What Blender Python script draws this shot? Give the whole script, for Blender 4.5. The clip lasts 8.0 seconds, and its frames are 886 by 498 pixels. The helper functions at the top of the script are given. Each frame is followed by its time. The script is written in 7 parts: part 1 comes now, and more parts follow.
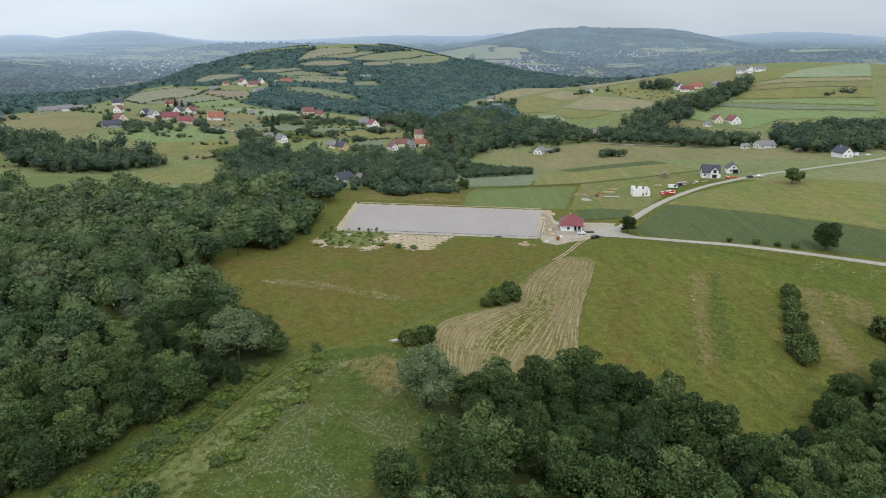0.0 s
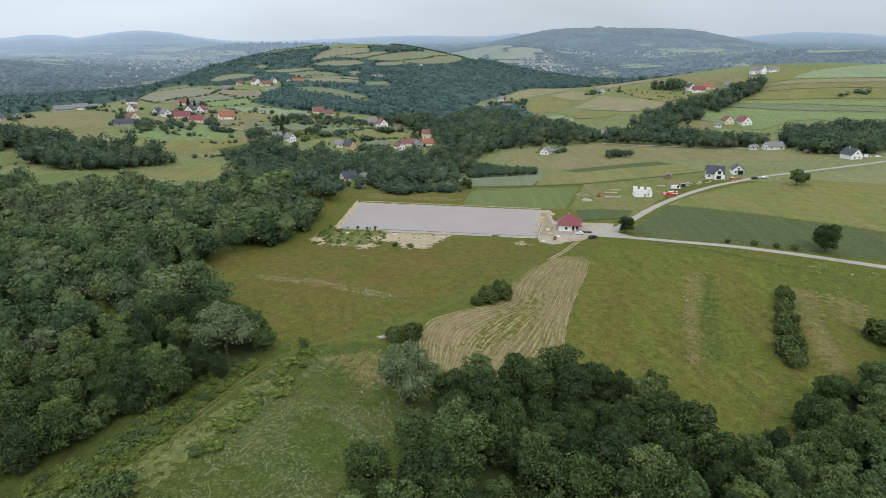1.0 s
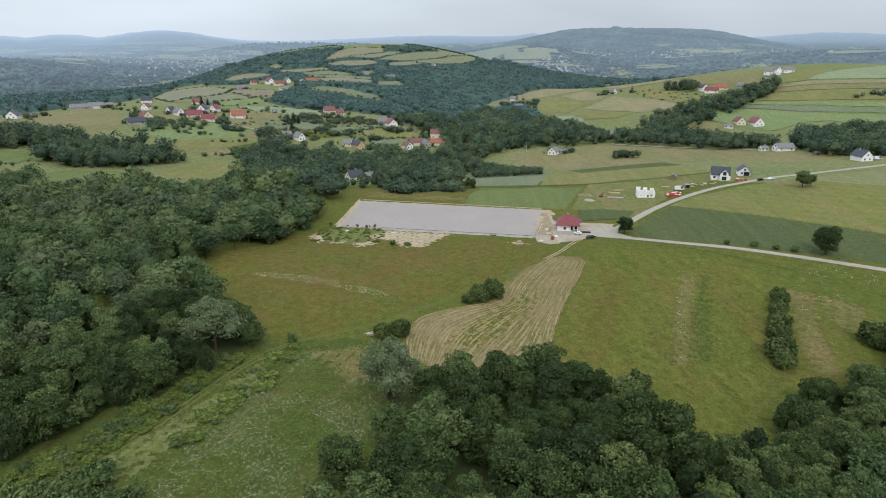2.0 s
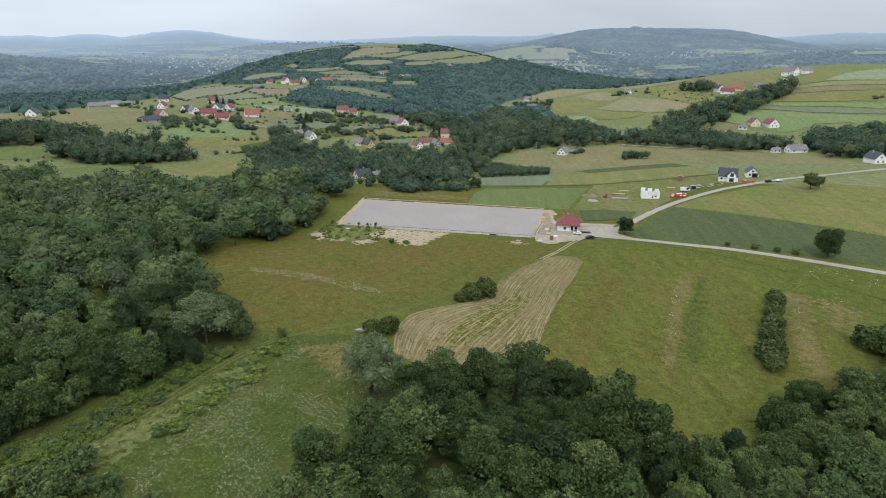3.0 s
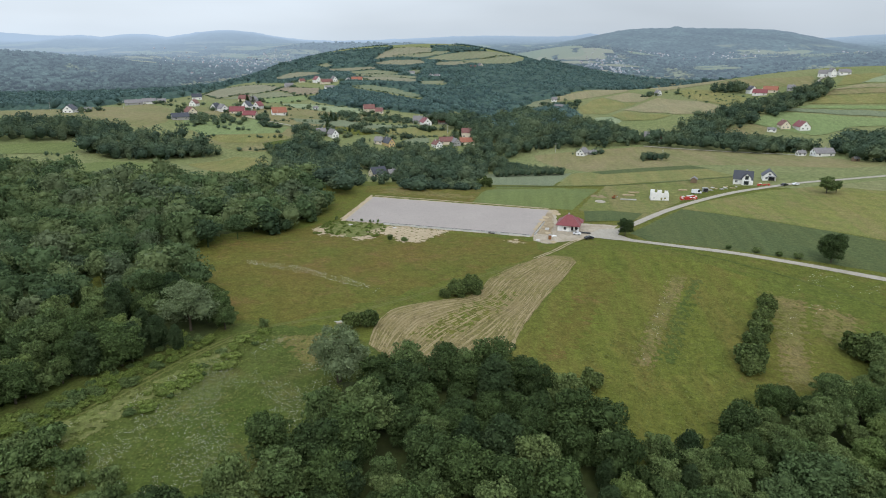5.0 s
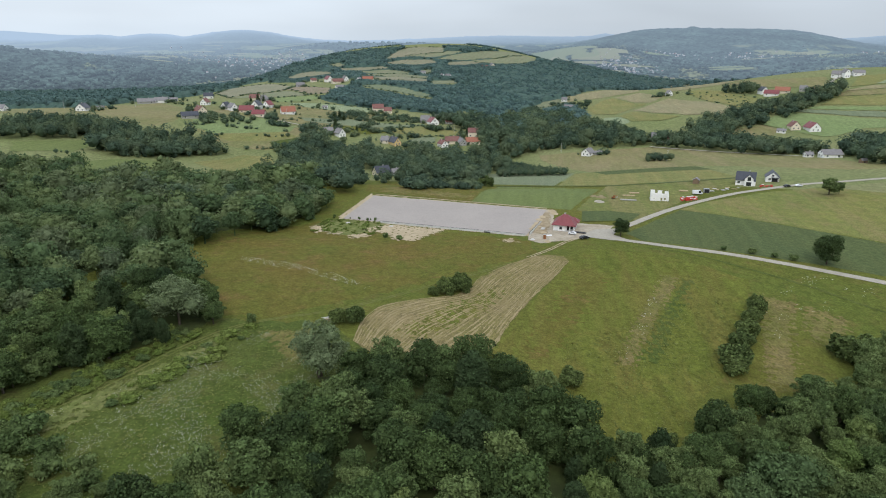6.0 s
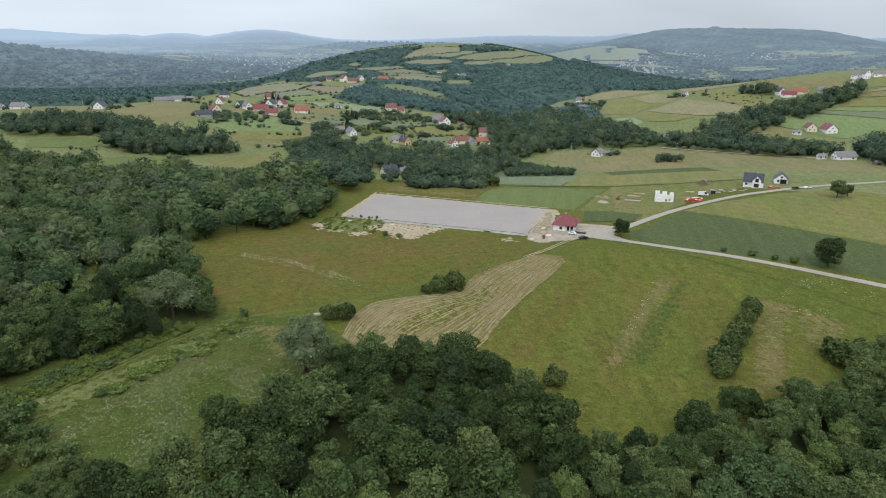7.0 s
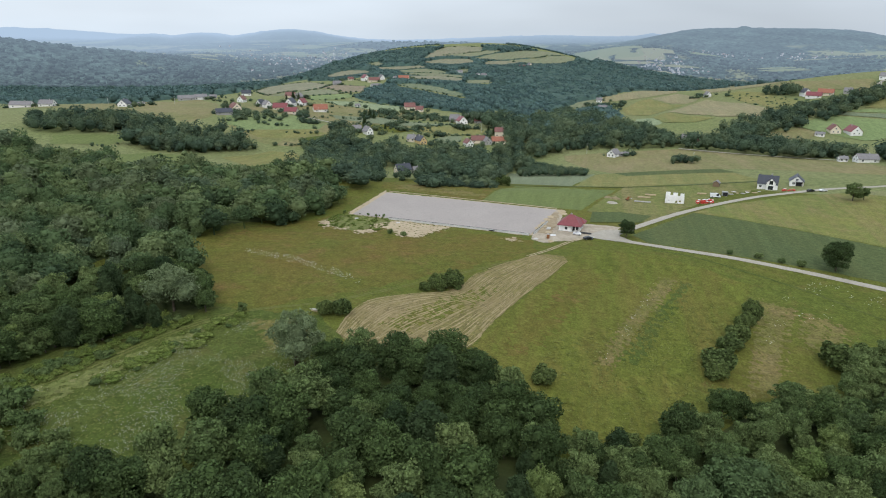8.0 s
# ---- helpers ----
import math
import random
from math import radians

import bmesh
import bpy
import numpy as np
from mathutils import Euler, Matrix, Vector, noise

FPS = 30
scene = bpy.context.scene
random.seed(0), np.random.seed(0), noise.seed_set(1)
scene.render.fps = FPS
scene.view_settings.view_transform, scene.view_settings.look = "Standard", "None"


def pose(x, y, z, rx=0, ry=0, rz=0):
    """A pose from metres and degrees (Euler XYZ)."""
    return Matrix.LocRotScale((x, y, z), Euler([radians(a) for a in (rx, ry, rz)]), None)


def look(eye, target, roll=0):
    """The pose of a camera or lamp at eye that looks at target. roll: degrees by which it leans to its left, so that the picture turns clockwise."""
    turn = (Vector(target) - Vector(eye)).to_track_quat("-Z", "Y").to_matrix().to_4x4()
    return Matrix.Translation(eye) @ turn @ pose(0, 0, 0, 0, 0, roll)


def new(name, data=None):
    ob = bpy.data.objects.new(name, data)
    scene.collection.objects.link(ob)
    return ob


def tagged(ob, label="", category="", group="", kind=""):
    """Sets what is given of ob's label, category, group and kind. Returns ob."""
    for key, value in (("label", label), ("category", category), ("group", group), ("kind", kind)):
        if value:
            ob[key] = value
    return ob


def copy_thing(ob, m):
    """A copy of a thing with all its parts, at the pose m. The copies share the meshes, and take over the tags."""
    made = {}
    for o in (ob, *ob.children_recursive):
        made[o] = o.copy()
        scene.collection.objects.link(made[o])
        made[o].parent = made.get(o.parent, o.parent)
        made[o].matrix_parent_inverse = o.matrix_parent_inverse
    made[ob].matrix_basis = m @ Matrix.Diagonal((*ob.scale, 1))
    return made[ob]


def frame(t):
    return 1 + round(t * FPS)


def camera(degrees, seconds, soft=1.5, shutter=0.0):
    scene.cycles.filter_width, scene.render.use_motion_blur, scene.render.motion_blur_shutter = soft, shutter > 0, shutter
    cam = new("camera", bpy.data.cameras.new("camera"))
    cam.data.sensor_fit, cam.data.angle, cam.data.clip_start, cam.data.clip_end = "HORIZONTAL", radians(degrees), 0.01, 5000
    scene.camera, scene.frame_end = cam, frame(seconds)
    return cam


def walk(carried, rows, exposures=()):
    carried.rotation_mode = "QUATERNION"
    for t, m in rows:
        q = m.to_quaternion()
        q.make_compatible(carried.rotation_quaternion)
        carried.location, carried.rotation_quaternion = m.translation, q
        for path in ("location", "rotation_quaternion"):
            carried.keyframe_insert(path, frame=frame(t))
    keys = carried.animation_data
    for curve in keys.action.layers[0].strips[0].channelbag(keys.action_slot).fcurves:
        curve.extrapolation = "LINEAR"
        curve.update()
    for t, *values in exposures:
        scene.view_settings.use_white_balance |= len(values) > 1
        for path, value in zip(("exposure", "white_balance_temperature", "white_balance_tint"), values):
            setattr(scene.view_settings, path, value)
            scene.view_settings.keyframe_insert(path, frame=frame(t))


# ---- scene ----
import itertools

cam = camera(71.3, 8.0, 1.05)
METRES, EYE, TILT, LEAN, TURN = 70.0, 88.0, -18.6, 0.0, 0.0
ROWS = [
    (0.0, 0.0, 0.0, 0.0, 0.0, 0.0, 0.0),
    (0.5, 0.0557, -0.0109, -0.0045, 0.67, 0.01, -0.25),
    (1.0, 0.1163, -0.0216, -0.0086, 1.34, 0.01, -0.49),
    (1.5, 0.1737, -0.0306, -0.0124, 2.0, 0.01, -0.73),
    (3.0, 0.3588, -0.053, -0.0222, 4.38, -0.04, -1.64),
    (3.5, 0.4183, -0.0587, -0.0245, 5.15, -0.05, -1.93),
    (4.0, 0.4843, -0.0635, -0.0264, 6.09, -0.09, -2.28),
    (4.5, 0.5459, -0.0669, -0.0278, 6.92, -0.13, -2.56),
    (6.0, 0.7393, -0.0753, -0.0317, 8.94, -0.24, -3.31),
    (6.5, 0.8002, -0.0755, -0.0321, 9.64, -0.29, -3.58),
    (7.0, 0.8667, -0.0743, -0.0318, 10.6, -0.36, -3.93),
    (7.5, 0.9272, -0.072, -0.0309, 11.63, -0.46, -4.31),
    (8.0, 0.9942, -0.0686, -0.0297, 12.73, -0.55, -4.7),
]
walk(cam, [(t, pose(0, 0, EYE, TILT, LEAN, TURN) @ pose(METRES * x, METRES * y, METRES * z, 90 + pitch, roll, yaw)) for t, x, y, z, yaw, pitch, roll in ROWS])

# ---- world, sun ----
SUN_AZ, SUN_EL = 168.0, 48.0  # degrees clockwise from ahead (y), and up


def link(nt, a, b):
    nt.links.new(a, b)


def build_world():
    w = bpy.data.worlds.new("overcast_sky")
    scene.world = w
    w.use_nodes = True
    nt = w.node_tree
    nt.nodes.clear()
    out = nt.nodes.new("ShaderNodeOutputWorld")
    bg = nt.nodes.new("ShaderNodeBackground")
    sky = nt.nodes.new("ShaderNodeTexSky")
    sky.sky_type = "NISHITA"
    sky.sun_disc = False
    sky.sun_elevation = radians(SUN_EL)
    sky.sun_rotation = radians(SUN_AZ % 360)
    sky.dust_density = 4.0
    dim = nt.nodes.new("ShaderNodeVectorMath")
    dim.operation = "SCALE"
    dim.inputs[3].default_value = 0.09
    link(nt, sky.outputs[0], dim.inputs[0])
    # the cloud layer: pale at the horizon, greyer above it, soft patches
    tc = nt.nodes.new("ShaderNodeTexCoord")
    sep = nt.nodes.new("ShaderNodeSeparateXYZ")
    link(nt, tc.outputs["Generated"], sep.inputs[0])
    ramp = nt.nodes.new("ShaderNodeValToRGB")
    el = ramp.color_ramp.elements
    el[0].position, el[0].color = 0.0, (0.595, 0.68, 0.77, 1)
    el[1].position, el[1].color = 1.0, (1.20, 1.32, 1.48, 1)
    for p, c in ((0.03, (0.62, 0.695, 0.775, 1)), (0.10, (0.625, 0.705, 0.795, 1)), (0.35, (0.90, 1.00, 1.12, 1))):
        e = el.new(p)
        e.color = c
    link(nt, sep.outputs[2], ramp.inputs[0])
    mp = nt.nodes.new("ShaderNodeMapping")
    mp.inputs["Scale"].default_value = (1.0, 1.0, 5.0)
    link(nt, tc.outputs["Generated"], mp.inputs[0])
    no = nt.nodes.new("ShaderNodeTexNoise")
    no.inputs["Scale"].default_value = 2.2
    no.inputs["Detail"].default_value = 3.0
    link(nt, mp.outputs[0], no.inputs["Vector"])
    mr = nt.nodes.new("ShaderNodeMapRange")
    mr.inputs[1].default_value, mr.inputs[2].default_value = 0.3, 0.7
    mr.inputs[3].default_value, mr.inputs[4].default_value = 0.90, 1.10
    link(nt, no.outputs[0], mr.inputs[0])
    cl = nt.nodes.new("ShaderNodeVectorMath")
    cl.operation = "SCALE"
    link(nt, ramp.outputs[0], cl.inputs[0])
    link(nt, mr.outputs[0], cl.inputs[3])
    mix = nt.nodes.new("ShaderNodeMix")
    mix.data_type = "RGBA"
    mix.inputs[0].default_value = 0.88
    link(nt, dim.outputs[0], mix.inputs[6])
    link(nt, cl.outputs[0], mix.inputs[7])
    # the cloud is thinner and brighter towards the hidden sun's side
    dot = nt.nodes.new("ShaderNodeVectorMath")
    dot.operation = "DOT_PRODUCT"
    dot.inputs[1].default_value = (-0.9, 0.42, 0.1)
    link(nt, tc.outputs["Generated"], dot.inputs[0])
    side = nt.nodes.new("ShaderNodeMapRange")
    side.inputs[1].default_value, side.inputs[2].default_value = 0.2, 0.95
    side.inputs[3].default_value, side.inputs[4].default_value = 1.0, 1.38
    link(nt, dot.outputs["Value"], side.inputs[0])
    lit = nt.nodes.new("ShaderNodeVectorMath")
    lit.operation = "SCALE"
    link(nt, mix.outputs[2], lit.inputs[0])
    link(nt, side.outputs[0], lit.inputs[3])
    link(nt, lit.outputs[0], bg.inputs[0])
    bg.inputs[1].default_value = 1.0
    link(nt, bg.outputs[0], out.inputs[0])


build_world()
sun_data = bpy.data.lights.new("sun", "SUN")
sun_data.energy, sun_data.angle, sun_data.color = 1.2, radians(25), (1.0, 0.98, 0.95)
sun = new("sun", sun_data)
a, e = radians(SUN_AZ), radians(SUN_EL)
sun.matrix_basis = look((0, 0, 400), (-math.sin(a) * math.cos(e) * 100, -math.cos(a) * math.cos(e) * 100, 400 - math.sin(e) * 100))
scene.view_settings.exposure = 0.0


# ---- materials ----
def srgb(r, g, b):
    return tuple(((c / 255) / 12.92 if c / 255 <= 0.04045 else ((c / 255 + 0.055) / 1.055) ** 2.4) for c in (r, g, b)) + (1,)


class Nodes:
    """A small helper to write node materials briefly."""

    def __init__(self, name, rough=0.8, spec=0.3):
        self.mat = bpy.data.materials.new(name)
        self.mat.use_nodes = True
        self.nt = self.mat.node_tree
        self.bsdf = self.nt.nodes["Principled BSDF"]
        self.out = self.nt.nodes["Material Output"]
        self.bsdf.inputs["Roughness"].default_value = rough
        self.bsdf.inputs["Specular IOR Level"].default_value = spec
        self.tc = self.nt.nodes.new("ShaderNodeTexCoord")

    def n(self, kind):
        return self.nt.nodes.new("ShaderNode" + kind)

    def l(self, a, b):
        self.nt.links.new(a, b)

    def mapped(self, scale=(1, 1, 1), rot=0.0, generated=False):
        m = self.n("Mapping")
        m.inputs["Scale"].default_value = scale
        m.inputs["Rotation"].default_value = (0, 0, radians(rot))
        self.l(self.tc.outputs["Object"], m.inputs[0])
        return m.outputs[0]

    def noise(self, scale, detail=4.0, vec=None, rough=0.6):
        t = self.n("TexNoise")
        t.inputs["Scale"].default_value = scale
        t.inputs["Detail"].default_value = detail
        t.inputs["Roughness"].default_value = rough
        self.l(vec if vec is not None else self.tc.outputs["Object"], t.inputs["Vector"])
        return t.outputs[0]

    def stripes(self, vec, scale, distortion=1.0, dscale=1.0):
        t = self.n("TexWave")
        t.inputs["Scale"].default_value = scale
        t.inputs["Distortion"].default_value = distortion
        t.inputs["Detail"].default_value = 2.0
        t.inputs["Detail Scale"].default_value = dscale
        self.l(vec, t.inputs["Vector"])
        return t.outputs[1]

    def remap(self, v, a, b, c=0.0, d=1.0):
        m = self.n("MapRange")
        for i, x in enumerate((a, b, c, d)):
            m.inputs[i + 1].default_value = x
        self.l(v, m.inputs[0])
        return m.outputs[0]

    def mix(self, f, c1, c2, blend="MIX"):
        m = self.n("Mix")
        m.data_type, m.blend_type = "RGBA", blend
        for v, i in ((f, 0), (c1, 6), (c2, 7)):
            if isinstance(v, (int, float, tuple)):
                m.inputs[i].default_value = v
            else:
                self.l(v, m.inputs[i])
        return m.outputs[2]

    def gain(self, colour, v):
        m = self.n("VectorMath")
        m.operation = "SCALE"
        self.l(colour, m.inputs[0])
        self.l(v, m.inputs[3])
        return m.outputs[0]

    def colour(self, c):
        if isinstance(c, tuple):
            self.bsdf.inputs["Base Color"].default_value = c
        else:
            self.l(c, self.bsdf.inputs["Base Color"])

    def bump(self, v, strength=0.4, dist=0.1):
        b = self.n("Bump")
        b.inputs["Strength"].default_value = strength
        b.inputs["Distance"].default_value = dist
        self.l(v, b.inputs["Height"])
        self.l(b.outputs[0], self.bsdf.inputs["Normal"])


def grass(name, c1, c2, c3, stripe=None, big=0.02, mid=0.12, fine=1.4, amount=0.6, mottle=0.24):
    """Sward: broad patches of c1 and c2, blotches of c3, tufts; stripe = (degrees, spacing in m, strength)."""
    k = Nodes(name, 0.95, 0.1)
    f = k.remap(k.noise(big, 4), 0.35, 0.65)
    c = k.mix(f, c1, c2)
    g = k.remap(k.noise(mid, 5, rough=0.7), 0.52, 0.72, 0, amount)
    c = k.mix(g, c, c3)
    if stripe:
        deg, gap, s = stripe
        w = k.stripes(k.mapped((1, 1, 1), deg), 0.314 / gap, 1.2, 0.6)
        wide = k.remap(k.noise(0.25, 3, k.mapped((1.0, 0.06, 1.0), deg)), 0.3, 0.7)
        c = k.gain(c, k.remap(w, 0, 1, 1 - s, 1 + s))
        c = k.gain(c, k.remap(wide, 0, 1, 0.93 - s * 0.8, 1.07 + s * 0.8))
        streak = k.remap(k.noise(0.09, 4, k.mapped((1.0, 0.13, 1.0), deg), 0.65), 0.45, 0.68, 0, 0.75)
        c = k.mix(streak, c, c3)
    t = k.noise(fine, 6, rough=0.75)
    c = k.gain(c, k.remap(t, 0.3, 0.7, 0.68, 1.32))
    t2 = k.noise(0.35, 4, rough=0.7)
    c = k.gain(c, k.remap(t2, 0.3, 0.7, 1 - mottle, 1 + mottle))
    k.colour(c)
    k.bump(t, 0.7, 0.35)
    return k.mat


def foliage(name, c1, c2, c3, rough=0.55, uneven=0.40, grain=0.0, kinds=None):
    """Leaves: from tree to tree and leaf to leaf uneven, a little light passing through."""
    k = Nodes(name, 0.75, 0.08)
    info, geo = k.n("ObjectInfo"), k.n("NewGeometry")
    c = k.mix(info.outputs["Random"], c1, c2)
    patch = k.remap(k.noise(0.11, 2), 0.38, 0.66)
    c = k.mix(patch, c, k.mix(0.5, c, c3))
    if kinds:
        # each tree of a wood takes the leaf colour of its species
        at, ramp = k.n("Attribute"), k.n("ValToRGB")
        at.attribute_name = "tint"
        el = ramp.color_ramp.elements
        el[0].color, el[1].color = kinds[0], kinds[-1]
        for i, q in enumerate(kinds[1:-1]):
            el.new((i + 1) / (len(kinds) - 1)).color = q
        k.l(at.outputs["Fac"], ramp.inputs[0])
        c = k.mix(0.25, ramp.outputs[0], c)
    c = k.gain(c, k.remap(geo.outputs["Random Per Island"], 0, 1, 1 - uneven, 1 + uneven))
    if grain:
        c = k.gain(c, k.remap(k.noise(0.16, 3, rough=0.7), 0.3, 0.7, 1 - grain, 1 + grain))
        c = k.gain(c, k.remap(k.noise(0.022, 3), 0.3, 0.7, 1 - grain * 0.5, 1 + grain * 0.5))
    k.colour(c)
    tr = k.n("BsdfTranslucent")
    k.l(c, tr.inputs[0])
    ms = k.n("MixShader")
    ms.inputs[0].default_value = 0.22
    k.l(k.bsdf.outputs[0], ms.inputs[1])
    k.l(tr.outputs[0], ms.inputs[2])
    k.l(ms.outputs[0], k.out.inputs[0])
    return k.mat


def plain(name, c, rough=0.6, metal=0.0, var=0.12, scale=1.5, spec=0.3, bump=0.0):
    """Paint, render, metal: one colour with soiling at two scales."""
    k = Nodes(name, rough, spec)
    k.bsdf.inputs["Metallic"].default_value = metal
    n1 = k.noise(scale, 5, rough=0.7)
    n2 = k.noise(scale * 9, 3)
    rgb = k.n("RGB")
    rgb.outputs[0].default_value = c
    col = k.gain(k.gain(rgb.outputs[0], k.remap(n1, 0.3, 0.7, 1 - var, 1 + var)), k.remap(n2, 0.3, 0.7, 1 - var * 0.5, 1 + var * 0.5))
    k.colour(col)
    if bump:
        k.bump(n2, bump, 0.03)
    return k.mat


def earth(name, c1, c2, c3, big=0.12, fine=1.2, bump=0.5):
    """Gravel, sand, soil: patches of three colours with grit."""
    k = Nodes(name, 0.95, 0.15)
    c = k.mix(k.remap(k.noise(big, 5, rough=0.65), 0.38, 0.62), c1, c2)
    c = k.mix(k.remap(k.noise(big * 4, 4, rough=0.7), 0.55, 0.7, 0, 0.7), c, c3)
    g = k.noise(fine, 6, rough=0.8)
    c = k.gain(c, k.remap(g, 0.3, 0.7, 0.85, 1.15))
    k.colour(c)
    k.bump(g, bump, 0.12)
    return k.mat


def tiles(name, c, rough=0.5):
    """Roof covering: courses of tiles or pans in relief, weathered."""
    k = Nodes(name, rough, 0.4)
    w = k.stripes(k.mapped((1, 1, 1)), 0.9, 0.0)
    w2 = k.stripes(k.mapped((1, 1, 1), 90), 0.9, 0.0)
    rgb = k.n("RGB")
    rgb.outputs[0].default_value = c
    col = k.gain(rgb.outputs[0], k.remap(k.noise(0.6, 5, rough=0.7), 0.3, 0.7, 0.82, 1.15))
    col = k.gain(col, k.remap(w, 0, 1, 0.9, 1.05))
    k.colour(col)
    k.bump(w2, 0.3, 0.05)
    return k.mat


GRASS = grass("meadow_grass", (0.108, 0.112, 0.023, 1), (0.087, 0.108, 0.021, 1), (0.138, 0.103, 0.036, 1))
# far grass is paler and bluer, with distance haze put into its colour
GRASS_FAR_HAZED = grass("pasture", (0.150, 0.175, 0.068, 1), (0.180, 0.188, 0.085, 1), (0.125, 0.152, 0.062, 1), big=0.01, mid=0.03, fine=0.4)
LEAF = foliage("leaves_broad", (0.039, 0.064, 0.024, 1), (0.078, 0.120, 0.040, 1), (0.084, 0.117, 0.041, 1), uneven=0.45)
LEAF_ALDER = foliage("leaves_dark", (0.032, 0.056, 0.024, 1), (0.056, 0.086, 0.036, 1), (0.070, 0.098, 0.042, 1))
LEAF_WILLOW = foliage("leaves_willow", (0.156, 0.200, 0.101, 1), (0.168, 0.213, 0.110, 1), (0.134, 0.174, 0.079, 1), uneven=0.3)
LEAF_BUSH = foliage("leaves_bush", (0.084, 0.130, 0.046, 1), (0.150, 0.198, 0.072, 1), (0.145, 0.182, 0.072, 1))
LEAF_THORN = foliage("leaves_thorn", (0.074, 0.108, 0.036, 1), (0.112, 0.148, 0.048, 1), (0.120, 0.148, 0.052, 1), uneven=0.5)
LEAF_SALLOW = foliage("leaves_sallow", (0.080, 0.125, 0.050, 1), (0.098, 0.142, 0.056, 1), (0.11, 0.155, 0.065, 1), uneven=0.3)
LEAF_BRIGHT = foliage("leaves_bright", (0.125, 0.185, 0.055, 1), (0.165, 0.215, 0.070, 1), (0.17, 0.205, 0.075, 1), uneven=0.3)
LEAF_WOOD = foliage("leaves_woodland", (0.068, 0.108, 0.048, 1), (0.068, 0.108, 0.048, 1), (0.132, 0.165, 0.076, 1), uneven=0.2, grain=0.1, kinds=((0.033, 0.062, 0.035, 1), (0.062, 0.101, 0.048, 1), (0.099, 0.152, 0.065, 1), (0.171, 0.218, 0.089, 1), (0.143, 0.174, 0.095, 1), (0.077, 0.123, 0.076, 1)))
LEAF_WEED = foliage("leaves_weeds", (0.125, 0.180, 0.040, 1), (0.165, 0.210, 0.054, 1), (0.180, 0.205, 0.066, 1), uneven=0.4)
# these three leaf colours have distance haze mixed in: bluer and paler
LEAF_BAND = foliage("leaves_hedge_woods_hazed", (0.074, 0.111, 0.070, 1), (0.074, 0.111, 0.070, 1), (0.112, 0.152, 0.089, 1), uneven=0.16, grain=0.1, kinds=((0.041, 0.070, 0.050, 1), (0.065, 0.102, 0.068, 1), (0.090, 0.134, 0.079, 1), (0.142, 0.178, 0.093, 1), (0.082, 0.122, 0.086, 1)))
LEAF_FAR = foliage("leaves_far_woods_hazed", (0.079, 0.135, 0.128, 1), (0.079, 0.135, 0.128, 1), (0.102, 0.162, 0.143, 1), 0.7, 0.14, 0.30, kinds=((0.066, 0.112, 0.114, 1), (0.083, 0.138, 0.131, 1), (0.100, 0.162, 0.141, 1), (0.079, 0.133, 0.133, 1)))
LEAF_DEEP = foliage("leaves_far_canopy_hazed", (0.064, 0.109, 0.091, 1), (0.064, 0.109, 0.091, 1), (0.081, 0.128, 0.101, 1), 0.7, 0.15, 0.3)
# dark ground laid under the trees, so gaps between crowns stay dark
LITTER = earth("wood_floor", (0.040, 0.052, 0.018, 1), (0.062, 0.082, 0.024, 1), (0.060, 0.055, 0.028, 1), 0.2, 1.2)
BARK = plain("bark", (0.085, 0.07, 0.05, 1), 0.9, var=0.3, scale=2.0)
BIRCH = plain("birch_bark", (0.5, 0.48, 0.44, 1), 0.8, var=0.3, scale=1.5)
GRAVEL = earth("pad_gravel", (0.312, 0.280, 0.256, 1), (0.336, 0.302, 0.276, 1), (0.27, 0.242, 0.222, 1), 0.045, 1.5, 0.3)
SAND = earth("bare_sand", (0.42, 0.345, 0.235, 1), (0.36, 0.29, 0.19, 1), (0.23, 0.21, 0.11, 1), 0.15, 1.2)
YARD = earth("yard_gravel", (0.40, 0.35, 0.275, 1), (0.30, 0.255, 0.19, 1), (0.22, 0.195, 0.15, 1), 0.22, 1.2)
ROAD = earth("road_gravel", (0.37, 0.34, 0.285, 1), (0.325, 0.30, 0.25, 1), (0.27, 0.25, 0.20, 1), 0.3, 1.5, 0.3)
TRACK = earth("track_earth", (0.135, 0.132, 0.045, 1), (0.105, 0.122, 0.028, 1), (0.18, 0.155, 0.075, 1), 0.3, 1.2)
WHITE = plain("white_render", (0.82, 0.81, 0.78, 1), 0.8, var=0.06)
CREAM = plain("cream_render", (0.72, 0.64, 0.50, 1), 0.8, var=0.07)
YELLOW = plain("yellow_render", (0.62, 0.45, 0.22, 1), 0.8, var=0.07)
GREYWALL = plain("grey_render", (0.36, 0.35, 0.33, 1), 0.8, var=0.1)
BLOCK = plain("aerated_block", (0.80, 0.79, 0.76, 1), 0.9, var=0.08, scale=0.8)
RED_TILE = tiles("red_roof", (0.20, 0.048, 0.052, 1))
DULL_RED = tiles("dull_red_roof", (0.19, 0.085, 0.072, 1), 0.7)
ORANGE = tiles("orange_roof", (0.30, 0.115, 0.07, 1), 0.7)
SLATE = tiles("dark_roof", (0.045, 0.05, 0.065, 1), 0.5)
GREY_ROOF = tiles("grey_roof", (0.20, 0.19, 0.19, 1), 0.7)
WOODEN = plain("weathered_boards", (0.20, 0.14, 0.09, 1), 0.85, var=0.2)
LUMBER = plain("sawn_lumber", (0.42, 0.33, 0.20, 1), 0.8, var=0.2)
CONCRETE = plain("concrete", (0.48, 0.47, 0.44, 1), 0.85, var=0.12, bump=0.2)
FRAME_W = plain("white_frame", (0.75, 0.75, 0.74, 1), 0.4, var=0.03)
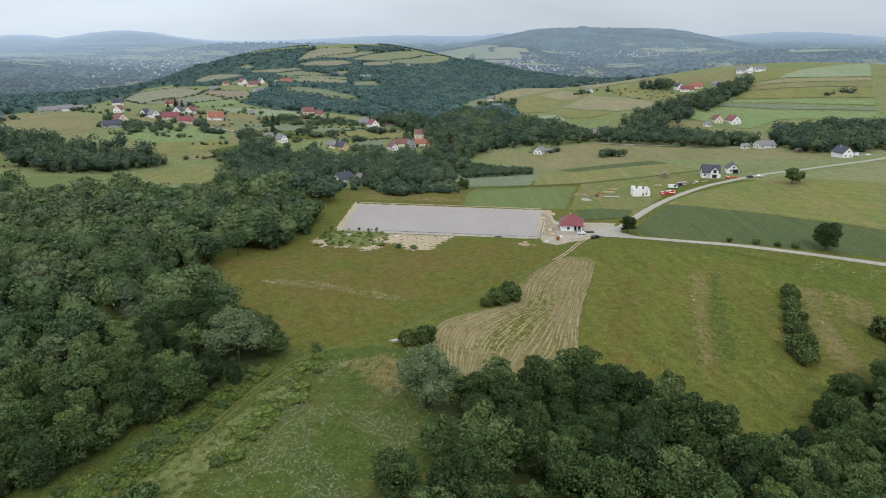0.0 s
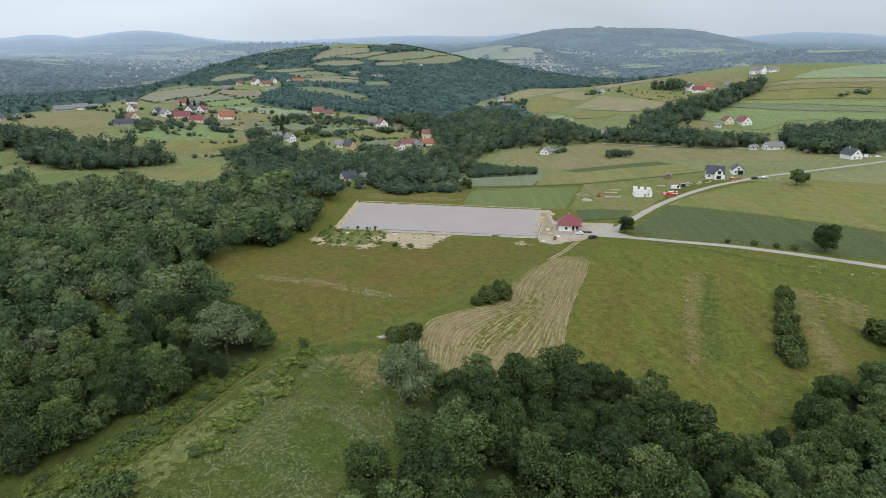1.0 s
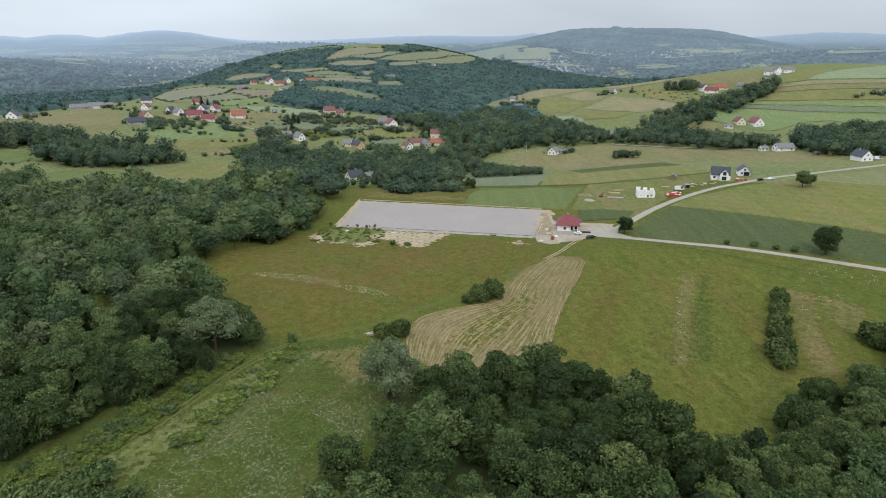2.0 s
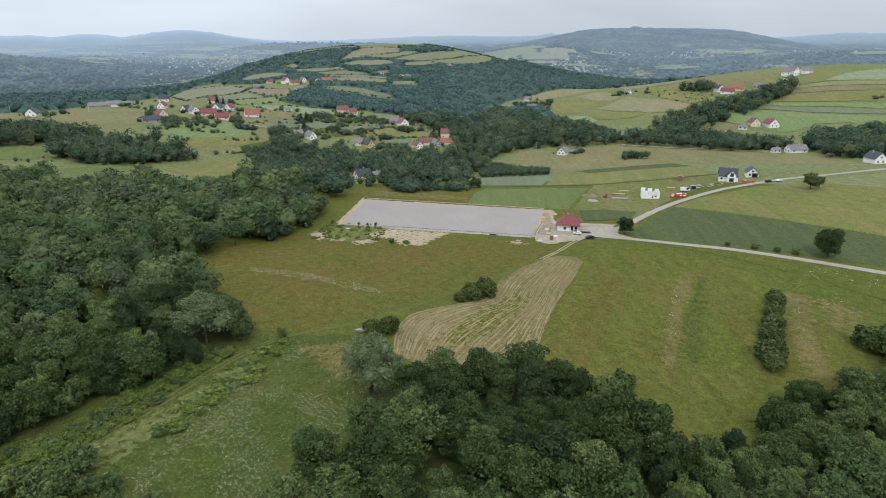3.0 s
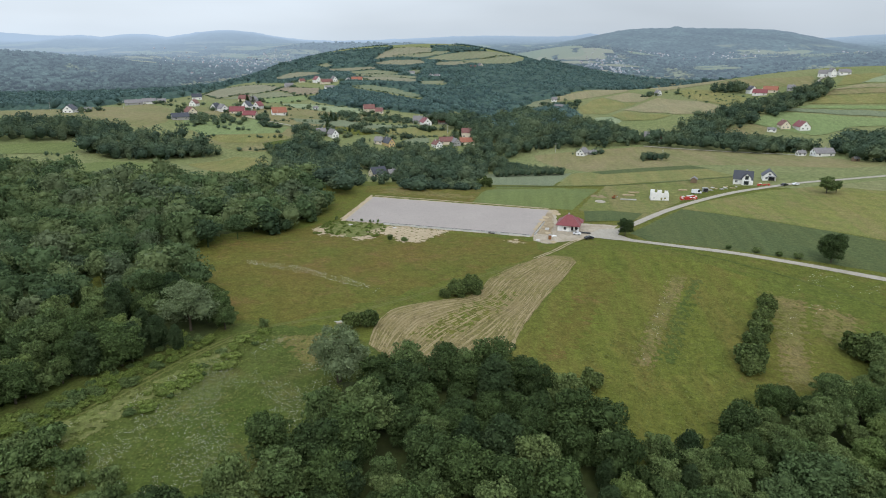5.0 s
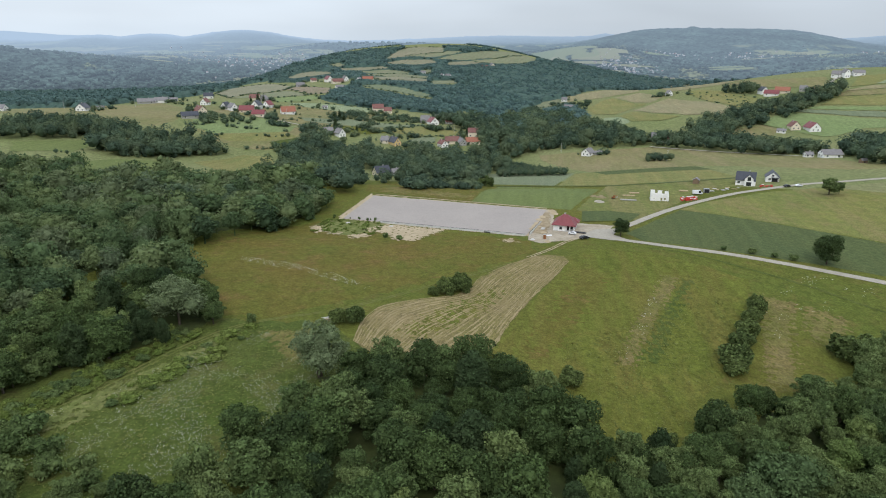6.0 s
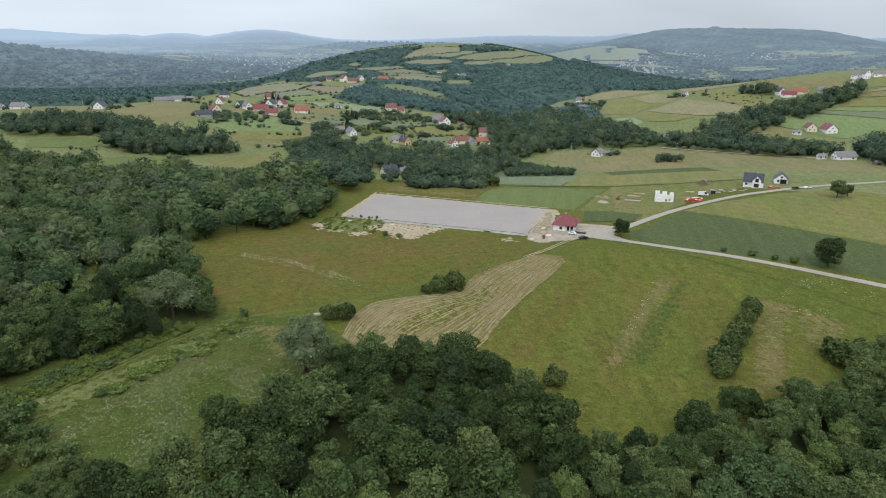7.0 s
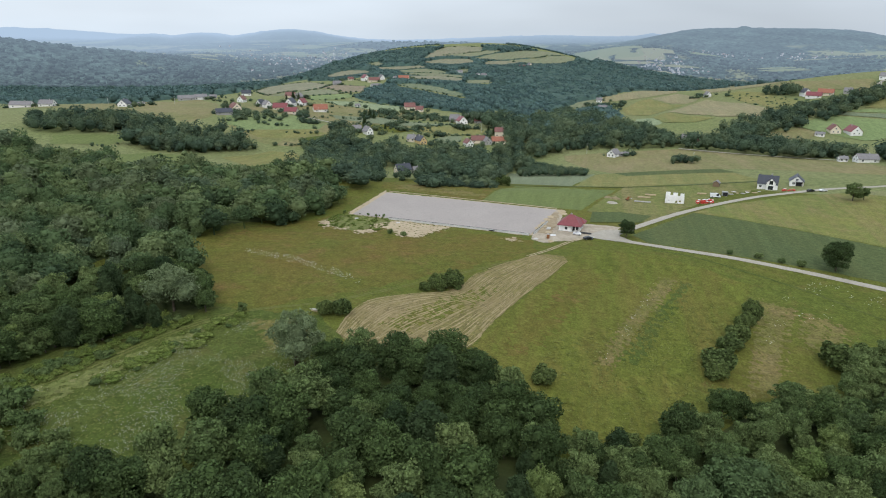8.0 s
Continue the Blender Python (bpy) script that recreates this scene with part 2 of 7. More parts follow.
FRAME_D = plain("dark_frame", (0.05, 0.045, 0.04, 1), 0.5, var=0.05)
GLASS = plain("window_glass", (0.03, 0.035, 0.04, 1), 0.08, var=0.02, spec=0.6)
# near black for dark parts, and for painted shade in open fronts
DARK = plain("near_black_and_shade", (0.02, 0.02, 0.022, 1), 0.6, var=0.1)
RUBBER = plain("rubber", (0.025, 0.025, 0.025, 1), 0.85)
CARBLACK = plain("black_paint", (0.012, 0.014, 0.018, 1), 0.2, var=0.05, spec=0.6)
CARWHITE = plain("white_paint", (0.72, 0.73, 0.74, 1), 0.25, var=0.03, spec=0.6)
REDWRAP = plain("red_wrap", (0.50, 0.05, 0.035, 1), 0.5, var=0.12)
WHITEWRAP = plain("white_wrap", (0.72, 0.72, 0.72, 1), 0.4, var=0.06)
RUST = plain("rusty_orange", (0.24, 0.10, 0.04, 1), 0.7, var=0.25)
STEEL = plain("galvanised_steel", (0.42, 0.43, 0.44, 1), 0.45, metal=0.7)
STRAW = earth("cut_hay", (0.30, 0.242, 0.135, 1), (0.205, 0.170, 0.080, 1), (0.35, 0.285, 0.17, 1), 0.12, 1.5, 0.6)
STUBBLE = grass("mown_stubble", (0.150, 0.134, 0.048, 1), (0.198, 0.158, 0.078, 1), (0.185, 0.145, 0.066, 1), big=0.045, mid=0.12)
PETAL = plain("white_flower_heads", (0.68, 0.68, 0.60, 1), 0.8, var=0.1)


# ---- terrain ----
def bells(xs, ys, sigma, amps):
    grid = [(x, y) for x in xs for y in ys]
    return [(x, y, sigma, h) for (x, y), h in zip(grid, amps)]


NEAR_SWELLS = [3.6, 2.9, 8.1, 6.6, 3.1, 4.5, 1.1, 9.1, -6.9, 4.9, 5.1, 8.8, 4.4, -15.2, 5.3, 9.6]
LOCAL_SWELLS = [(235, 800, 90, 16.9), (330, 695, 90, -15.5), (350, 930, 90, 4.1), (-218, 500, 70, -11.6), (-245, 560, 70, 6.3), (-30, 690, 90, 12.4), (120, 470, 70, 6.3), (150, 370, 70, -7.2), (280, 900, 90, -15.6), (-380, 1040, 110, -7.6)]
MID_SWELLS = [25.7, -10.7, 9.5, -2.4, -13.7, -3.2, 6.3, -18.7, 24.8, -31.4, 82.9, -46.7, 1.6, -41.7, -0.5, -30.9, -9.2, 3.6, 9.3, -29.7, -11.9, -7.9, 31.6, 2.1, -30.5, 21.3, 21.7, -98.1]
BROAD_SWELLS = [6.2, 15.9, -16.2, -4.5, 20.4, 0.3, -67.3, -26.7, -8.8, -20.6, 123.5, 9.2, 17.8, -16.3, 29.6, -84.1, -21.6, 56.2, -32.2, 15.0]
SWELLS = bells(range(-120, 211, 110), range(60, 480, 105), 90, NEAR_SWELLS) + LOCAL_SWELLS
SWELLS += [(x, y, 210, h) for (x, y), h in zip([(x, y) for x in (-420, -210, 0, 210, 420) for y in (450, 680, 910, 1140, 1400, 1650) if not (abs(x) > 300 and y > 1500)], MID_SWELLS)]
SWELLS += bells((-1500, -700, 0, 700, 1500), (-500, 500, 1300, 2100), 650, BROAD_SWELLS)
HILL_SWELLS = [2, -1, -2, 5, -5, -2, 9, -2, 6, 26, 30, 11, -2, -2, -7, -1, 0, 6, 2, 5, 1, -4, -9, -8, -3, 6, -7, -7, 1, 5, -20, -12, -5, 8, -10, -11, 2, -3, 7, 2, 0, 0, -2, 0]
SWELLS += bells(range(-800, 801, 160), (1270, 1450, 1640, 1850), 135, HILL_SWELLS)
# far ridges: distance, half depth, bearing, half width in degrees, rise of the crest as seen from the start, shoulder
RIDGES = [(4300, 620, 13.5, 9.5, 1.05, 4), (4250, 500, 12.0, 1.8, 1.18, 2), (4650, 420, -26, 4.5, 0.78, 2), (4700, 380, -33, 3.0, 0.42, 2), (4850, 300, 28, 7, 0.62, 2), (4900, 260, 1, 13, 0.42, 4), (4880, 260, 5, 2.2, 0.62, 2), (4920, 260, -46, 8, 0.62, 2), (4700, 400, -37, 2.5, 0.25, 2), (2500, 520, -60, 22, 0.8, 2), (2900, 260, -33, 3.5, -1.35, 2), (3900, 500, -24, 9, -0.35, 2), (3000, 500, 30, 12, -0.75, 2), (2500, 320, 4, 9, -1.9, 2), (3050, 480, 5, 6.5, -0.42, 2), (3500, 300, -14, 9, -0.2, 4)]


def step(a, b, v):
    t = np.clip((v - a) / (b - a), 0, 1)
    return t * t * (3 - 2 * t)


def height(x, y):
    """The ground's height at x, y (arrays or numbers)."""
    x, y = np.asarray(x, float), np.asarray(y, float)
    h = np.zeros(np.broadcast(x, y).shape)
    for cx, cy, s, amp in SWELLS:
        h = h + amp * np.exp(-((x - cx) ** 2 + (y - cy) ** 2) / (2 * s * s))
    level = 1 - step(0, 45, np.maximum(np.abs(x + 5) - 72, 0) + np.maximum(np.abs(y - 316) - 42, 0))
    h = h * (1 - level)
    r, az = np.hypot(x, y), np.degrees(np.arctan2(x, y))
    base = -35 + 118 * np.clip((r - 2300) / 2600, 0, 1)
    far = base.copy()
    for r0, w, a0, wa, rise, p in RIDGES:
        crest = 88 + r0 * math.tan(radians(rise)) + 35 - 118 * min(max((r0 - 2300) / 2600, 0), 1)
        far = np.maximum(far, base + crest * np.exp(-((r - r0) / w) ** 2) * np.exp(-np.abs((az - a0) / wa) ** p))
    k = step(1950, 2500, r)
    return h * (1 - k) + far * k


def gz(x, y):
    return float(height(x, y))


# ---- mesh helpers ----
def mesh_np(name, verts, faces, mats, mat_index=None, smooth=False, tint=None):
    """A mesh from arrays: verts (n, 3), faces (m, k)."""
    me = bpy.data.meshes.new(name)
    verts, faces = np.asarray(verts, np.float32), np.asarray(faces, np.int32)
    m, k = faces.shape
    me.vertices.add(len(verts))
    me.vertices.foreach_set("co", verts.ravel())
    me.loops.add(m * k)
    me.loops.foreach_set("vertex_index", faces.ravel())
    me.polygons.add(m)
    me.polygons.foreach_set("loop_start", np.arange(0, m * k, k, dtype=np.int32))
    for mt in mats if isinstance(mats, (list, tuple)) else [mats]:
        me.materials.append(mt)
    if mat_index is not None:
        me.polygons.foreach_set("material_index", np.asarray(mat_index, np.int32))
    if smooth:
        me.polygons.foreach_set("use_smooth", np.ones(m, bool))
    if tint is not None:
        me.attributes.new("tint", "FLOAT", "POINT").data.foreach_set("value", np.asarray(tint, np.float32))
    me.update(calc_edges=True)
    return me


def part(name, bm, material, parent, label=""):
    """Links a bmesh as one mesh object under a thing or a part."""
    me = bpy.data.meshes.new(name)
    bm.normal_update()
    bm.to_mesh(me)
    bm.free()
    me.materials.append(material)
    ob = new(name, me)
    if parent is not None:
        ob.parent = parent
    if label:
        tagged(ob, label)
    return ob


def boxes(*specs, bevel=0.0):
    """One bmesh of boxes, each (x0, x1, y0, y1, z0, z1)."""
    bm = bmesh.new()
    for x0, x1, y0, y1, z0, z1 in specs:
        m = Matrix.Translation(((x0 + x1) / 2, (y0 + y1) / 2, (z0 + z1) / 2)) @ Matrix.Diagonal((abs(x1 - x0), abs(y1 - y0), abs(z1 - z0), 1))
        bmesh.ops.create_cube(bm, size=1, matrix=m)
    if bevel:
        bmesh.ops.bevel(bm, geom=bm.edges[:], offset=bevel, segments=1, affect="EDGES")
    return bm


def empty(name, x, y, z=None, rot=0.0, label="", category="", group="", kind=""):
    ob = new(name)
    ob.matrix_basis = pose(x, y, gz(x, y) if z is None else z, 0, 0, rot)
    return tagged(ob, label, category, group, kind)


def drape(name, poly, material, lift, cell, rough=0.0, label="", kind="structure", seed=0, category=""):
    """A sheet cut to a plan polygon and laid over the terrain."""
    rng = random.Random(seed)
    pts = []
    for i, (x, y) in enumerate(poly):
        x2, y2 = poly[(i + 1) % len(poly)]
        n = max(1, int(math.hypot(x2 - x, y2 - y) / (cell * 0.6))) if rough else 1
        for j in range(n):
            t = j / n
            off = rough if 0 < j < n else 0
            pts.append((x + (x2 - x) * t + rng.uniform(-off, off), y + (y2 - y) * t + rng.uniform(-off, off)))
    bm = bmesh.new()
    bm.faces.new([bm.verts.new((x, y, 0)) for x, y in pts])
    bmesh.ops.triangulate(bm, faces=bm.faces[:])
    for axis in (0, 1):
        lo, hi = min(p[axis] for p in pts), max(p[axis] for p in pts)
        v = (math.floor(lo / cell) + 1) * cell
        nrm = (1, 0, 0) if axis == 0 else (0, 1, 0)
        while v < hi:
            bmesh.ops.bisect_plane(bm, geom=bm.verts[:] + bm.edges[:] + bm.faces[:], dist=1e-4, plane_co=(v, v, 0), plane_no=nrm)
            v += cell
    co = np.array([v.co[:] for v in bm.verts])
    z = height(co[:, 0], co[:, 1]) + lift
    for v, h in zip(bm.verts, z):
        v.co.z = h
    bmesh.ops.recalc_face_normals(bm, faces=bm.faces[:])
    if sum(f.normal.z for f in bm.faces) < 0:
        bmesh.ops.reverse_faces(bm, faces=bm.faces[:])
    ob = part(name, bm, material, None)
    return tagged(ob, label, category, kind=kind)


def inset(poly, d):
    """The polygon drawn in by d metres."""
    n = len(poly)
    area = sum(poly[i][0] * poly[(i + 1) % n][1] - poly[(i + 1) % n][0] * poly[i][1] for i in range(n))
    out = []
    for i in range(n):
        (x0, y0), (x1, y1), (x2, y2) = poly[i - 1], poly[i], poly[(i + 1) % n]
        a0, b0 = math.hypot(x1 - x0, y1 - y0), math.hypot(x2 - x1, y2 - y1)
        nx, ny = -(y1 - y0) / a0 - (y2 - y1) / b0, (x1 - x0) / a0 + (x2 - x1) / b0
        q = d / max(math.hypot(nx, ny), 0.4) * (1 if area > 0 else -1)
        out.append((x1 + nx * q, y1 + ny * q))
    return out


def patchy(name, poly, material, lift, cell, keep, seed, label, category="field", grain=3.0):
    """Ragged patches in a plan polygon, thick in its middle and breaking up towards its edge."""
    r = np.random.default_rng(seed)
    xs, ys = np.arange(min(p[0] for p in poly), max(p[0] for p in poly) + cell, cell), np.arange(min(p[1] for p in poly), max(p[1] for p in poly) + cell, cell)
    X, Y = np.meshgrid(xs, ys)
    n = np.zeros(X.shape)
    for k in range(14):
        a0, w = r.uniform(0, 6.28), 6.28 / (grain * r.uniform(0.35, 1.8))
        n += np.sin((X * math.cos(a0) + Y * math.sin(a0)) * w + r.uniform(0, 6.28)) / 14 ** 0.5
    edge = np.full(X.shape, 1e9)
    for (x0, y0), (x1, y1) in zip(poly, poly[1:] + poly[:1]):
        dx, dy = x1 - x0, y1 - y0
        t = np.clip(((X - x0) * dx + (Y - y0) * dy) / (dx * dx + dy * dy), 0, 1)
        edge = np.minimum(edge, np.hypot(X - x0 - t * dx, Y - y0 - t * dy))
    edge *= np.where(inside(poly, X.ravel(), Y.ravel()).reshape(X.shape), 1, -1)
    ok = (n * 0.6 + np.clip(edge / grain, -2, 1.1) + r.uniform(-0.1, 0.1, X.shape)) > 1 - keep
    X, Y = X + r.uniform(-0.3, 0.3, X.shape) * cell, Y + r.uniform(-0.3, 0.3, X.shape) * cell
    q = np.arange(X.size).reshape(X.shape)
    f = np.stack([q[:-1, :-1], q[:-1, 1:], q[1:, 1:], q[1:, :-1]], -1)[ok[:-1, :-1]]
    used, f2 = np.unique(f.ravel(), return_inverse=True)
    v = np.stack([X.ravel(), Y.ravel(), height(X.ravel(), Y.ravel()) + lift], 1)[used]
    return tagged(new(name, mesh_np(name, v, f2.reshape(-1, 4), material)), label, category, kind="structure")


def ribbon(name, line, width, material, lift, label="", kind="structure", crown=0.0, gap=3.0, wobble=0.0, seed=1):
    """A road or path along a plan line, with a cambered cross-section laid over the terrain."""
    rng = random.Random(seed)
    pts = smooth_line(line, gap)
    n = len(pts)
    offs = (-0.5, -0.3, 0.0, 0.3, 0.5)
    verts, faces = [], []
    for i, (x, y) in enumerate(pts):
        xa, ya = pts[max(0, i - 1)]
        xb, yb = pts[min(n - 1, i + 1)]
        d = math.hypot(xb - xa, yb - ya) or 1
        nx, ny = (yb - ya) / d, -(xb - xa) / d
        wl = width * (1 + rng.uniform(-wobble, wobble))
        for o in offs:
            px, py = x + nx * o * wl, y + ny * o * wl
            verts.append((px, py, lift + crown * (1 - (2 * o) ** 2)))
    v = np.array(verts)
    v[:, 2] += height(v[:, 0], v[:, 1])
    k = len(offs)
    for i in range(n - 1):
        for j in range(k - 1):
            a0 = i * k + j
            faces.append((a0, a0 + 1, a0 + k + 1, a0 + k))
    return tagged(new(name, mesh_np(name, v, faces, material)), label, kind=kind)


def smooth_line(line, gap):
    """Points at even steps along a Catmull-Rom curve through the plan line."""
    out = []
    p = [line[0]] + list(line) + [line[-1]]
    for i in range(1, len(p) - 2):
        a0, b, c, d = (np.array(q, float) for q in p[i - 1:i + 3])
        n = max(2, int(np.linalg.norm(c - b) / gap))
        for j in range(n):
            t = j / n
            out.append(tuple(0.5 * (2 * b + (c - a0) * t + (2 * a0 - 5 * b + 4 * c - d) * t * t + (3 * b - a0 - 3 * c + d) * t ** 3)))
    out.append(tuple(line[-1]))
    return out


def inside(poly, x, y):
    """Which of the points x, y lie in the polygon."""
    x, y = np.asarray(x, float), np.asarray(y, float)
    res = np.zeros(x.shape, bool)
    for i in range(len(poly)):
        (x1, y1), (x2, y2) = poly[i], poly[i - 1]
        if y1 == y2:
            continue
        cond = ((y1 > y) != (y2 > y)) & (x < (x2 - x1) * (y - y1) / (y2 - y1) + x1)
        res ^= cond
    return res


# ---- ground sheet ----
def build_ground():
    ang = np.radians(np.concatenate([np.linspace(-72, 72, 420), np.linspace(76, 284, 53)]))
    rad = np.concatenate([[0.0], 12 * 1.02 ** np.arange(0, 310)])
    rad = rad[rad < 4950]
    rad = np.append(rad, 4960.0)
    A, R = np.meshgrid(ang, rad)
    x, y = R * np.sin(A), R * np.cos(A)
    z = height(x, y) - 4.0 * step(1900, 2200, R) * (np.abs(np.arctan2(x, y)) < 1.3)
    v = np.stack([x.ravel(), y.ravel(), z.ravel()], 1)
    na, faces = len(ang), []
    i, j = np.meshgrid(np.arange(len(rad) - 1), np.arange(na), indexing="ij")
    j2 = (j + 1) % na
    f = np.stack([i * na + j, (i + 1) * na + j, (i + 1) * na + j2, i * na + j2], -1).reshape(-1, 4)[:, ::-1]
    # beyond 430 m the ground takes the grass colour with painted haze
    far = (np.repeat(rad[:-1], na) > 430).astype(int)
    return tagged(new("ground", mesh_np("ground", v, f, [GRASS, GRASS_FAR_HAZED], far, smooth=True)), "rolling meadow of uneven green and brownish grass", "ground", kind="structure")


build_ground()


# ---- the far distance ----
def far_material(name, open_land):
    """Country seen through miles of air: woods and fields, haze painted over them as a pale blue emission that thickens
    with distance.
    """
    k = Nodes(name, 1.0, 0.0)
    vor = k.n("TexVoronoi")
    vor.inputs["Scale"].default_value = 0.006
    k.l(k.mapped((1.0, 0.5, 0.0), 20), vor.inputs["Vector"])
    cell = k.n("SeparateColor")
    k.l(vor.outputs["Color"], cell.inputs[0])
    wood = k.remap(k.noise(0.0022, 5, rough=0.65), 0.53, 0.57)
    patch = k.remap(cell.outputs[0], 0.45, 0.5)
    fieldc = k.mix(cell.outputs[1], (0.16, 0.19, 0.10, 1), (0.22, 0.215, 0.13, 1))
    woodc = k.gain(k.gain(k.mix(k.noise(0.012, 4), (0.034, 0.055, 0.050, 1), (0.060, 0.086, 0.072, 1)), k.remap(k.noise(0.05, 4, rough=0.75), 0.35, 0.65, 0.25, 1.9)), k.remap(k.noise(0.006, 4, rough=0.7), 0.35, 0.65, 0.6, 1.4))
    ridge = k.n("SeparateXYZ")
    k.l(k.tc.outputs["Object"], ridge.inputs[0])
    high = k.remap(ridge.outputs[2], 62, 84)
    f = k.n("Math")
    f.operation = "MULTIPLY"
    k.l(wood, f.inputs[0])
    k.l(patch, f.inputs[1])
    f2 = k.n("Math")
    f2.operation = "MULTIPLY"
    k.l(f.outputs[0], f2.inputs[0])
    k.l(k.remap(high, 0, 1, 1, 0), f2.inputs[1])
    k.colour(fieldc if open_land else k.mix(f2.outputs[0], woodc, fieldc))
    # painted haze: blue emission mixed in by distance from the origin
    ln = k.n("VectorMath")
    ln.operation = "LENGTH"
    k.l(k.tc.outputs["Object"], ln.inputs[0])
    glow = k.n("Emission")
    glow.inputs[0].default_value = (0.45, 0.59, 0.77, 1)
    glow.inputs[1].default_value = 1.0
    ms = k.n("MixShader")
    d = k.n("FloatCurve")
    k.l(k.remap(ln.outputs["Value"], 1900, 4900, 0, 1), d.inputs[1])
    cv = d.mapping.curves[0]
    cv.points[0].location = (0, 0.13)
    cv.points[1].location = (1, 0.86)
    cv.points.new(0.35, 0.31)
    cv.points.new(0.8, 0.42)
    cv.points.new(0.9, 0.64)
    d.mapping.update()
    # the painted haze is made stronger towards the left
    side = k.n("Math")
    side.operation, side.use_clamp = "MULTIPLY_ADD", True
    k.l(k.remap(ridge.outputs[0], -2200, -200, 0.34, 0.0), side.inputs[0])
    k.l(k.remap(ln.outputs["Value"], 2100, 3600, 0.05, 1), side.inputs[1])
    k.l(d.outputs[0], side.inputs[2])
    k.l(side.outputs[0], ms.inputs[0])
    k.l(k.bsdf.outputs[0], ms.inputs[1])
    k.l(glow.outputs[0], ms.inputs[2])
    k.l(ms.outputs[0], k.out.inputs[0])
    return k.mat


FAR = far_material("far_country", False)
FAR_FIELD = far_material("far_fields", True)


def build_backdrop():
    ang = np.radians(np.linspace(-66, 58, 420))
    rad = 1990 * 1.0075 ** np.arange(0, 125)
    rad = rad[rad < 4940]
    A, R = np.meshgrid(ang, rad)
    x, y = R * np.sin(A), R * np.cos(A)
    rng = np.random.default_rng(5)
    z = height(x, y) + rng.uniform(0, 7, x.shape) * (0.3 + 0.7 * (np.sin(x / 130 + np.sin(y / 210) * 2) > -0.2)) - 4.0 * (1 - step(1990, 2100, R))
    v = np.stack([x.ravel(), y.ravel(), z.ravel()], 1)
    na = len(ang)
    i, j = np.meshgrid(np.arange(len(rad) - 1), np.arange(na - 1), indexing="ij")
    f = np.stack([i * na + j, (i + 1) * na + j, (i + 1) * na + j + 1, i * na + j + 1], -1).reshape(-1, 4)[:, ::-1]
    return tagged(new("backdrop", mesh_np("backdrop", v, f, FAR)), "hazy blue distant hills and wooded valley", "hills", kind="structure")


build_backdrop()


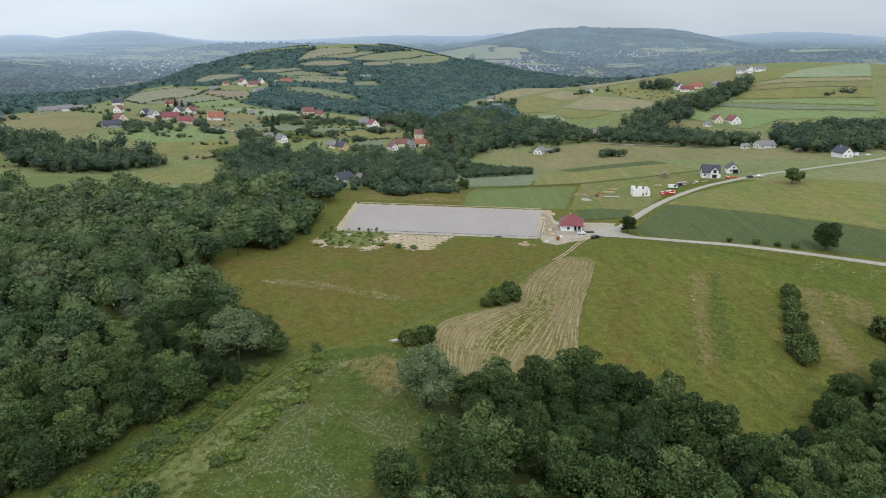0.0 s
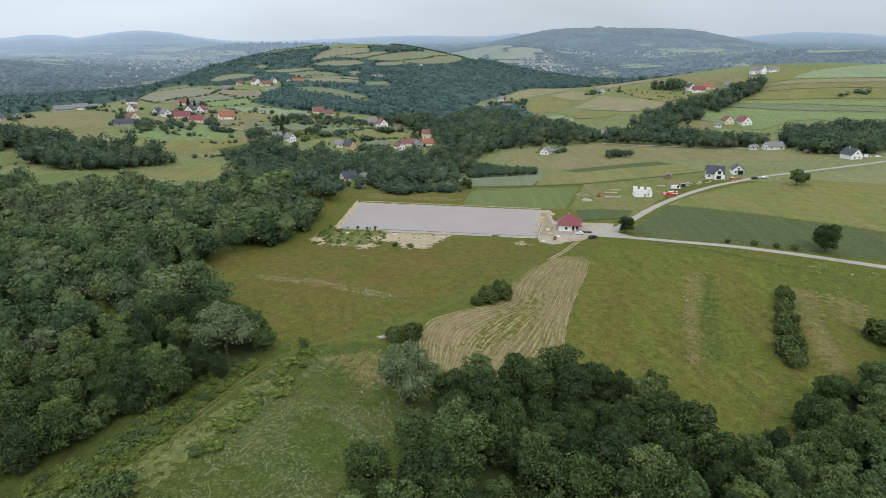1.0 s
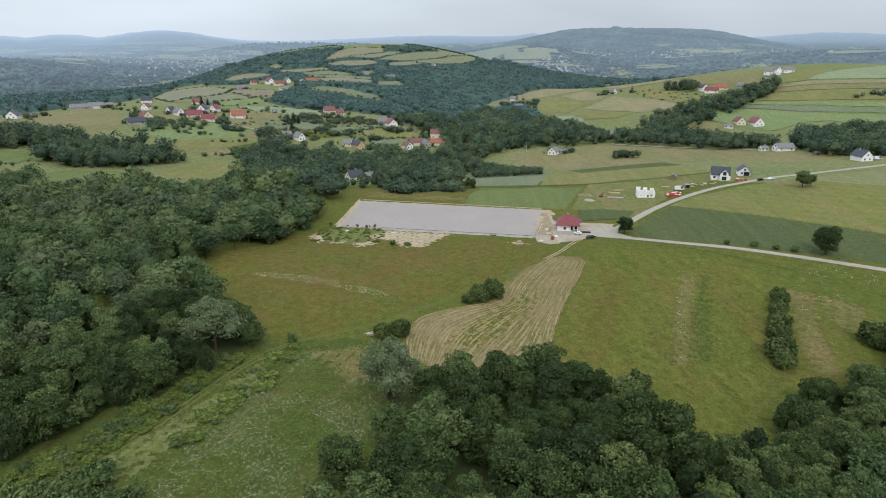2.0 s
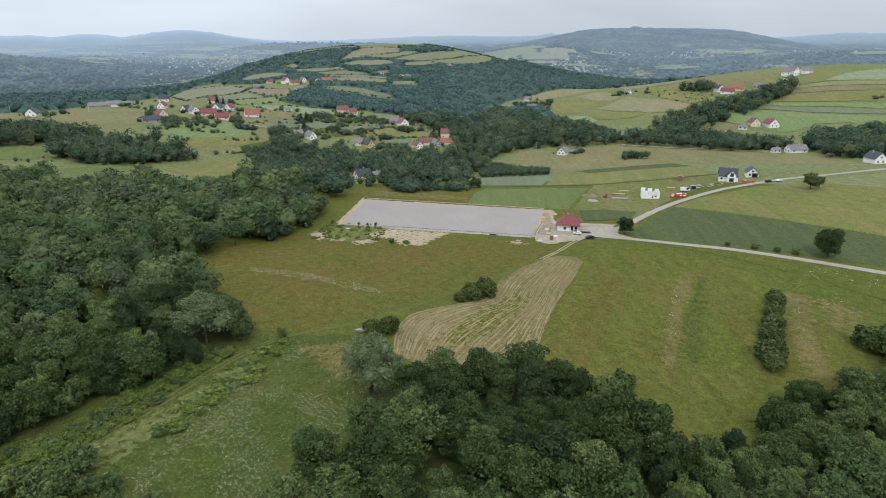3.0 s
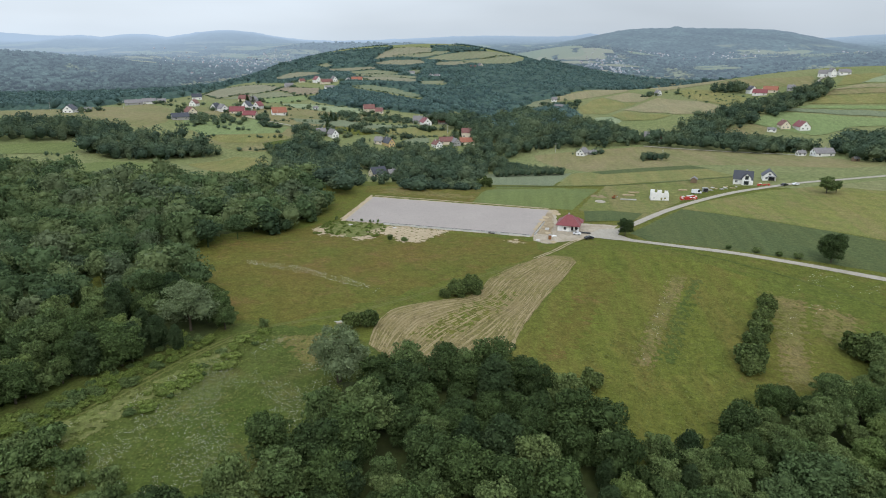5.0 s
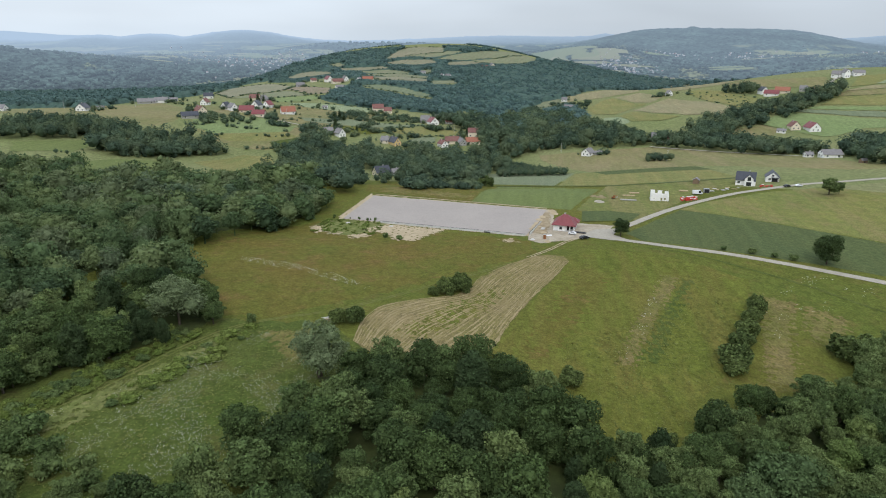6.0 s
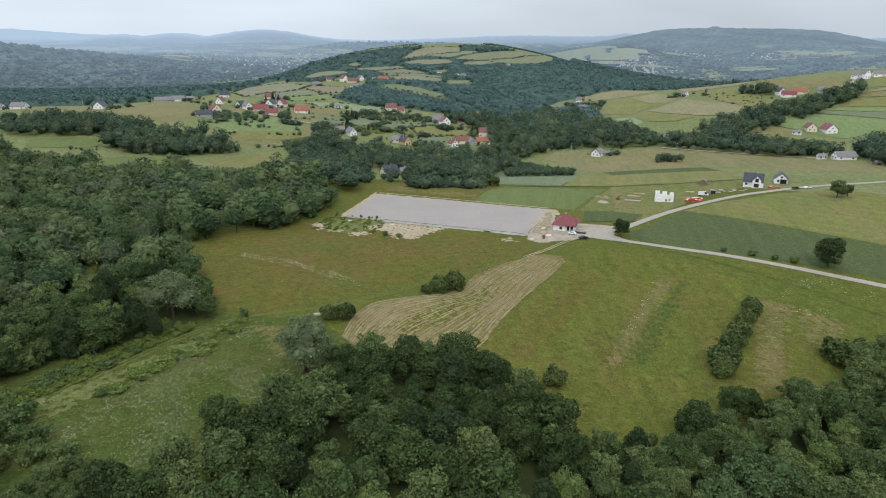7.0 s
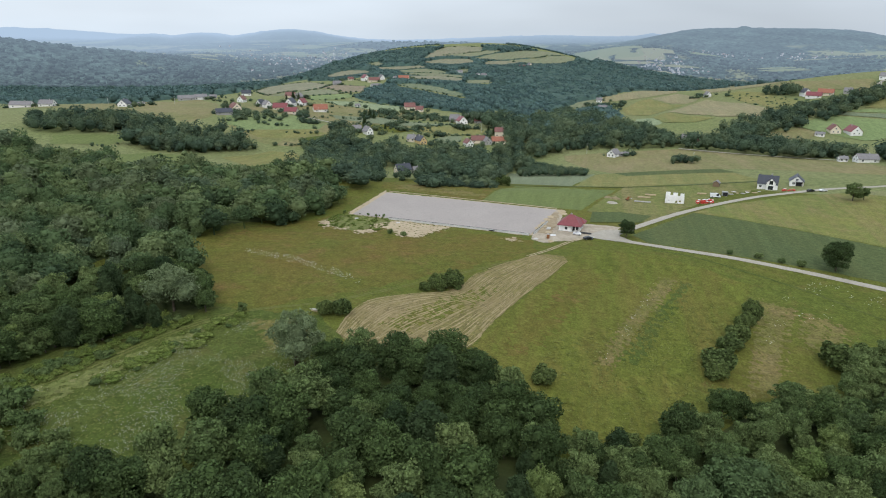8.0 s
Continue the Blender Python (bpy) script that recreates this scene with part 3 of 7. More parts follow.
# ---- fields, yard and roads ----
# some far fields have extra blue in their colour for distance haze
FIELD_SPECS = {
    "crop": grass("dark_crop", (0.072, 0.096, 0.039, 1), (0.080, 0.102, 0.039, 1), (0.090, 0.106, 0.041, 1), (125, 3.0, 0.04), fine=0.9, mottle=0.09),
    "upland": grass("ripe_meadow", (0.168, 0.170, 0.050, 1), (0.132, 0.156, 0.046, 1), (0.212, 0.165, 0.080, 1), (125, 9.0, 0.04), mottle=0.15),
    "pale": grass("pale_meadow", (0.205, 0.200, 0.102, 1), (0.178, 0.184, 0.085, 1), (0.162, 0.178, 0.073, 1), (125, 8.0, 0.07), mottle=0.15),
    "wheat": grass("young_wheat", (0.123, 0.155, 0.053, 1), (0.135, 0.162, 0.057, 1), (0.116, 0.143, 0.050, 1), (97, 4.0, 0.05), fine=0.8, mottle=0.09),
    "wheat_grey": grass("grey_green_grain", (0.150, 0.178, 0.107, 1), (0.160, 0.186, 0.114, 1), (0.140, 0.165, 0.097, 1), (97, 5.0, 0.05), mottle=0.09),
    "olive": grass("olive_meadow", (0.172, 0.172, 0.062, 1), (0.208, 0.186, 0.074, 1), (0.138, 0.160, 0.056, 1), (82, 9.0, 0.04), mottle=0.13),
    "lawn": grass("cut_grass", (0.122, 0.146, 0.042, 1), (0.150, 0.155, 0.052, 1), (0.192, 0.165, 0.075, 1), (125, 6.0, 0.05)),
    "brown": grass("brown_meadow", (0.120, 0.098, 0.024, 1), (0.098, 0.106, 0.021, 1), (0.162, 0.102, 0.040, 1), big=0.035, mid=0.09, amount=0.8),
    "bright": grass("bright_green_field", (0.160, 0.212, 0.086, 1), (0.178, 0.220, 0.096, 1), (0.150, 0.192, 0.080, 1), (112, 14.0, 0.03), big=0.012, mid=0.05, fine=0.5, mottle=0.08),
    "soft": grass("soft_green_field", (0.205, 0.245, 0.140, 1), (0.225, 0.258, 0.150, 1), (0.185, 0.228, 0.128, 1), (112, 16.0, 0.04), big=0.012, mid=0.05, fine=0.5, mottle=0.08),
    "tan": grass("ripening_grain", (0.248, 0.214, 0.122, 1), (0.222, 0.200, 0.112, 1), (0.185, 0.185, 0.095, 1), (100, 12.0, 0.04), big=0.012, mid=0.05, fine=0.4, mottle=0.1),
    # the two hill colours: hay and pasture with haze painted in, bluer
    "hill_tan": grass("hazed_hay", (0.222, 0.205, 0.138, 1), (0.200, 0.195, 0.128, 1), (0.170, 0.182, 0.115, 1), (10, 10.0, 0.05), big=0.012, mid=0.04, fine=0.4, mottle=0.12),
    "hill_green": grass("hazed_pasture", (0.160, 0.180, 0.105, 1), (0.182, 0.196, 0.118, 1), (0.195, 0.190, 0.120, 1), (10, 10.0, 0.05), big=0.012, mid=0.04, fine=0.4, mottle=0.12),
    "bare": grass("bare_brownish_soil", (0.235, 0.190, 0.140, 1), (0.205, 0.172, 0.118, 1), (0.17, 0.165, 0.09, 1), (20, 8.0, 0.04), mottle=0.1),
    "fallow": grass("fallow_grass", (0.190, 0.172, 0.078, 1), (0.150, 0.160, 0.064, 1), (0.222, 0.182, 0.100, 1), (95, 12.0, 0.03), big=0.012, mid=0.04, fine=0.4, mottle=0.12),
    "lush": grass("lush_grass", (0.094, 0.112, 0.020, 1), (0.110, 0.121, 0.023, 1), (0.130, 0.110, 0.029, 1), (-16, 7.0, 0.045), mid=0.08, amount=0.7),
    "meadow": grass("flower_meadow", (0.062, 0.090, 0.018, 1), (0.080, 0.096, 0.024, 1), (0.120, 0.106, 0.039, 1), mid=0.1),
    "dry": grass("dry_grass", (0.160, 0.130, 0.050, 1), (0.125, 0.124, 0.036, 1), (0.205, 0.165, 0.085, 1), mid=0.3, big=0.1),
}
HILL_FIELDS = []
field_seeds = itertools.count()


def field(m, lift, cell, rough, poly, label):
    """A field: its plan polygon laid over the ground."""
    return drape("field", poly, FIELD_SPECS[m], lift * 0.25, cell, rough, label, seed=next(field_seeds), category="field")


def hill_field(m, poly, label):
    """A field on the far slopes, kept free of trees."""
    HILL_FIELDS.append(poly)
    return drape("field", poly, FIELD_SPECS[m], 0.30 + 0.004 * len(HILL_FIELDS), 10, 1.2, label, seed=100 + len(HILL_FIELDS), category="field")


field("brown", 0.10, 6, 2.0, [(-96, 216), (-87, 246), (-61, 284), (-49, 275), (4, 275), (46, 270), (51, 255), (21, 220), (-8, 188), (-36, 160), (-50, 162), (-75, 190)], "rough brownish meadow in front of the levelled yard")
field("meadow", 0.10, 5, 2.0, [(-96, 72), (-84, 96), (-66, 128), (-46, 158), (-38, 158), (-12, 164), (2, 150), (0, 120), (-8, 95), (-30, 66), (-80, 60)], "green flower meadow beside the wood")
field("lush", 0.10, 6, 1.0, [(64, 244), (59, 228), (39, 159), (45, 140), (70, 118), (84, 124), (98, 150), (112, 170), (122, 200), (134, 240), (100, 262), (72, 262)], "long green hay meadow")
field("upland", 0.10, 7, 0.5, [(126, 339), (145, 358), (182, 379), (215, 387), (300, 410), (330, 360), (250, 290), (210, 281), (177, 304), (144, 328)], "olive meadow beyond the dark crop")
field("crop", 0.16, 7, 0.3, [(92, 289), (126, 338), (144, 327), (177, 303), (210, 280), (260, 250), (230, 234), (191, 250), (167, 259), (134, 269), (98, 279)], "dense dark green crop beside the road")
field("pale", 0.18, 8, 0.5, [(218, 386), (251, 400), (304, 421), (360, 440), (330, 370), (261, 357), (233, 376)], "pale dry meadow above the road")
field("wheat", 0.2, 6, 0.2, [(11, 337), (67, 330), (87, 395), (21, 410)], "young green wheat with tramlines")
field("brown", 0.18, 8, 0.3, [(-56, 352), (10, 338), (20, 405), (-30, 430), (-66, 400)], "brownish meadow behind the levelled yard")
field("wheat_grey", 0.25, 8, 0.3, [(11, 424), (59, 411), (74, 468), (7, 489)], "grey-green field of grain")
field("olive", 0.25, 9, 0.3, [(61, 410), (93, 408), (180, 427), (163, 478), (87, 467), (75, 466)], "olive hay meadow")
field("crop", 0.32, 8, 0.3, [(88, 468), (163, 480), (172, 462), (96, 452)], "dark green strip of young grain")
field("fallow", 0.22, 9, 0.5, [(46, 575), (96, 597), (154, 612), (263, 537), (303, 467), (258, 456), (204, 476), (163, 481), (87, 469), (77, 486), (49, 553)], "wide brownish hay meadow")
field("lawn", 0.2, 6, 0.5, [(70, 330), (100, 314), (129, 356), (140, 377), (175, 402), (185, 424), (93, 406), (89, 394)], "cut grass round the building plots")
field("crop", 0.9, 4, 0.2, [(73, 328), (87, 332), (104, 327), (97, 312), (85, 310), (72, 307)], "dark green strip of grain behind the house")
field("fallow", 0.4, 10, 0.5, [(-282, 545), (-222, 620), (-181, 620), (-182, 579), (-200, 530), (-229, 520), (-258, 529)], "yellowish pasture below the village")
field("bright", 0.4, 10, 0.5, [(-310, 590), (-260, 650), (-222, 640), (-222, 622), (-284, 548)], "green pasture below the village")
field("fallow", 0.4, 10, 0.5, [(-620, 560), (-640, 680), (-470, 705), (-390, 694), (-316, 573), (-314, 528), (-347, 535), (-420, 530)], "yellow-green hay field on the ridge")
field("fallow", 0.5, 12, 0.5, [(-380, 720), (-290, 800), (-200, 800), (-150, 720), (-120, 640), (-190, 640), (-260, 660), (-300, 640)], "village greens and gardens")
field("bright", 0.9, 6, 0.3, [(-290, 558), (-244, 613), (-213, 626), (-208, 598), (-265, 543)], "green pasture below the village houses")
field("olive", 1.0, 6, 0.3, [(-264, 541), (-213, 593), (-195, 586), (-213, 555), (-242, 533)], "pale mown strip below the village")
field("meadow", 0.9, 6, 0.3, [(-211, 553), (-193, 582), (-184, 559), (-200, 541)], "dark green pasture corner")
field("fallow", 0.9, 8, 0.4, [(-436, 640), (-462, 760), (-378, 685), (-313, 562), (-331, 544), (-376, 564)], "yellow-green hay field below the ridge")
field("fallow", 1.1, 7, 0.3, [(-420, 640), (-400, 690), (-372, 660), (-340, 600), (-350, 580)], "greener strip in the hay field")
CLEARINGS = []
for m, poly, label in (("wheat", [(-272, 382), (-262, 406), (-242, 428), (-229, 414), (-226, 381), (-241, 357), (-257, 365)], "bright green clearing in the wood"),
                       ("olive", [(-226, 446), (-212, 503), (-191, 512), (-176, 487), (-171, 430), (-194, 426)], "olive pasture between the woods"),
                       ("wheat", [(-344, 400), (-333, 417), (-317, 443), (-302, 433), (-296, 402), (-311, 390), (-323, 375)], "green pasture between two woods")):
    CLEARINGS.append(poly)
    field(m, 1.0, 8, 1.0, poly, label)
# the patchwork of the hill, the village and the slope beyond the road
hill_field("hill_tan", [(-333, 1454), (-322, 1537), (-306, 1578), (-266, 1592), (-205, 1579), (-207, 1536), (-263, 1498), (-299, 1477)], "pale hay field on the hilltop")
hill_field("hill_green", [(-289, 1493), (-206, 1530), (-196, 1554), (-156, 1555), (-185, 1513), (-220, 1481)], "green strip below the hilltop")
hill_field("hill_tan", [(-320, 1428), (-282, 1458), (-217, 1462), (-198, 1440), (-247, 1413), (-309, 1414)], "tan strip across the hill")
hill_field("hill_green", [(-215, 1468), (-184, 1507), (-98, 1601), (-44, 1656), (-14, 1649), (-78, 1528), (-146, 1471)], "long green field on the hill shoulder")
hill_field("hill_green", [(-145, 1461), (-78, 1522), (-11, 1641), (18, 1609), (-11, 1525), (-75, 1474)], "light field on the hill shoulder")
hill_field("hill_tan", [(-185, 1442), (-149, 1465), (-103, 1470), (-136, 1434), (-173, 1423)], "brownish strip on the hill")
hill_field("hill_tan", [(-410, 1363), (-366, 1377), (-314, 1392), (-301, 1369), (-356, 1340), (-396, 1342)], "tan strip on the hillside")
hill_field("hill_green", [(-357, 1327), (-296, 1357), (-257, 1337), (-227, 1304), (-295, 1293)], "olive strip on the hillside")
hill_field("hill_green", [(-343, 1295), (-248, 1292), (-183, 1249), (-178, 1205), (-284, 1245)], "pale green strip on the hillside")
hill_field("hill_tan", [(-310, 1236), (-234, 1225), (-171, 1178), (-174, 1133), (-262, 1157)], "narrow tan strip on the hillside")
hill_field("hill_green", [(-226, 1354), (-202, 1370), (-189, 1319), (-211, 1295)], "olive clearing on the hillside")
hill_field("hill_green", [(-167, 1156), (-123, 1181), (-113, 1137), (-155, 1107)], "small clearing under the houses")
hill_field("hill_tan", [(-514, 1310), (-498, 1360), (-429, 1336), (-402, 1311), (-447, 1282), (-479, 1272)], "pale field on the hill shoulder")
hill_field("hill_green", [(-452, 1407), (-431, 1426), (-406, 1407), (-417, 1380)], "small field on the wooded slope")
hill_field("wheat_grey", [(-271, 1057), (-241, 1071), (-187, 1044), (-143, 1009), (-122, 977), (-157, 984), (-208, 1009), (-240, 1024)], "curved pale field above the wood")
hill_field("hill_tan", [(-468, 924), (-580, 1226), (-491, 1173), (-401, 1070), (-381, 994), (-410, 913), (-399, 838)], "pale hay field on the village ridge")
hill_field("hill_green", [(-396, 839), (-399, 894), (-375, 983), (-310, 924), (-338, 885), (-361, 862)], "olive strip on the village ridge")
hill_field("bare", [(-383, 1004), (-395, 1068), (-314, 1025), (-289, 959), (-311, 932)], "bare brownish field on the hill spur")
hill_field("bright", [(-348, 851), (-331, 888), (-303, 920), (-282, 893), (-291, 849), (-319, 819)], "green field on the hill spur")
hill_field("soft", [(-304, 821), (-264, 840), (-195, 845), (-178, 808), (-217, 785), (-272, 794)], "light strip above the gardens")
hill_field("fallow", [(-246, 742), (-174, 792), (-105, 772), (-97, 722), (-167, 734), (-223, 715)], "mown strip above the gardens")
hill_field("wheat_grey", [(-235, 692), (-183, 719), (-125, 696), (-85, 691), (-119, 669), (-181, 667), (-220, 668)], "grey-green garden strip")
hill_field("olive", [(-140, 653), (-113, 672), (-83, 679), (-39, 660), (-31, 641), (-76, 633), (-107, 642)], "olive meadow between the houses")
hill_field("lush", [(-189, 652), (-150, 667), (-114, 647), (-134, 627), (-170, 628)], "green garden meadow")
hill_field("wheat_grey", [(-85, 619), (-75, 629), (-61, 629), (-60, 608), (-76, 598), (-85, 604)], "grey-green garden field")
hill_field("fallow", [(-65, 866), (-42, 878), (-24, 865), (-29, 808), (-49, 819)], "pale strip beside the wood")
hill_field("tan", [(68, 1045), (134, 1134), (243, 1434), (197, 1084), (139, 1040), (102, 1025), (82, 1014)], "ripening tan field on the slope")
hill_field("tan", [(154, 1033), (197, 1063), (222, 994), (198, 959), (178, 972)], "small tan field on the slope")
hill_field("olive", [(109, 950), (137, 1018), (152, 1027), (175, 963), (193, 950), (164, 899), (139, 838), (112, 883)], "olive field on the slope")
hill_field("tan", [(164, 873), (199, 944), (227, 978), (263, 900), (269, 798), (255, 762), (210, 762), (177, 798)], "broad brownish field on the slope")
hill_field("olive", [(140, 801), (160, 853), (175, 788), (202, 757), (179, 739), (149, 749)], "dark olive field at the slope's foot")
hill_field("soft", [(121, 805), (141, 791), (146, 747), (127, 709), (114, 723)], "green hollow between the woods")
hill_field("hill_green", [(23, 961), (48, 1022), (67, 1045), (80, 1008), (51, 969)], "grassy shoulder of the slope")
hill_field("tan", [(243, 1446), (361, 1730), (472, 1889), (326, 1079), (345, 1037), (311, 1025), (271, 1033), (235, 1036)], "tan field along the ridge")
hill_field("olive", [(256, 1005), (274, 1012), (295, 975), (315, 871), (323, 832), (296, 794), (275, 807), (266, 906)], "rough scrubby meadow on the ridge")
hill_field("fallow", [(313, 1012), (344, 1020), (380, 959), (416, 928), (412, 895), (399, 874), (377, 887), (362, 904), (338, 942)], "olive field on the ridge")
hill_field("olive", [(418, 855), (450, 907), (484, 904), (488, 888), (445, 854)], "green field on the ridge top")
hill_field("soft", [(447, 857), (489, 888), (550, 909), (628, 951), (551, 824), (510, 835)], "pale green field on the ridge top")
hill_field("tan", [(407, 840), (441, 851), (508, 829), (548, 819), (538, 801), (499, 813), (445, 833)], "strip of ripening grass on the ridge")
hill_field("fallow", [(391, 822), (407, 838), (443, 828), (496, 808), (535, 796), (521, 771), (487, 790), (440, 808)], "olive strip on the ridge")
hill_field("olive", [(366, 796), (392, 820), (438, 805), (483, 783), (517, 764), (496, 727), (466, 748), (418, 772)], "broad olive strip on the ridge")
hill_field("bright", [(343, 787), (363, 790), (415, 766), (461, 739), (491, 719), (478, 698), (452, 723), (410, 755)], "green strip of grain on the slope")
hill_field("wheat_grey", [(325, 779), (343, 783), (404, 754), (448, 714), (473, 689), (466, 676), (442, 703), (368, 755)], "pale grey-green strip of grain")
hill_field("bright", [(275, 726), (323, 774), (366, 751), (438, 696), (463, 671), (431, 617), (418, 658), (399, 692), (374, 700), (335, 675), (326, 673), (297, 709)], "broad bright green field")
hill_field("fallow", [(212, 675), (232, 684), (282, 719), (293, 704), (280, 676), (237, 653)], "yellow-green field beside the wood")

for i, (m, cell, keep, grain, poly, label) in enumerate((
        ("dry", 0.5, 0.45, 2.2, [(100, 237), (108, 237), (99, 212), (90, 189), (81, 160), (75, 162), (83, 190), (92, 214)], "brown wheel strip in the meadow"),
        ("brown", 0.7, 0.40, 4.0, [(66, 230), (80, 228), (68, 190), (55, 148), (44, 148), (53, 186)], "faint brownish band in the meadow"),
        ("meadow", 0.7, 0.15, 3.0, [(107, 236), (114, 234), (98, 190), (89, 163), (81, 166), (91, 196)], "dark green band in the meadow"),
        ("dry", 0.6, 0.55, 3.0, [(132, 228), (147, 222), (140, 205), (135, 190), (129, 166), (117, 158), (121, 178), (127, 200)], "strip of dry grass beside the bushes"),
        ("dry", 0.6, 0.35, 3.0, [(147, 223), (161, 213), (154, 194), (144, 188), (140, 200)], "patch of dry grass beside the bushes"),
        ("dry", 0.5, 0.5, 2.5, [(-32, 152), (-16, 159), (-7, 151), (-6, 139), (-16, 136), (-24, 145)], "patch of dry brownish grass"),
        ("dry", 1.0, 0.45, 5.0, [(-50, 350), (10, 342), (16, 352), (-10, 362), (-46, 372)], "reddish dry grass behind the levelled yard"),
        ("lush", 0.6, 0.12, 4.0, [(5, 163), (20, 190), (34, 210), (42, 205), (34, 180), (18, 158)], "greener regrowth on the mown field"),
        ("lush", 0.9, 0.3, 9.0, [(40, 150), (70, 112), (84, 120), (102, 148), (96, 164), (70, 172), (50, 172)], "darker green grass at the meadow's foot"))):
    patchy("grass_patch", poly, FIELD_SPECS[m], 0.065 + 0.007 * i, cell, keep, 200 + i, label, grain=grain)

PAD = [(-48, 341), (54, 327), (45, 278), (-50, 290)]
drape("sand_margin", [(-52, 289.5), (-50, 342), (-47, 342.6), (55.5, 328.4), (50, 277), (44, 276.5), (-28, 286)], SAND, 0.08, 3, 0.9, "pale sandy margin round the levelled yard", seed=3)
drape("gravel_yard", PAD, GRAVEL, 0.22, 5, 0.0, "wide level yard of grey gravel", category="yard")
drape("house_yard", [(46, 278), (53.5, 327), (57, 326), (58, 306), (67, 303.5), (78, 303), (88, 302), (84, 292), (76, 283), (66, 275), (52, 267), (46, 271)], YARD, 0.12, 4, 0.6, "pale gravel yard round the new house", seed=8)
WEEDY = grass("weedy_ground", (0.118, 0.142, 0.040, 1), (0.145, 0.155, 0.055, 1), (0.20, 0.18, 0.09, 1), big=0.15, mid=0.35, fine=1.0, amount=0.7)
patchy("weedy_mound", [(-60, 272), (-58, 284), (-49, 290), (-26, 285), (-22, 279), (-28, 269), (-37, 261), (-48, 261)], WEEDY, 0.13, 0.6, 0.8, 230, "weedy green bank in front of the yard", "ground", 3.0)
for i, (keep, poly) in enumerate(((0.5, [(-36, 272), (-25, 285), (-8, 282.5), (8, 281), (0, 270), (-5, 258), (-16, 258), (-21, 267)]), (0.6, [(-62, 272), (-59, 279), (-52, 269), (-53, 260)]), (0.45, [(-40, 263), (-30, 268), (-26, 261), (-35, 256)]),
                                 (0.5, [(32, 269), (38, 270), (43, 266), (36, 264)]), (0.3, [(-52, 266), (-44, 268), (-40, 262), (-48, 260)]))):
    patchy("sand_patch", poly, SAND, 0.16 + 0.01 * i, 0.45, keep, 240 + i, "ragged bare pale sand in front of the yard", "ground", 2.2)
road_right = ribbon("road", [(72, 283), (85, 279.5), (109, 272), (132, 266), (154, 258), (174, 250), (200, 239), (260, 212)], 3.6, ROAD, 0.15, "narrow pale gravel road", crown=0.05, wobble=0.04)
road_up = ribbon("road", [(78, 281), (88, 294), (101, 312), (119, 336), (140, 358), (164, 377), (186, 388), (209, 398), (240, 407), (280, 424), (321, 445), (380, 480)], 4.2, ROAD, 0.17, "pale gravel road climbing past the building plots", crown=0.05, wobble=0.04)
drape("road_junction", [(72, 286), (78, 294), (90, 297), (86, 286), (92, 279), (84, 277), (74, 280)], ROAD, 0.19, 3, 0.3, "gravel road junction")
for off in (-0.75, 0.75):
    ribbon("wheel_track", [(73 + off, 282), (64 + off, 272), (55 + off, 257), (47 + off, 246)], 0.55, SAND, 0.15, "sandy wheel track", wobble=0.3, gap=1.5)
    ribbon("wheel_track", [(41 + off, 238), (27 + off, 221), (9 + off, 200), (-1 + off, 188), (-15 + off, 173), (-36 + off, 157), (-46 + off, 139), (-55 + off, 112), (-63 + off, 96), (-72 + off, 78)], 0.5, TRACK, 0.07, "worn grassy wheel track", wobble=0.5, gap=1.5)
ribbon("field_road", [(150, 611), (200, 578), (262, 538)], 3.0, ROAD, 0.6, "pale field road along the wood")
ribbon("field_road", [(-265, 655), (-225, 640), (-190, 632)], 3.5, ROAD, 0.7, "village lane")
ribbon("field_road", [(400, 860), (415, 900), (435, 915), (440, 935)], 5, ROAD, 0.9, "pale lane up to the ridge farm")
ribbon("ditch_edge", [(100, 268), (115, 264), (137, 250), (156, 237), (174, 222), (200, 205)], 1.5, FIELD_SPECS["meadow"], 0.09, "dark grassy ditch across the meadow", wobble=0.3)
ribbon("ditch_edge", [(20, 411), (60, 409), (93, 406), (140, 415), (180, 426)], 2.2, FIELD_SPECS["crop"], 0.2, "dark grassy ditch between the fields")

# mown field with rows of hay
MOWN_LEFT = [(-2, 154), (-3, 168), (-1, 180), (7, 188), (13, 192), (23, 198), (27, 206), (30, 218), (38, 233), (49, 248)]
MOWN_RIGHT = [(24, 138), (39, 159), (44, 182), (51, 205), (59, 228), (64, 244)]
drape("mown_field", MOWN_LEFT + [(55, 251), (62, 250)] + MOWN_RIGHT[::-1] + [(10, 144)], STUBBLE, 0.09, 4, 0.3, "freshly mown hay field with pale rows", category="field")


def resample(line, n):
    p = np.array(smooth_line(line, 0.5))
    s = np.concatenate([[0], np.cumsum(np.hypot(*np.diff(p, axis=0).T))])
    t = np.linspace(0, s[-1], n)
    return np.stack([np.interp(t, s, p[:, 0]), np.interp(t, s, p[:, 1])], 1)


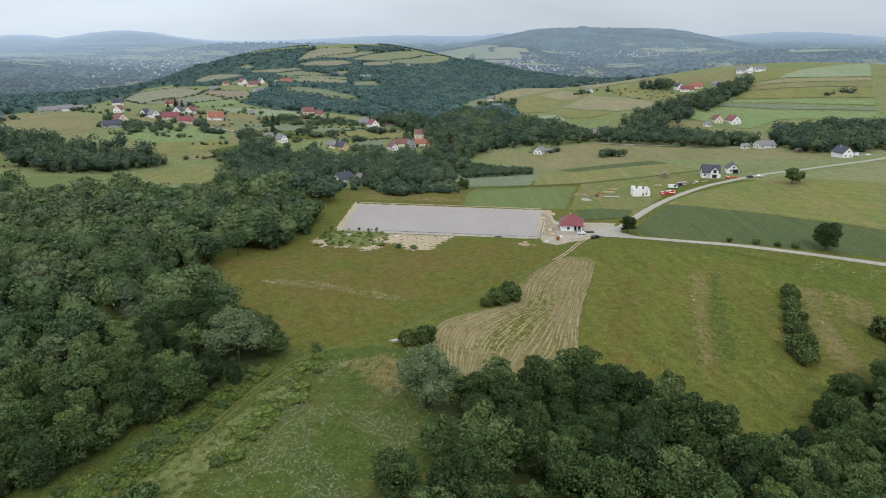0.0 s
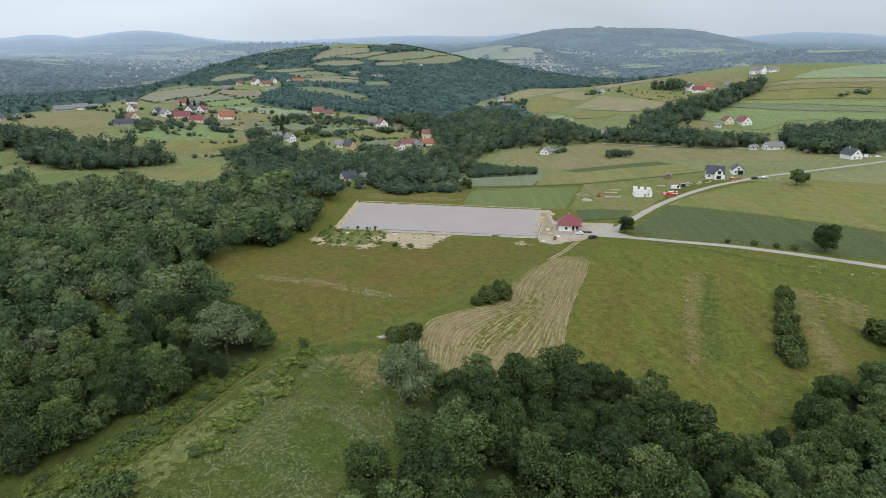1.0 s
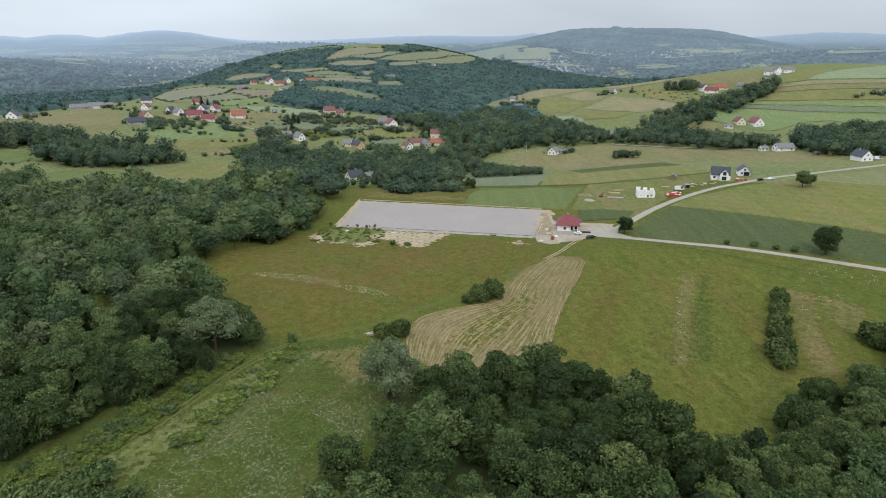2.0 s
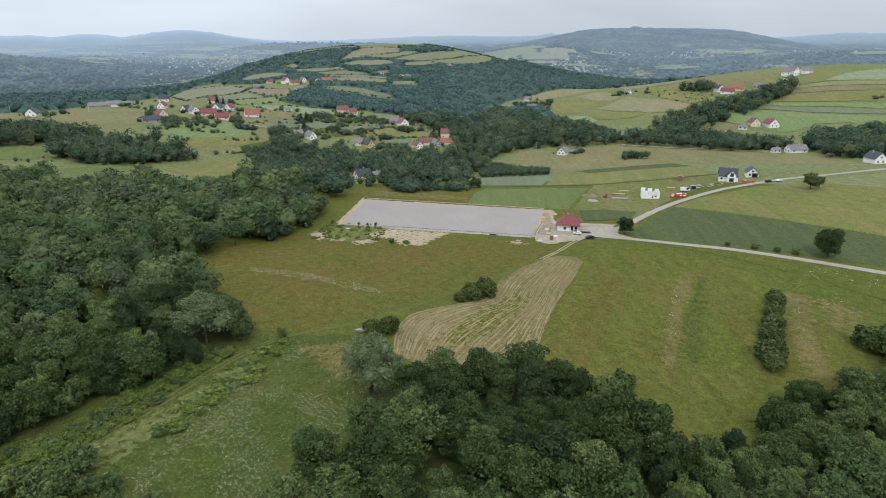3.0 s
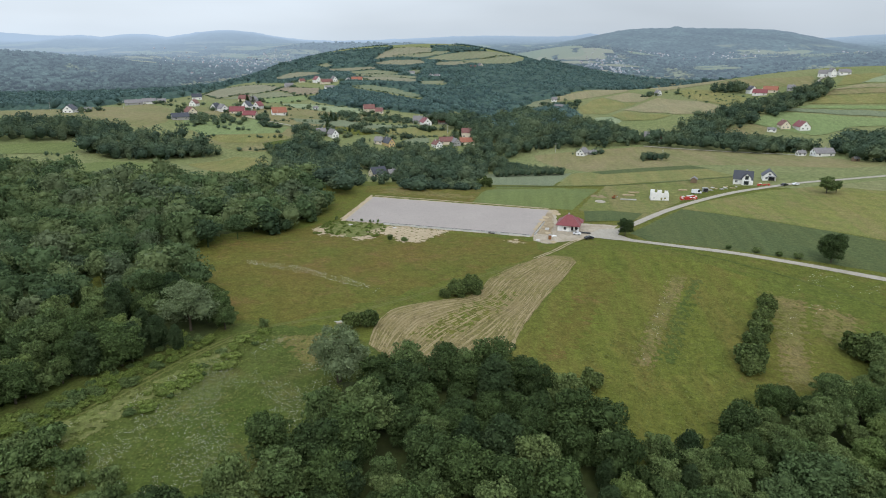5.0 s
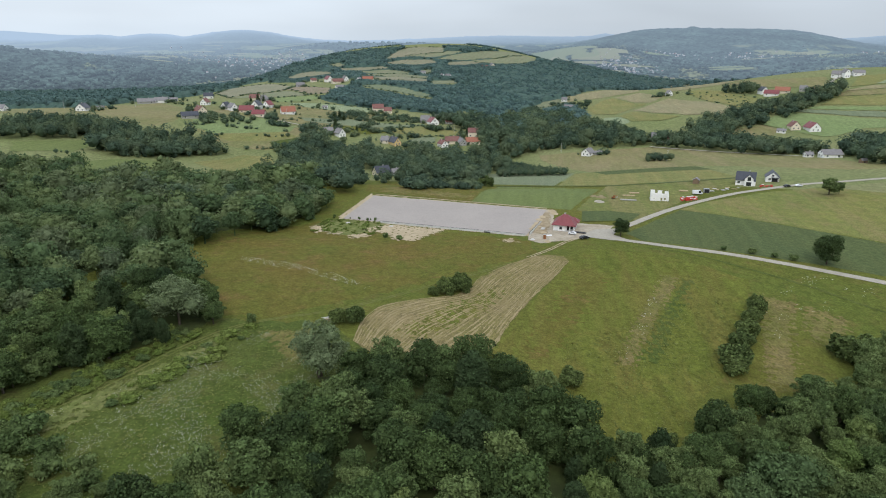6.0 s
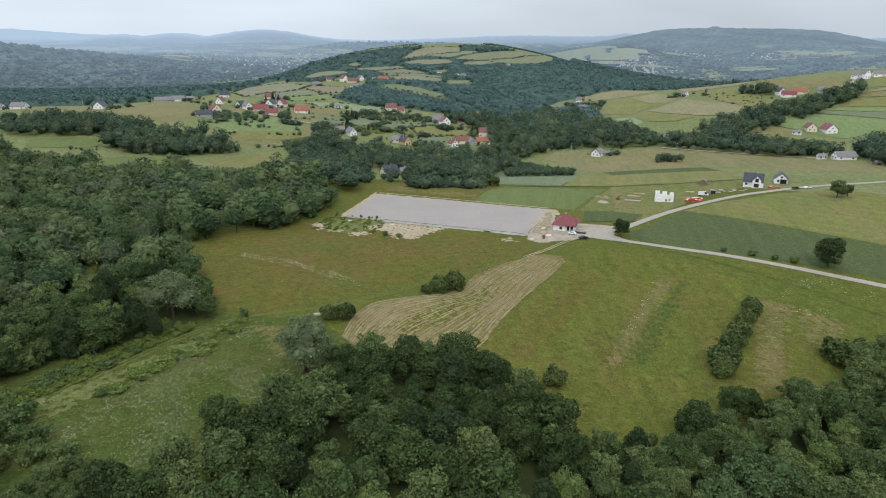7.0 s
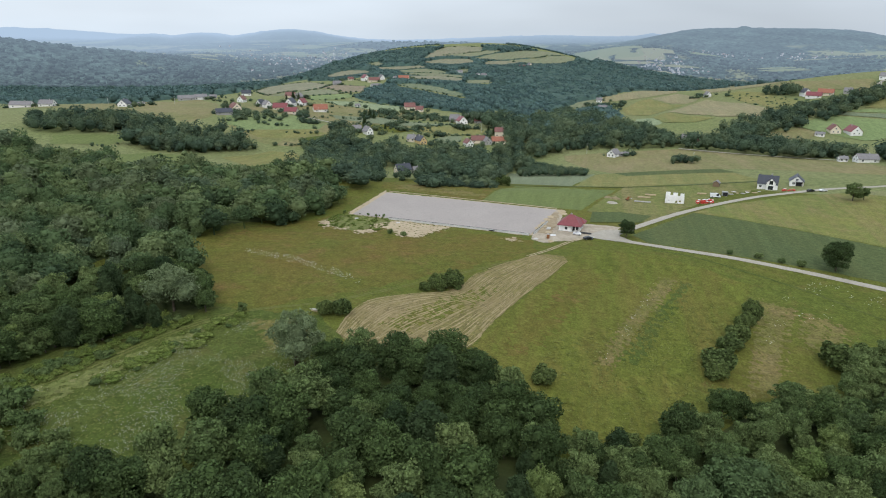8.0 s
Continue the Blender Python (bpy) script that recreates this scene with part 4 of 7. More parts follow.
def hay_row(u, seed):
    """One windrow of cut hay, a low uneven ridge that follows the field's edges."""
    rng = np.random.default_rng(seed)
    n = 110
    L, R = resample(MOWN_LEFT, n), resample(MOWN_RIGHT, n)
    line = L * (1 - u) + R * u
    wob = np.cumsum(rng.normal(0, 0.07, n))
    wob -= np.linspace(wob[0], wob[-1], n)
    d = np.gradient(line, axis=0)
    d /= np.hypot(d[:, 0], d[:, 1])[:, None]
    nrm = np.stack([d[:, 1], -d[:, 0]], 1)
    gap = np.hypot(*(R - L).T) / 33
    thick = np.clip(0.75 + 0.5 * np.sin(np.arange(n) * 0.31 + seed * 1.7) + rng.normal(0, 0.35, n), 0.12, 1.5)
    w = np.clip(gap * 0.24, 0.13, 0.34) * thick
    h = rng.uniform(0.06, 0.18, n) * np.clip(thick, 0.3, 1)
    prof = ((-1, 0.0), (-0.5, 0.8), (0, 1.0), (0.5, 0.8), (1, 0.0))
    rows = []
    for o, k in prof:
        q = line + nrm * (wob + o * w)[:, None]
        rows.append(np.stack([q[:, 0], q[:, 1], height(q[:, 0], q[:, 1]) + 0.07 + h * k], 1))
    v = np.stack(rows, 1).reshape(-1, 3)
    i, j = np.meshgrid(np.arange(n - 1), np.arange(4), indexing="ij")
    f = np.stack([i * 5 + j, i * 5 + j + 1, (i + 1) * 5 + j + 1, (i + 1) * 5 + j], -1).reshape(-1, 4)
    return tagged(new("hay_swath", mesh_np("hay_swath", v, f, STRAW)), "loose row of pale cut hay on the stubble", "hay", "hay rows on the mown field")


for i in range(34):
    hay_row(0.010 + i * 0.0297, 40 + i)


# ---- trees ----
def leaf_cloud(rng, lobes, n, size, jitter=0.75, low=-0.45, deep=0.80):
    """Small leaf sprays, four corners each, set on the skin of overlapping lobes (x, y, z, radius, squash)."""
    lobes = np.array(lobes, float)
    wts = lobes[:, 3] ** 2
    pick = rng.choice(len(lobes), n * 3, p=wts / wts.sum())
    d = rng.normal(size=(n * 3, 3))
    d /= np.linalg.norm(d, axis=1)[:, None]
    L = lobes[pick]
    rad = L[:, 3] * rng.uniform(deep, 1.12, n * 3)
    p = L[:, :3] + d * rad[:, None] * np.stack([np.ones(n * 3), np.ones(n * 3), L[:, 4]], 1)
    keep = d[:, 2] > low
    for q in lobes:
        e = (p - q[:3]) / np.array([1, 1, q[4]])
        keep &= np.linalg.norm(e, axis=1) > q[3] * 0.66
    p, d = p[keep][:n], d[keep][:n]
    m = len(p)
    nrm = d + rng.normal(size=(m, 3)) * jitter + np.array([0, 0, 0.25])
    nrm /= np.linalg.norm(nrm, axis=1)[:, None]
    t = np.cross(nrm, rng.normal(size=(m, 3)))
    t /= np.linalg.norm(t, axis=1)[:, None] + 1e-9
    b = np.cross(nrm, t)
    s = size * rng.uniform(0.55, 1.3, m)[:, None]
    asp = rng.uniform(0.45, 0.9, m)[:, None]
    bend = nrm * s * 0.18
    v = np.stack([p + t * s - bend, p + b * s * asp + bend, p - t * s - bend, p - b * s * asp + bend], 1).reshape(-1, 3)
    f = np.arange(4 * m).reshape(-1, 4)
    return v, f


def ball(c, r, squash, rings=4, segs=7):
    """A coarse closed lump, the shaded heart of a crown."""
    v = [(c[0], c[1], c[2] - r * squash)]
    for i in range(1, rings):
        th = math.pi * i / rings
        for j in range(segs):
            ph = 2 * math.pi * j / segs + i * 0.4
            v.append((c[0] + r * math.sin(th) * math.cos(ph), c[1] + r * math.sin(th) * math.sin(ph), c[2] - r * squash * math.cos(th)))
    v.append((c[0], c[1], c[2] + r * squash))
    f, last = [], len(v) - 1
    for j in range(segs):
        k = (j + 1) % segs
        f.append((0, 1 + k, 1 + j, 1 + j))
        for i in range(rings - 2):
            a0, b0 = 1 + i * segs, 1 + (i + 1) * segs
            f.append((a0 + j, a0 + k, b0 + k, b0 + j))
        a0 = 1 + (rings - 2) * segs
        f.append((a0 + j, a0 + k, last, last))
    return np.array(v), f


def tube(points, radii, sides=6):
    v, f = [], []
    for (x, y, z), r in zip(points, radii):
        for j in range(sides):
            a0 = 2 * math.pi * j / sides
            v.append((x + r * math.cos(a0), y + r * math.sin(a0), z))
    for i in range(len(points) - 1):
        for j in range(sides):
            k = (j + 1) % sides
            f.append((i * sides + j, i * sides + k, (i + 1) * sides + k, (i + 1) * sides + j))
    return np.array(v), np.array(f)


def joined(pieces):
    vs, fs, n = [], [], 0
    for v, f in pieces:
        vs.append(v)
        fs.append(np.asarray(f) + n)
        n += len(v)
    return np.concatenate(vs), np.concatenate(fs)


def crown_lobes(rng, h, r, form):
    """Lobes of a crown of total height h and half width r."""
    out = []
    if form == "round":
        out.append((0, 0, h * 0.55, r * 0.70, 1.05))
        for i in range(14):
            a0 = i * 2.4 + rng.uniform(-0.5, 0.5)
            z = h * rng.uniform(0.18, 0.82)
            k = 1 - abs(z / h - 0.48) * 1.3
            out.append((math.cos(a0) * r * 0.64 * k, math.sin(a0) * r * 0.64 * k, z, r * rng.uniform(0.28, 0.44), rng.uniform(0.7, 1.0)))
        for i in range(13):
            a0, b0 = rng.uniform(0, 6.28), math.asin(rng.uniform(-0.7, 1.0))
            q = r * rng.uniform(0.72, 0.96)
            out.append((math.cos(a0) * math.cos(b0) * q, math.sin(a0) * math.cos(b0) * q, h * 0.55 + math.sin(b0) * q * h * 0.42 / r, r * rng.uniform(0.17, 0.27), rng.uniform(0.6, 0.9)))
    elif form == "tall":
        for i in range(12):
            z = h * (0.14 + 0.79 * i / 11)
            a0 = i * 2.4 + rng.uniform(-0.5, 0.5)
            k = math.sin(math.pi * (0.16 + 0.76 * (i / 11)))
            out.append((math.cos(a0) * r * 0.42 * k, math.sin(a0) * r * 0.42 * k, z, r * (0.30 + 0.36 * k) * rng.uniform(0.85, 1.1), 1.05))
            a0 += 1.7
            out.append((math.cos(a0) * r * 0.85 * k, math.sin(a0) * r * 0.85 * k, z - 0.03 * h, r * rng.uniform(0.15, 0.28), 0.9))
    elif form == "shrub":
        for i in range(8):
            a0 = i * 2.4 + rng.uniform(-0.4, 0.4)
            k = 0.0 if i == 0 else rng.uniform(0.35, 0.6)
            out.append((math.cos(a0) * r * k, math.sin(a0) * r * k, h * rng.uniform(0.25, 0.55), r * rng.uniform(0.38, 0.55), h / (2.3 * r) * rng.uniform(0.9, 1.15)))
        for i in range(10):
            a0, z = rng.uniform(0, 6.28), rng.uniform(0.1, 0.9)
            q = r * math.sqrt(1 - (z - 0.3) ** 2) * 0.62
            out.append((math.cos(a0) * q, math.sin(a0) * q, h * z * 0.82, r * rng.uniform(0.2, 0.34), 0.9))
    elif form == "conifer":
        for i in range(9):
            k = 1 - i / 9.5
            out.append((0, 0, h * (0.12 + 0.84 * i / 9), r * k + 0.15, 0.7))
    return out


def tree(name, seed, h, r, form, leaves, bark, n, size, label, category="tree", stems=1):
    """A tree: tapered trunk with limbs, and a crown of leaf sprays round shaded hearts; returned at the origin."""
    rng = np.random.default_rng(seed)
    lobes = crown_lobes(rng, h, r, form)
    ob = tagged(new(name), label, category)
    if form != "shrub":
        pieces = []
        for s in range(stems):
            ox = 0 if stems == 1 else rng.uniform(-0.6, 0.6)
            pts = [(ox, 0, -0.6), (ox + rng.uniform(-0.1, 0.1), rng.uniform(-0.1, 0.1), h * 0.2), (ox * 1.6 + rng.uniform(-0.3, 0.3), rng.uniform(-0.3, 0.3), h * 0.5), (ox * 1.8 + rng.uniform(-0.4, 0.4), rng.uniform(-0.4, 0.4), h * 0.8)]
            b = 0.016 * h + 0.05
            pieces.append(tube(pts, (b * 1.25, b, b * 0.6, b * 0.2)))
        for q in lobes[1:7]:
            z0 = max(h * 0.2, q[2] - h * 0.22)
            pieces.append(tube([(0, 0, z0), (q[0] * 0.5, q[1] * 0.5, (z0 + q[2]) / 2 + 0.2), (q[0], q[1], q[2])], (0.008 * h, 0.006 * h, 0.003 * h), 5))
        v, f = joined(pieces)
        t = new("trunk", mesh_np("trunk", v, f, bark, smooth=True))
        t.parent = ob
    v, f = leaf_cloud(rng, lobes, n, size, low=-0.75 if form == "shrub" else -0.6, deep=0.68)
    pieces = [(v, f)]
    for q in lobes:
        if q[3] > 0.28 * r:
            pieces.append(ball(q[:3], q[3] * 0.60, q[4], 4, 6))
    v, f = joined(pieces)
    c = new("crown", mesh_np("crown", v, f, leaves))
    c.parent = ob
    return ob


class Kind:
    """A kind of tree with a few shapes; each planting copies one of them."""

    def __init__(self, shapes, height_m):
        self.shapes, self.h, self.used = shapes, height_m, [False] * len(shapes)

    def plant(self, x, y, h, rng, group="", wide=1.0, label=""):
        i = rng.randrange(len(self.shapes))
        s = h / self.h
        m = pose(x, y, gz(x, y), 0, 0, rng.uniform(0, 360)) @ Matrix.Diagonal((s * wide, s * wide, s, 1))
        if not self.used[i]:
            self.used[i] = True
            self.shapes[i].matrix_basis = m
            ob = self.shapes[i]
        else:
            ob = copy_thing(self.shapes[i], m @ Matrix.Diagonal([1 / q for q in self.shapes[i].scale] + [1]))
        return tagged(ob, label, group=group)


N1 = 4300
OAK = Kind([tree("broadleaf_tree", 10 + i, 12, 5.2, "round", LEAF, BARK, N1, 0.27, "broad dark green deciduous tree with a domed crown") for i in range(3)], 12)
ALDER = Kind([tree("alder_tree", 20 + i, 13, 4.0, "tall", LEAF_ALDER, BARK, N1, 0.27, "tall dark green alder with a narrow crown") for i in range(3)], 13)
ASH = Kind([tree("ash_tree", 30 + i, 12, 4.6, "round", LEAF_BUSH, BARK, N1, 0.27, "mid-green deciduous tree with a loose crown") for i in range(2)], 12)
WILLOW = Kind([tree("willow_tree", 50 + i, 11, 5.4, "round", LEAF_WILLOW, BARK, 5200, 0.20, "silvery grey-green willow with a round crown", stems=2) for i in range(1)], 11)
SALLOW = Kind([tree("sallow_tree", 55, 11, 5.2, "round", LEAF_SALLOW, BARK, 4000, 0.26, "round blue-green sallow with a dense crown")], 11)
LIME = Kind([tree("lime_tree", 56, 11, 4.6, "round", LEAF_BRIGHT, BARK, 4000, 0.26, "bright yellow-green deciduous tree with a loose crown")], 11)
SHRUB = Kind([tree("shrub", 60 + i, 3, 2.1, "shrub", LEAF_BUSH, BARK, 800, 0.20, "rounded green shrub in the grass", "shrub") for i in range(3)], 3)
THORN = Kind([tree("bush", 70 + i, 5, 2.25, "shrub", LEAF_THORN, BARK, 1700, 0.22, "dense dark green bush in the meadow", "bush") for i in range(2)], 5)
WEED = Kind([tree("weed_clump", 90 + i, 1.5, 1.6, "shrub", LEAF_WEED, BARK, 420, 0.15, "low leafy weeds beside the track", "weeds") for i in range(3)], 1.5)
BIRCHT = Kind([tree("birch_tree", 80, 12, 3.0, "tall", LEAF_BUSH, BIRCH, 1800, 0.22, "slender birch with a white trunk")], 12)


def scatter(poly, gap, rng, drop=0.0):
    """Planting places in a plan polygon, roughly gap metres apart."""
    xs, ys = [p[0] for p in poly], [p[1] for p in poly]
    out = []
    row = 0
    y = min(ys)
    while y < max(ys):
        x = min(xs) + (gap / 2 if row % 2 else 0)
        while x < max(xs):
            if rng.random() > drop:
                out.append((x + rng.uniform(-0.36, 0.36) * gap, y + rng.uniform(-0.36, 0.36) * gap))
            x += gap
        y += gap * 0.87
        row += 1
    if not out:
        return []
    ok = inside(poly, [p[0] for p in out], [p[1] for p in out])
    return [p for p, k in zip(out, ok) if k]


# room for the willows and the single trees
CLEARED = ((-57, 152, 10.5), (-53, 148, 5), (-4, 131, 9), (-6, 124, 6), (-9, 99, 7), (106, 112, 6.5), (123, 127, 5), (132, 138, 5), (96, 104, 5), (-70, 138, 5), (-78, 112, 5))


def wood(poly, gap, kinds, hmin, hmax, seed, group, drop=0.05):
    rng = random.Random(seed)
    for x, y in scatter(poly, gap, rng, drop):
        if any(math.hypot(x - a0, y - b0) < c for a0, b0, c in CLEARED):
            continue
        kind = rng.choice(kinds)
        kind.plant(x, y, rng.uniform(hmin, hmax), rng, group, rng.uniform(0.9, 1.2))


NEAR_COPSE = [(-8, 132), (4, 138), (21, 143), (34, 147), (46, 143), (58, 130), (66, 118), (66, 104), (72, 88), (58, 78), (20, 72), (-22, 68), (-24, 74), (-8, 86), (0, 100), (-2, 118)]
RIGHT_COPSE = [(72, 116), (84, 119), (100, 138), (110, 150), (140, 164), (146, 180), (170, 198), (178, 184), (150, 140), (126, 96), (110, 80), (78, 78), (72, 96)]
WOOD_EDGE = [(-92, 76), (-78, 98), (-73, 109), (-67, 118), (-61, 125), (-55, 133), (-49, 141), (-45, 150), (-46, 160), (-60, 174), (-78, 168), (-92, 150), (-104, 120), (-118, 84)]
for k, poly in enumerate((NEAR_COPSE, RIGHT_COPSE, WOOD_EDGE)):
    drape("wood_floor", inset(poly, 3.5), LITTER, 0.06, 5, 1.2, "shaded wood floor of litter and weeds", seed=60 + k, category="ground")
wood(NEAR_COPSE, 8.3, [OAK, OAK, OAK, OAK, ALDER, ASH], 7.5, 14.5, 3, "trees of the near copse")
wood(RIGHT_COPSE, 6.8, [OAK, ASH, ASH, ASH], 7.0, 11.5, 4, "trees of the copse on the slope")
wood(WOOD_EDGE, 6.4, [OAK, ASH, OAK, ASH, ALDER], 7.5, 12.5, 5, "trees along the wood's edge")
wood([(-62, 70), (-50, 80), (-40, 76), (-30, 80), (-14, 82), (-8, 68), (-40, 58)], 5.6, [ASH, ASH, ASH, THORN], 5.0, 8.0, 6, "young trees in the meadow corner")
rng = random.Random(77)
for x, y, h, kind, wide in ((-56, 151, 16.0, WILLOW, 1.12), (-49, 156, 10.5, OAK, 0.95), (-52, 162, 9.5, ASH, 1.0), (-4, 132, 16.5, WILLOW, 0.98), (-9, 99, 11, OAK, 1.15), (-10, 165, 5.6, THORN, 0.95), (-5, 167, 6.2, THORN, 0.95), (19, 199, 5.6, THORN, 1.15), (15, 196, 3.6, THORN, 1.1), (24, 203, 6.4, THORN, 1.1),
                            (129, 212, 6.0, THORN, 1.05), (127, 208, 3.2, THORN, 1.2), (123, 198, 3.8, THORN, 1.2), (119, 189, 3.4, THORN, 1.2), (114, 179, 4.0, THORN, 1.15), (111, 170, 3.6, THORN, 1.1), (125, 204, 5.2, THORN, 1.1), (121, 193, 6.2, THORN, 1.15), (117, 186, 5.6, THORN, 1.2), (112, 173, 6.6, THORN, 1.2), (110, 167, 5.6, THORN, 1.1), (148, 186, 8.5, THORN, 1.1), (154, 184, 8.0, THORN, 1.1), (158, 190, 7.0, THORN, 1.1), (62, 147, 5.4, THORN, 1.1), (84, 126, 4.2, THORN, 1.0), (106, 112, 12.5, SALLOW, 1.25), (96, 104, 11, SALLOW, 1.1), (123, 127, 9.5, LIME, 1.1), (132, 138, 9, LIME, 1.05), (117, 118, 9, LIME, 1.0), (140, 150, 9, SALLOW, 1.0), (76, 113, 8.5, OAK, 1.0), (81, 118, 9.5, ALDER, 1.0), (84, 112, 9, OAK, 1.0), (79, 108, 8, ALDER, 1.0), (89, 122, 7, ASH, 1.0), (71, 106, 8, OAK, 1.0), (66, 100, 9.5, LIME, 1.0), (30, 84, 10, LIME, 1.0), (128, 158, 8, SALLOW, 1.0), (-78, 112, 10, LIME, 1.0), (-70, 138, 10, LIME, 1.0), (-88, 128, 11, SALLOW, 1.1),
                            (89, 285, 9.2, OAK, 1.05), (170, 260, 13.5, OAK, 1.05), (211, 367, 10.5, ASH, 1.2), (217, 369, 7.5, ASH, 1.0), (-36, 158, 3.4, SHRUB, 0.7), (-20, 262, 2.8, SHRUB, 0.7), (-13, 261, 2.0, SHRUB, 1.3), (143, 268, 3, SHRUB, 0.9), (151, 265, 2.6, SHRUB, 0.9), (158, 263, 3.2, SHRUB, 0.9), (132, 271, 2.2, SHRUB, 0.9), (14, 412, 7.5, THORN, 0.8), (9, 414, 5.5, THORN, 0.9)):
    kind.plant(x, y, h * (1.25 if kind is THORN else 1.0), rng, "", wide * (1.12 if kind is THORN else 1.0))
for x, y in ((-56, 291), (-54, 293), (-45, 291), (-41, 290), (-36, 290), (-32, 289), (-38, 289)):
    SHRUB.plant(x + rng.uniform(-1.5, 1.5), y + rng.uniform(-1, 0.6), rng.uniform(0.9, 2.3), rng, "saplings at the yard's edge", 0.5, "young leafy sapling at the yard's edge")
BIRCHT.plant(62, 112, 11, rng)
BIRCHT.plant(124, 140, 10, rng)
patchy("weed_patch", [(-66, 92), (-52, 118), (-42, 150), (-34, 152), (-40, 120), (-52, 92)], WEEDY, 0.12, 0.6, 0.25, 260, "rank green weeds along the track", "weeds", 3.0)
SPRUCE = Kind([tree("spruce_tree", 58, 12, 2.4, "conifer", LEAF_ALDER, BARK, 1500, 0.24, "dark pointed spruce in a village garden")], 12)
for x, y, h in ((-345, 815, 14), (-338, 818, 11), (-352, 808, 9), (-352, 660, 9), (-198, 706, 12), (-192, 708, 14), (-186, 706, 11), (-178, 652, 13), (-31, 646, 12), (-38, 650, 10), (-66, 655, 9), (-150, 640, 8)):
    SPRUCE.plant(x, y, h, rng, "garden spruces")
# the wood's front row, leafy down to the ground
for i, (x, y) in enumerate(smooth_line([(-84, 92), (-76, 104), (-68, 116), (-62, 124), (-58, 130)], 4.2)):
    (ASH, OAK, SHRUB)[i % 3].plant(x - 2.5 + rng.uniform(-1.2, 1.2), y + rng.uniform(-1, 1), rng.uniform(5.5, 9.5), rng, "trees along the wood's edge", rng.uniform(0.8, 1.0))
# scrub along the track and the wood's foot
for i in range(46):
    t = i / 45
    x, y = -47 + 13 * t + rng.uniform(-3, 3), 108 + 46 * t + rng.uniform(-2, 2)
    kind = SHRUB if i % 6 == 0 else WEED
    kind.plant(x + rng.uniform(-3, 3), y, rng.uniform(0.4, 1.5), rng, "low scrub along the track", rng.uniform(1.0, 2.2), "low leafy scrub along the grassy track")
for i in range(210):
    t = rng.random()
    x, y = np.interp(t, (0, 0.2, 0.5, 0.8, 1), (-84, -70, -61, -56, -52)) + rng.uniform(-7, 3), np.interp(t, (0, 0.2, 0.5, 0.8, 1), (84, 96, 112, 132, 148))
    kind = SHRUB if i % 5 == 0 else WEED
    kind.plant(x + 3, y, rng.uniform(0.8, 2.4) if kind is SHRUB else rng.uniform(0.6, 1.6), rng, "undergrowth at the wood's foot", rng.uniform(0.9, 1.5), "leafy undergrowth at the wood's edge")
for x, y, h in ((-56, 93, 6.0), (-57, 85, 6.5), (-47, 88, 5.0), (-52, 88, 4.2), (-37, 85, 4.4), (-61, 90, 5.0), (-66, 86, 6.0), (-43, 83, 4.6), (-50, 80, 5.5), (-33, 82, 3.6)):
    SHRUB.plant(x, y, h, rng, "bushes in the meadow corner", 0.95, "rounded green bush in the meadow corner")
for x, y, h in ((66, 118, 3), (70, 121, 3.2), (74, 118, 2.6), (78, 122, 3.0), (84, 126, 3.4), (68, 112, 3.5)):
    SHRUB.plant(x, y, h, rng, "bushes between the copses", 1.0)


# ---- woods as stuff ----
def lump(rng, c, r, squash, rings=4, segs=7, rough=0.17):
    """An uneven closed billow of foliage."""
    v, f = ball(c, r, squash, rings, segs)
    k = rng.uniform(1 - rough, 1 + rough, len(v))[:, None]
    return np.array(c) + (v - np.array(c)) * k, f


def lod_tree(seed, n, size, form="round", trunk=True, hearts=2):
    """A light tree one unit high for woodland that is seen as a mass: billows over a shaded heart, leaf sprays on them."""
    rng = np.random.default_rng(seed)
    r = rng.uniform(0.34, 0.46)
    lobes = [(0, 0, 0.54, r * 0.80, 1.1)]
    for i in range(13):
        a0, b0 = i * 2.4 + seed, math.asin(0.98 - 1.35 * (i + 0.5) / 13)
        q = r * rng.uniform(0.55, 0.85)
        lobes.append((math.cos(a0) * math.cos(b0) * q, math.sin(a0) * math.cos(b0) * q, 0.55 + math.sin(b0) * q * 1.05, r * rng.uniform(0.22, 0.46), 0.95))
    if form == "tall":
        lobes = [(rng.uniform(-0.08, 0.08), rng.uniform(-0.08, 0.08), 0.2 + 0.11 * i, 0.29 * math.sin(math.pi * (0.3 + 0.083 * i)) * rng.uniform(0.8, 1.15), 1.0) for i in range(7)]
    v, f = leaf_cloud(rng, lobes, n, size, 0.8, -0.5, 0.66)
    pieces = [(v, f)]
    for q in lobes[:hearts] if form != "tall" else lobes[::2][:hearts + 1]:
        pieces.append(lump(rng, q[:3], q[3] * 0.80, q[4], 4, 7))
    if trunk:
        pieces.append(tube([(0, 0, -0.05), (0, 0, 0.45)], (0.022, 0.014), 4))
    return joined(pieces)


def far_tree(seed):
    """A far crown one unit high: leaf sprays over an uneven heart."""
    rng = np.random.default_rng(seed)
    r = rng.uniform(0.36, 0.48)
    lobes = [(0, 0, 0.48, r, 0.95)]
    for i in range(4):
        a0 = i * 1.9 + rng.uniform(0, 1)
        lobes.append((math.cos(a0) * r * 0.6, math.sin(a0) * r * 0.6, rng.uniform(0.4, 0.78), r * rng.uniform(0.35, 0.55), 1.0))
    v, f = leaf_cloud(rng, lobes, 30, 0.105, 0.55, -0.1)
    return joined([lump(rng, (0, 0, 0.45), r * 0.86, 1.0, 4, 6, 0.2), (v, f)])


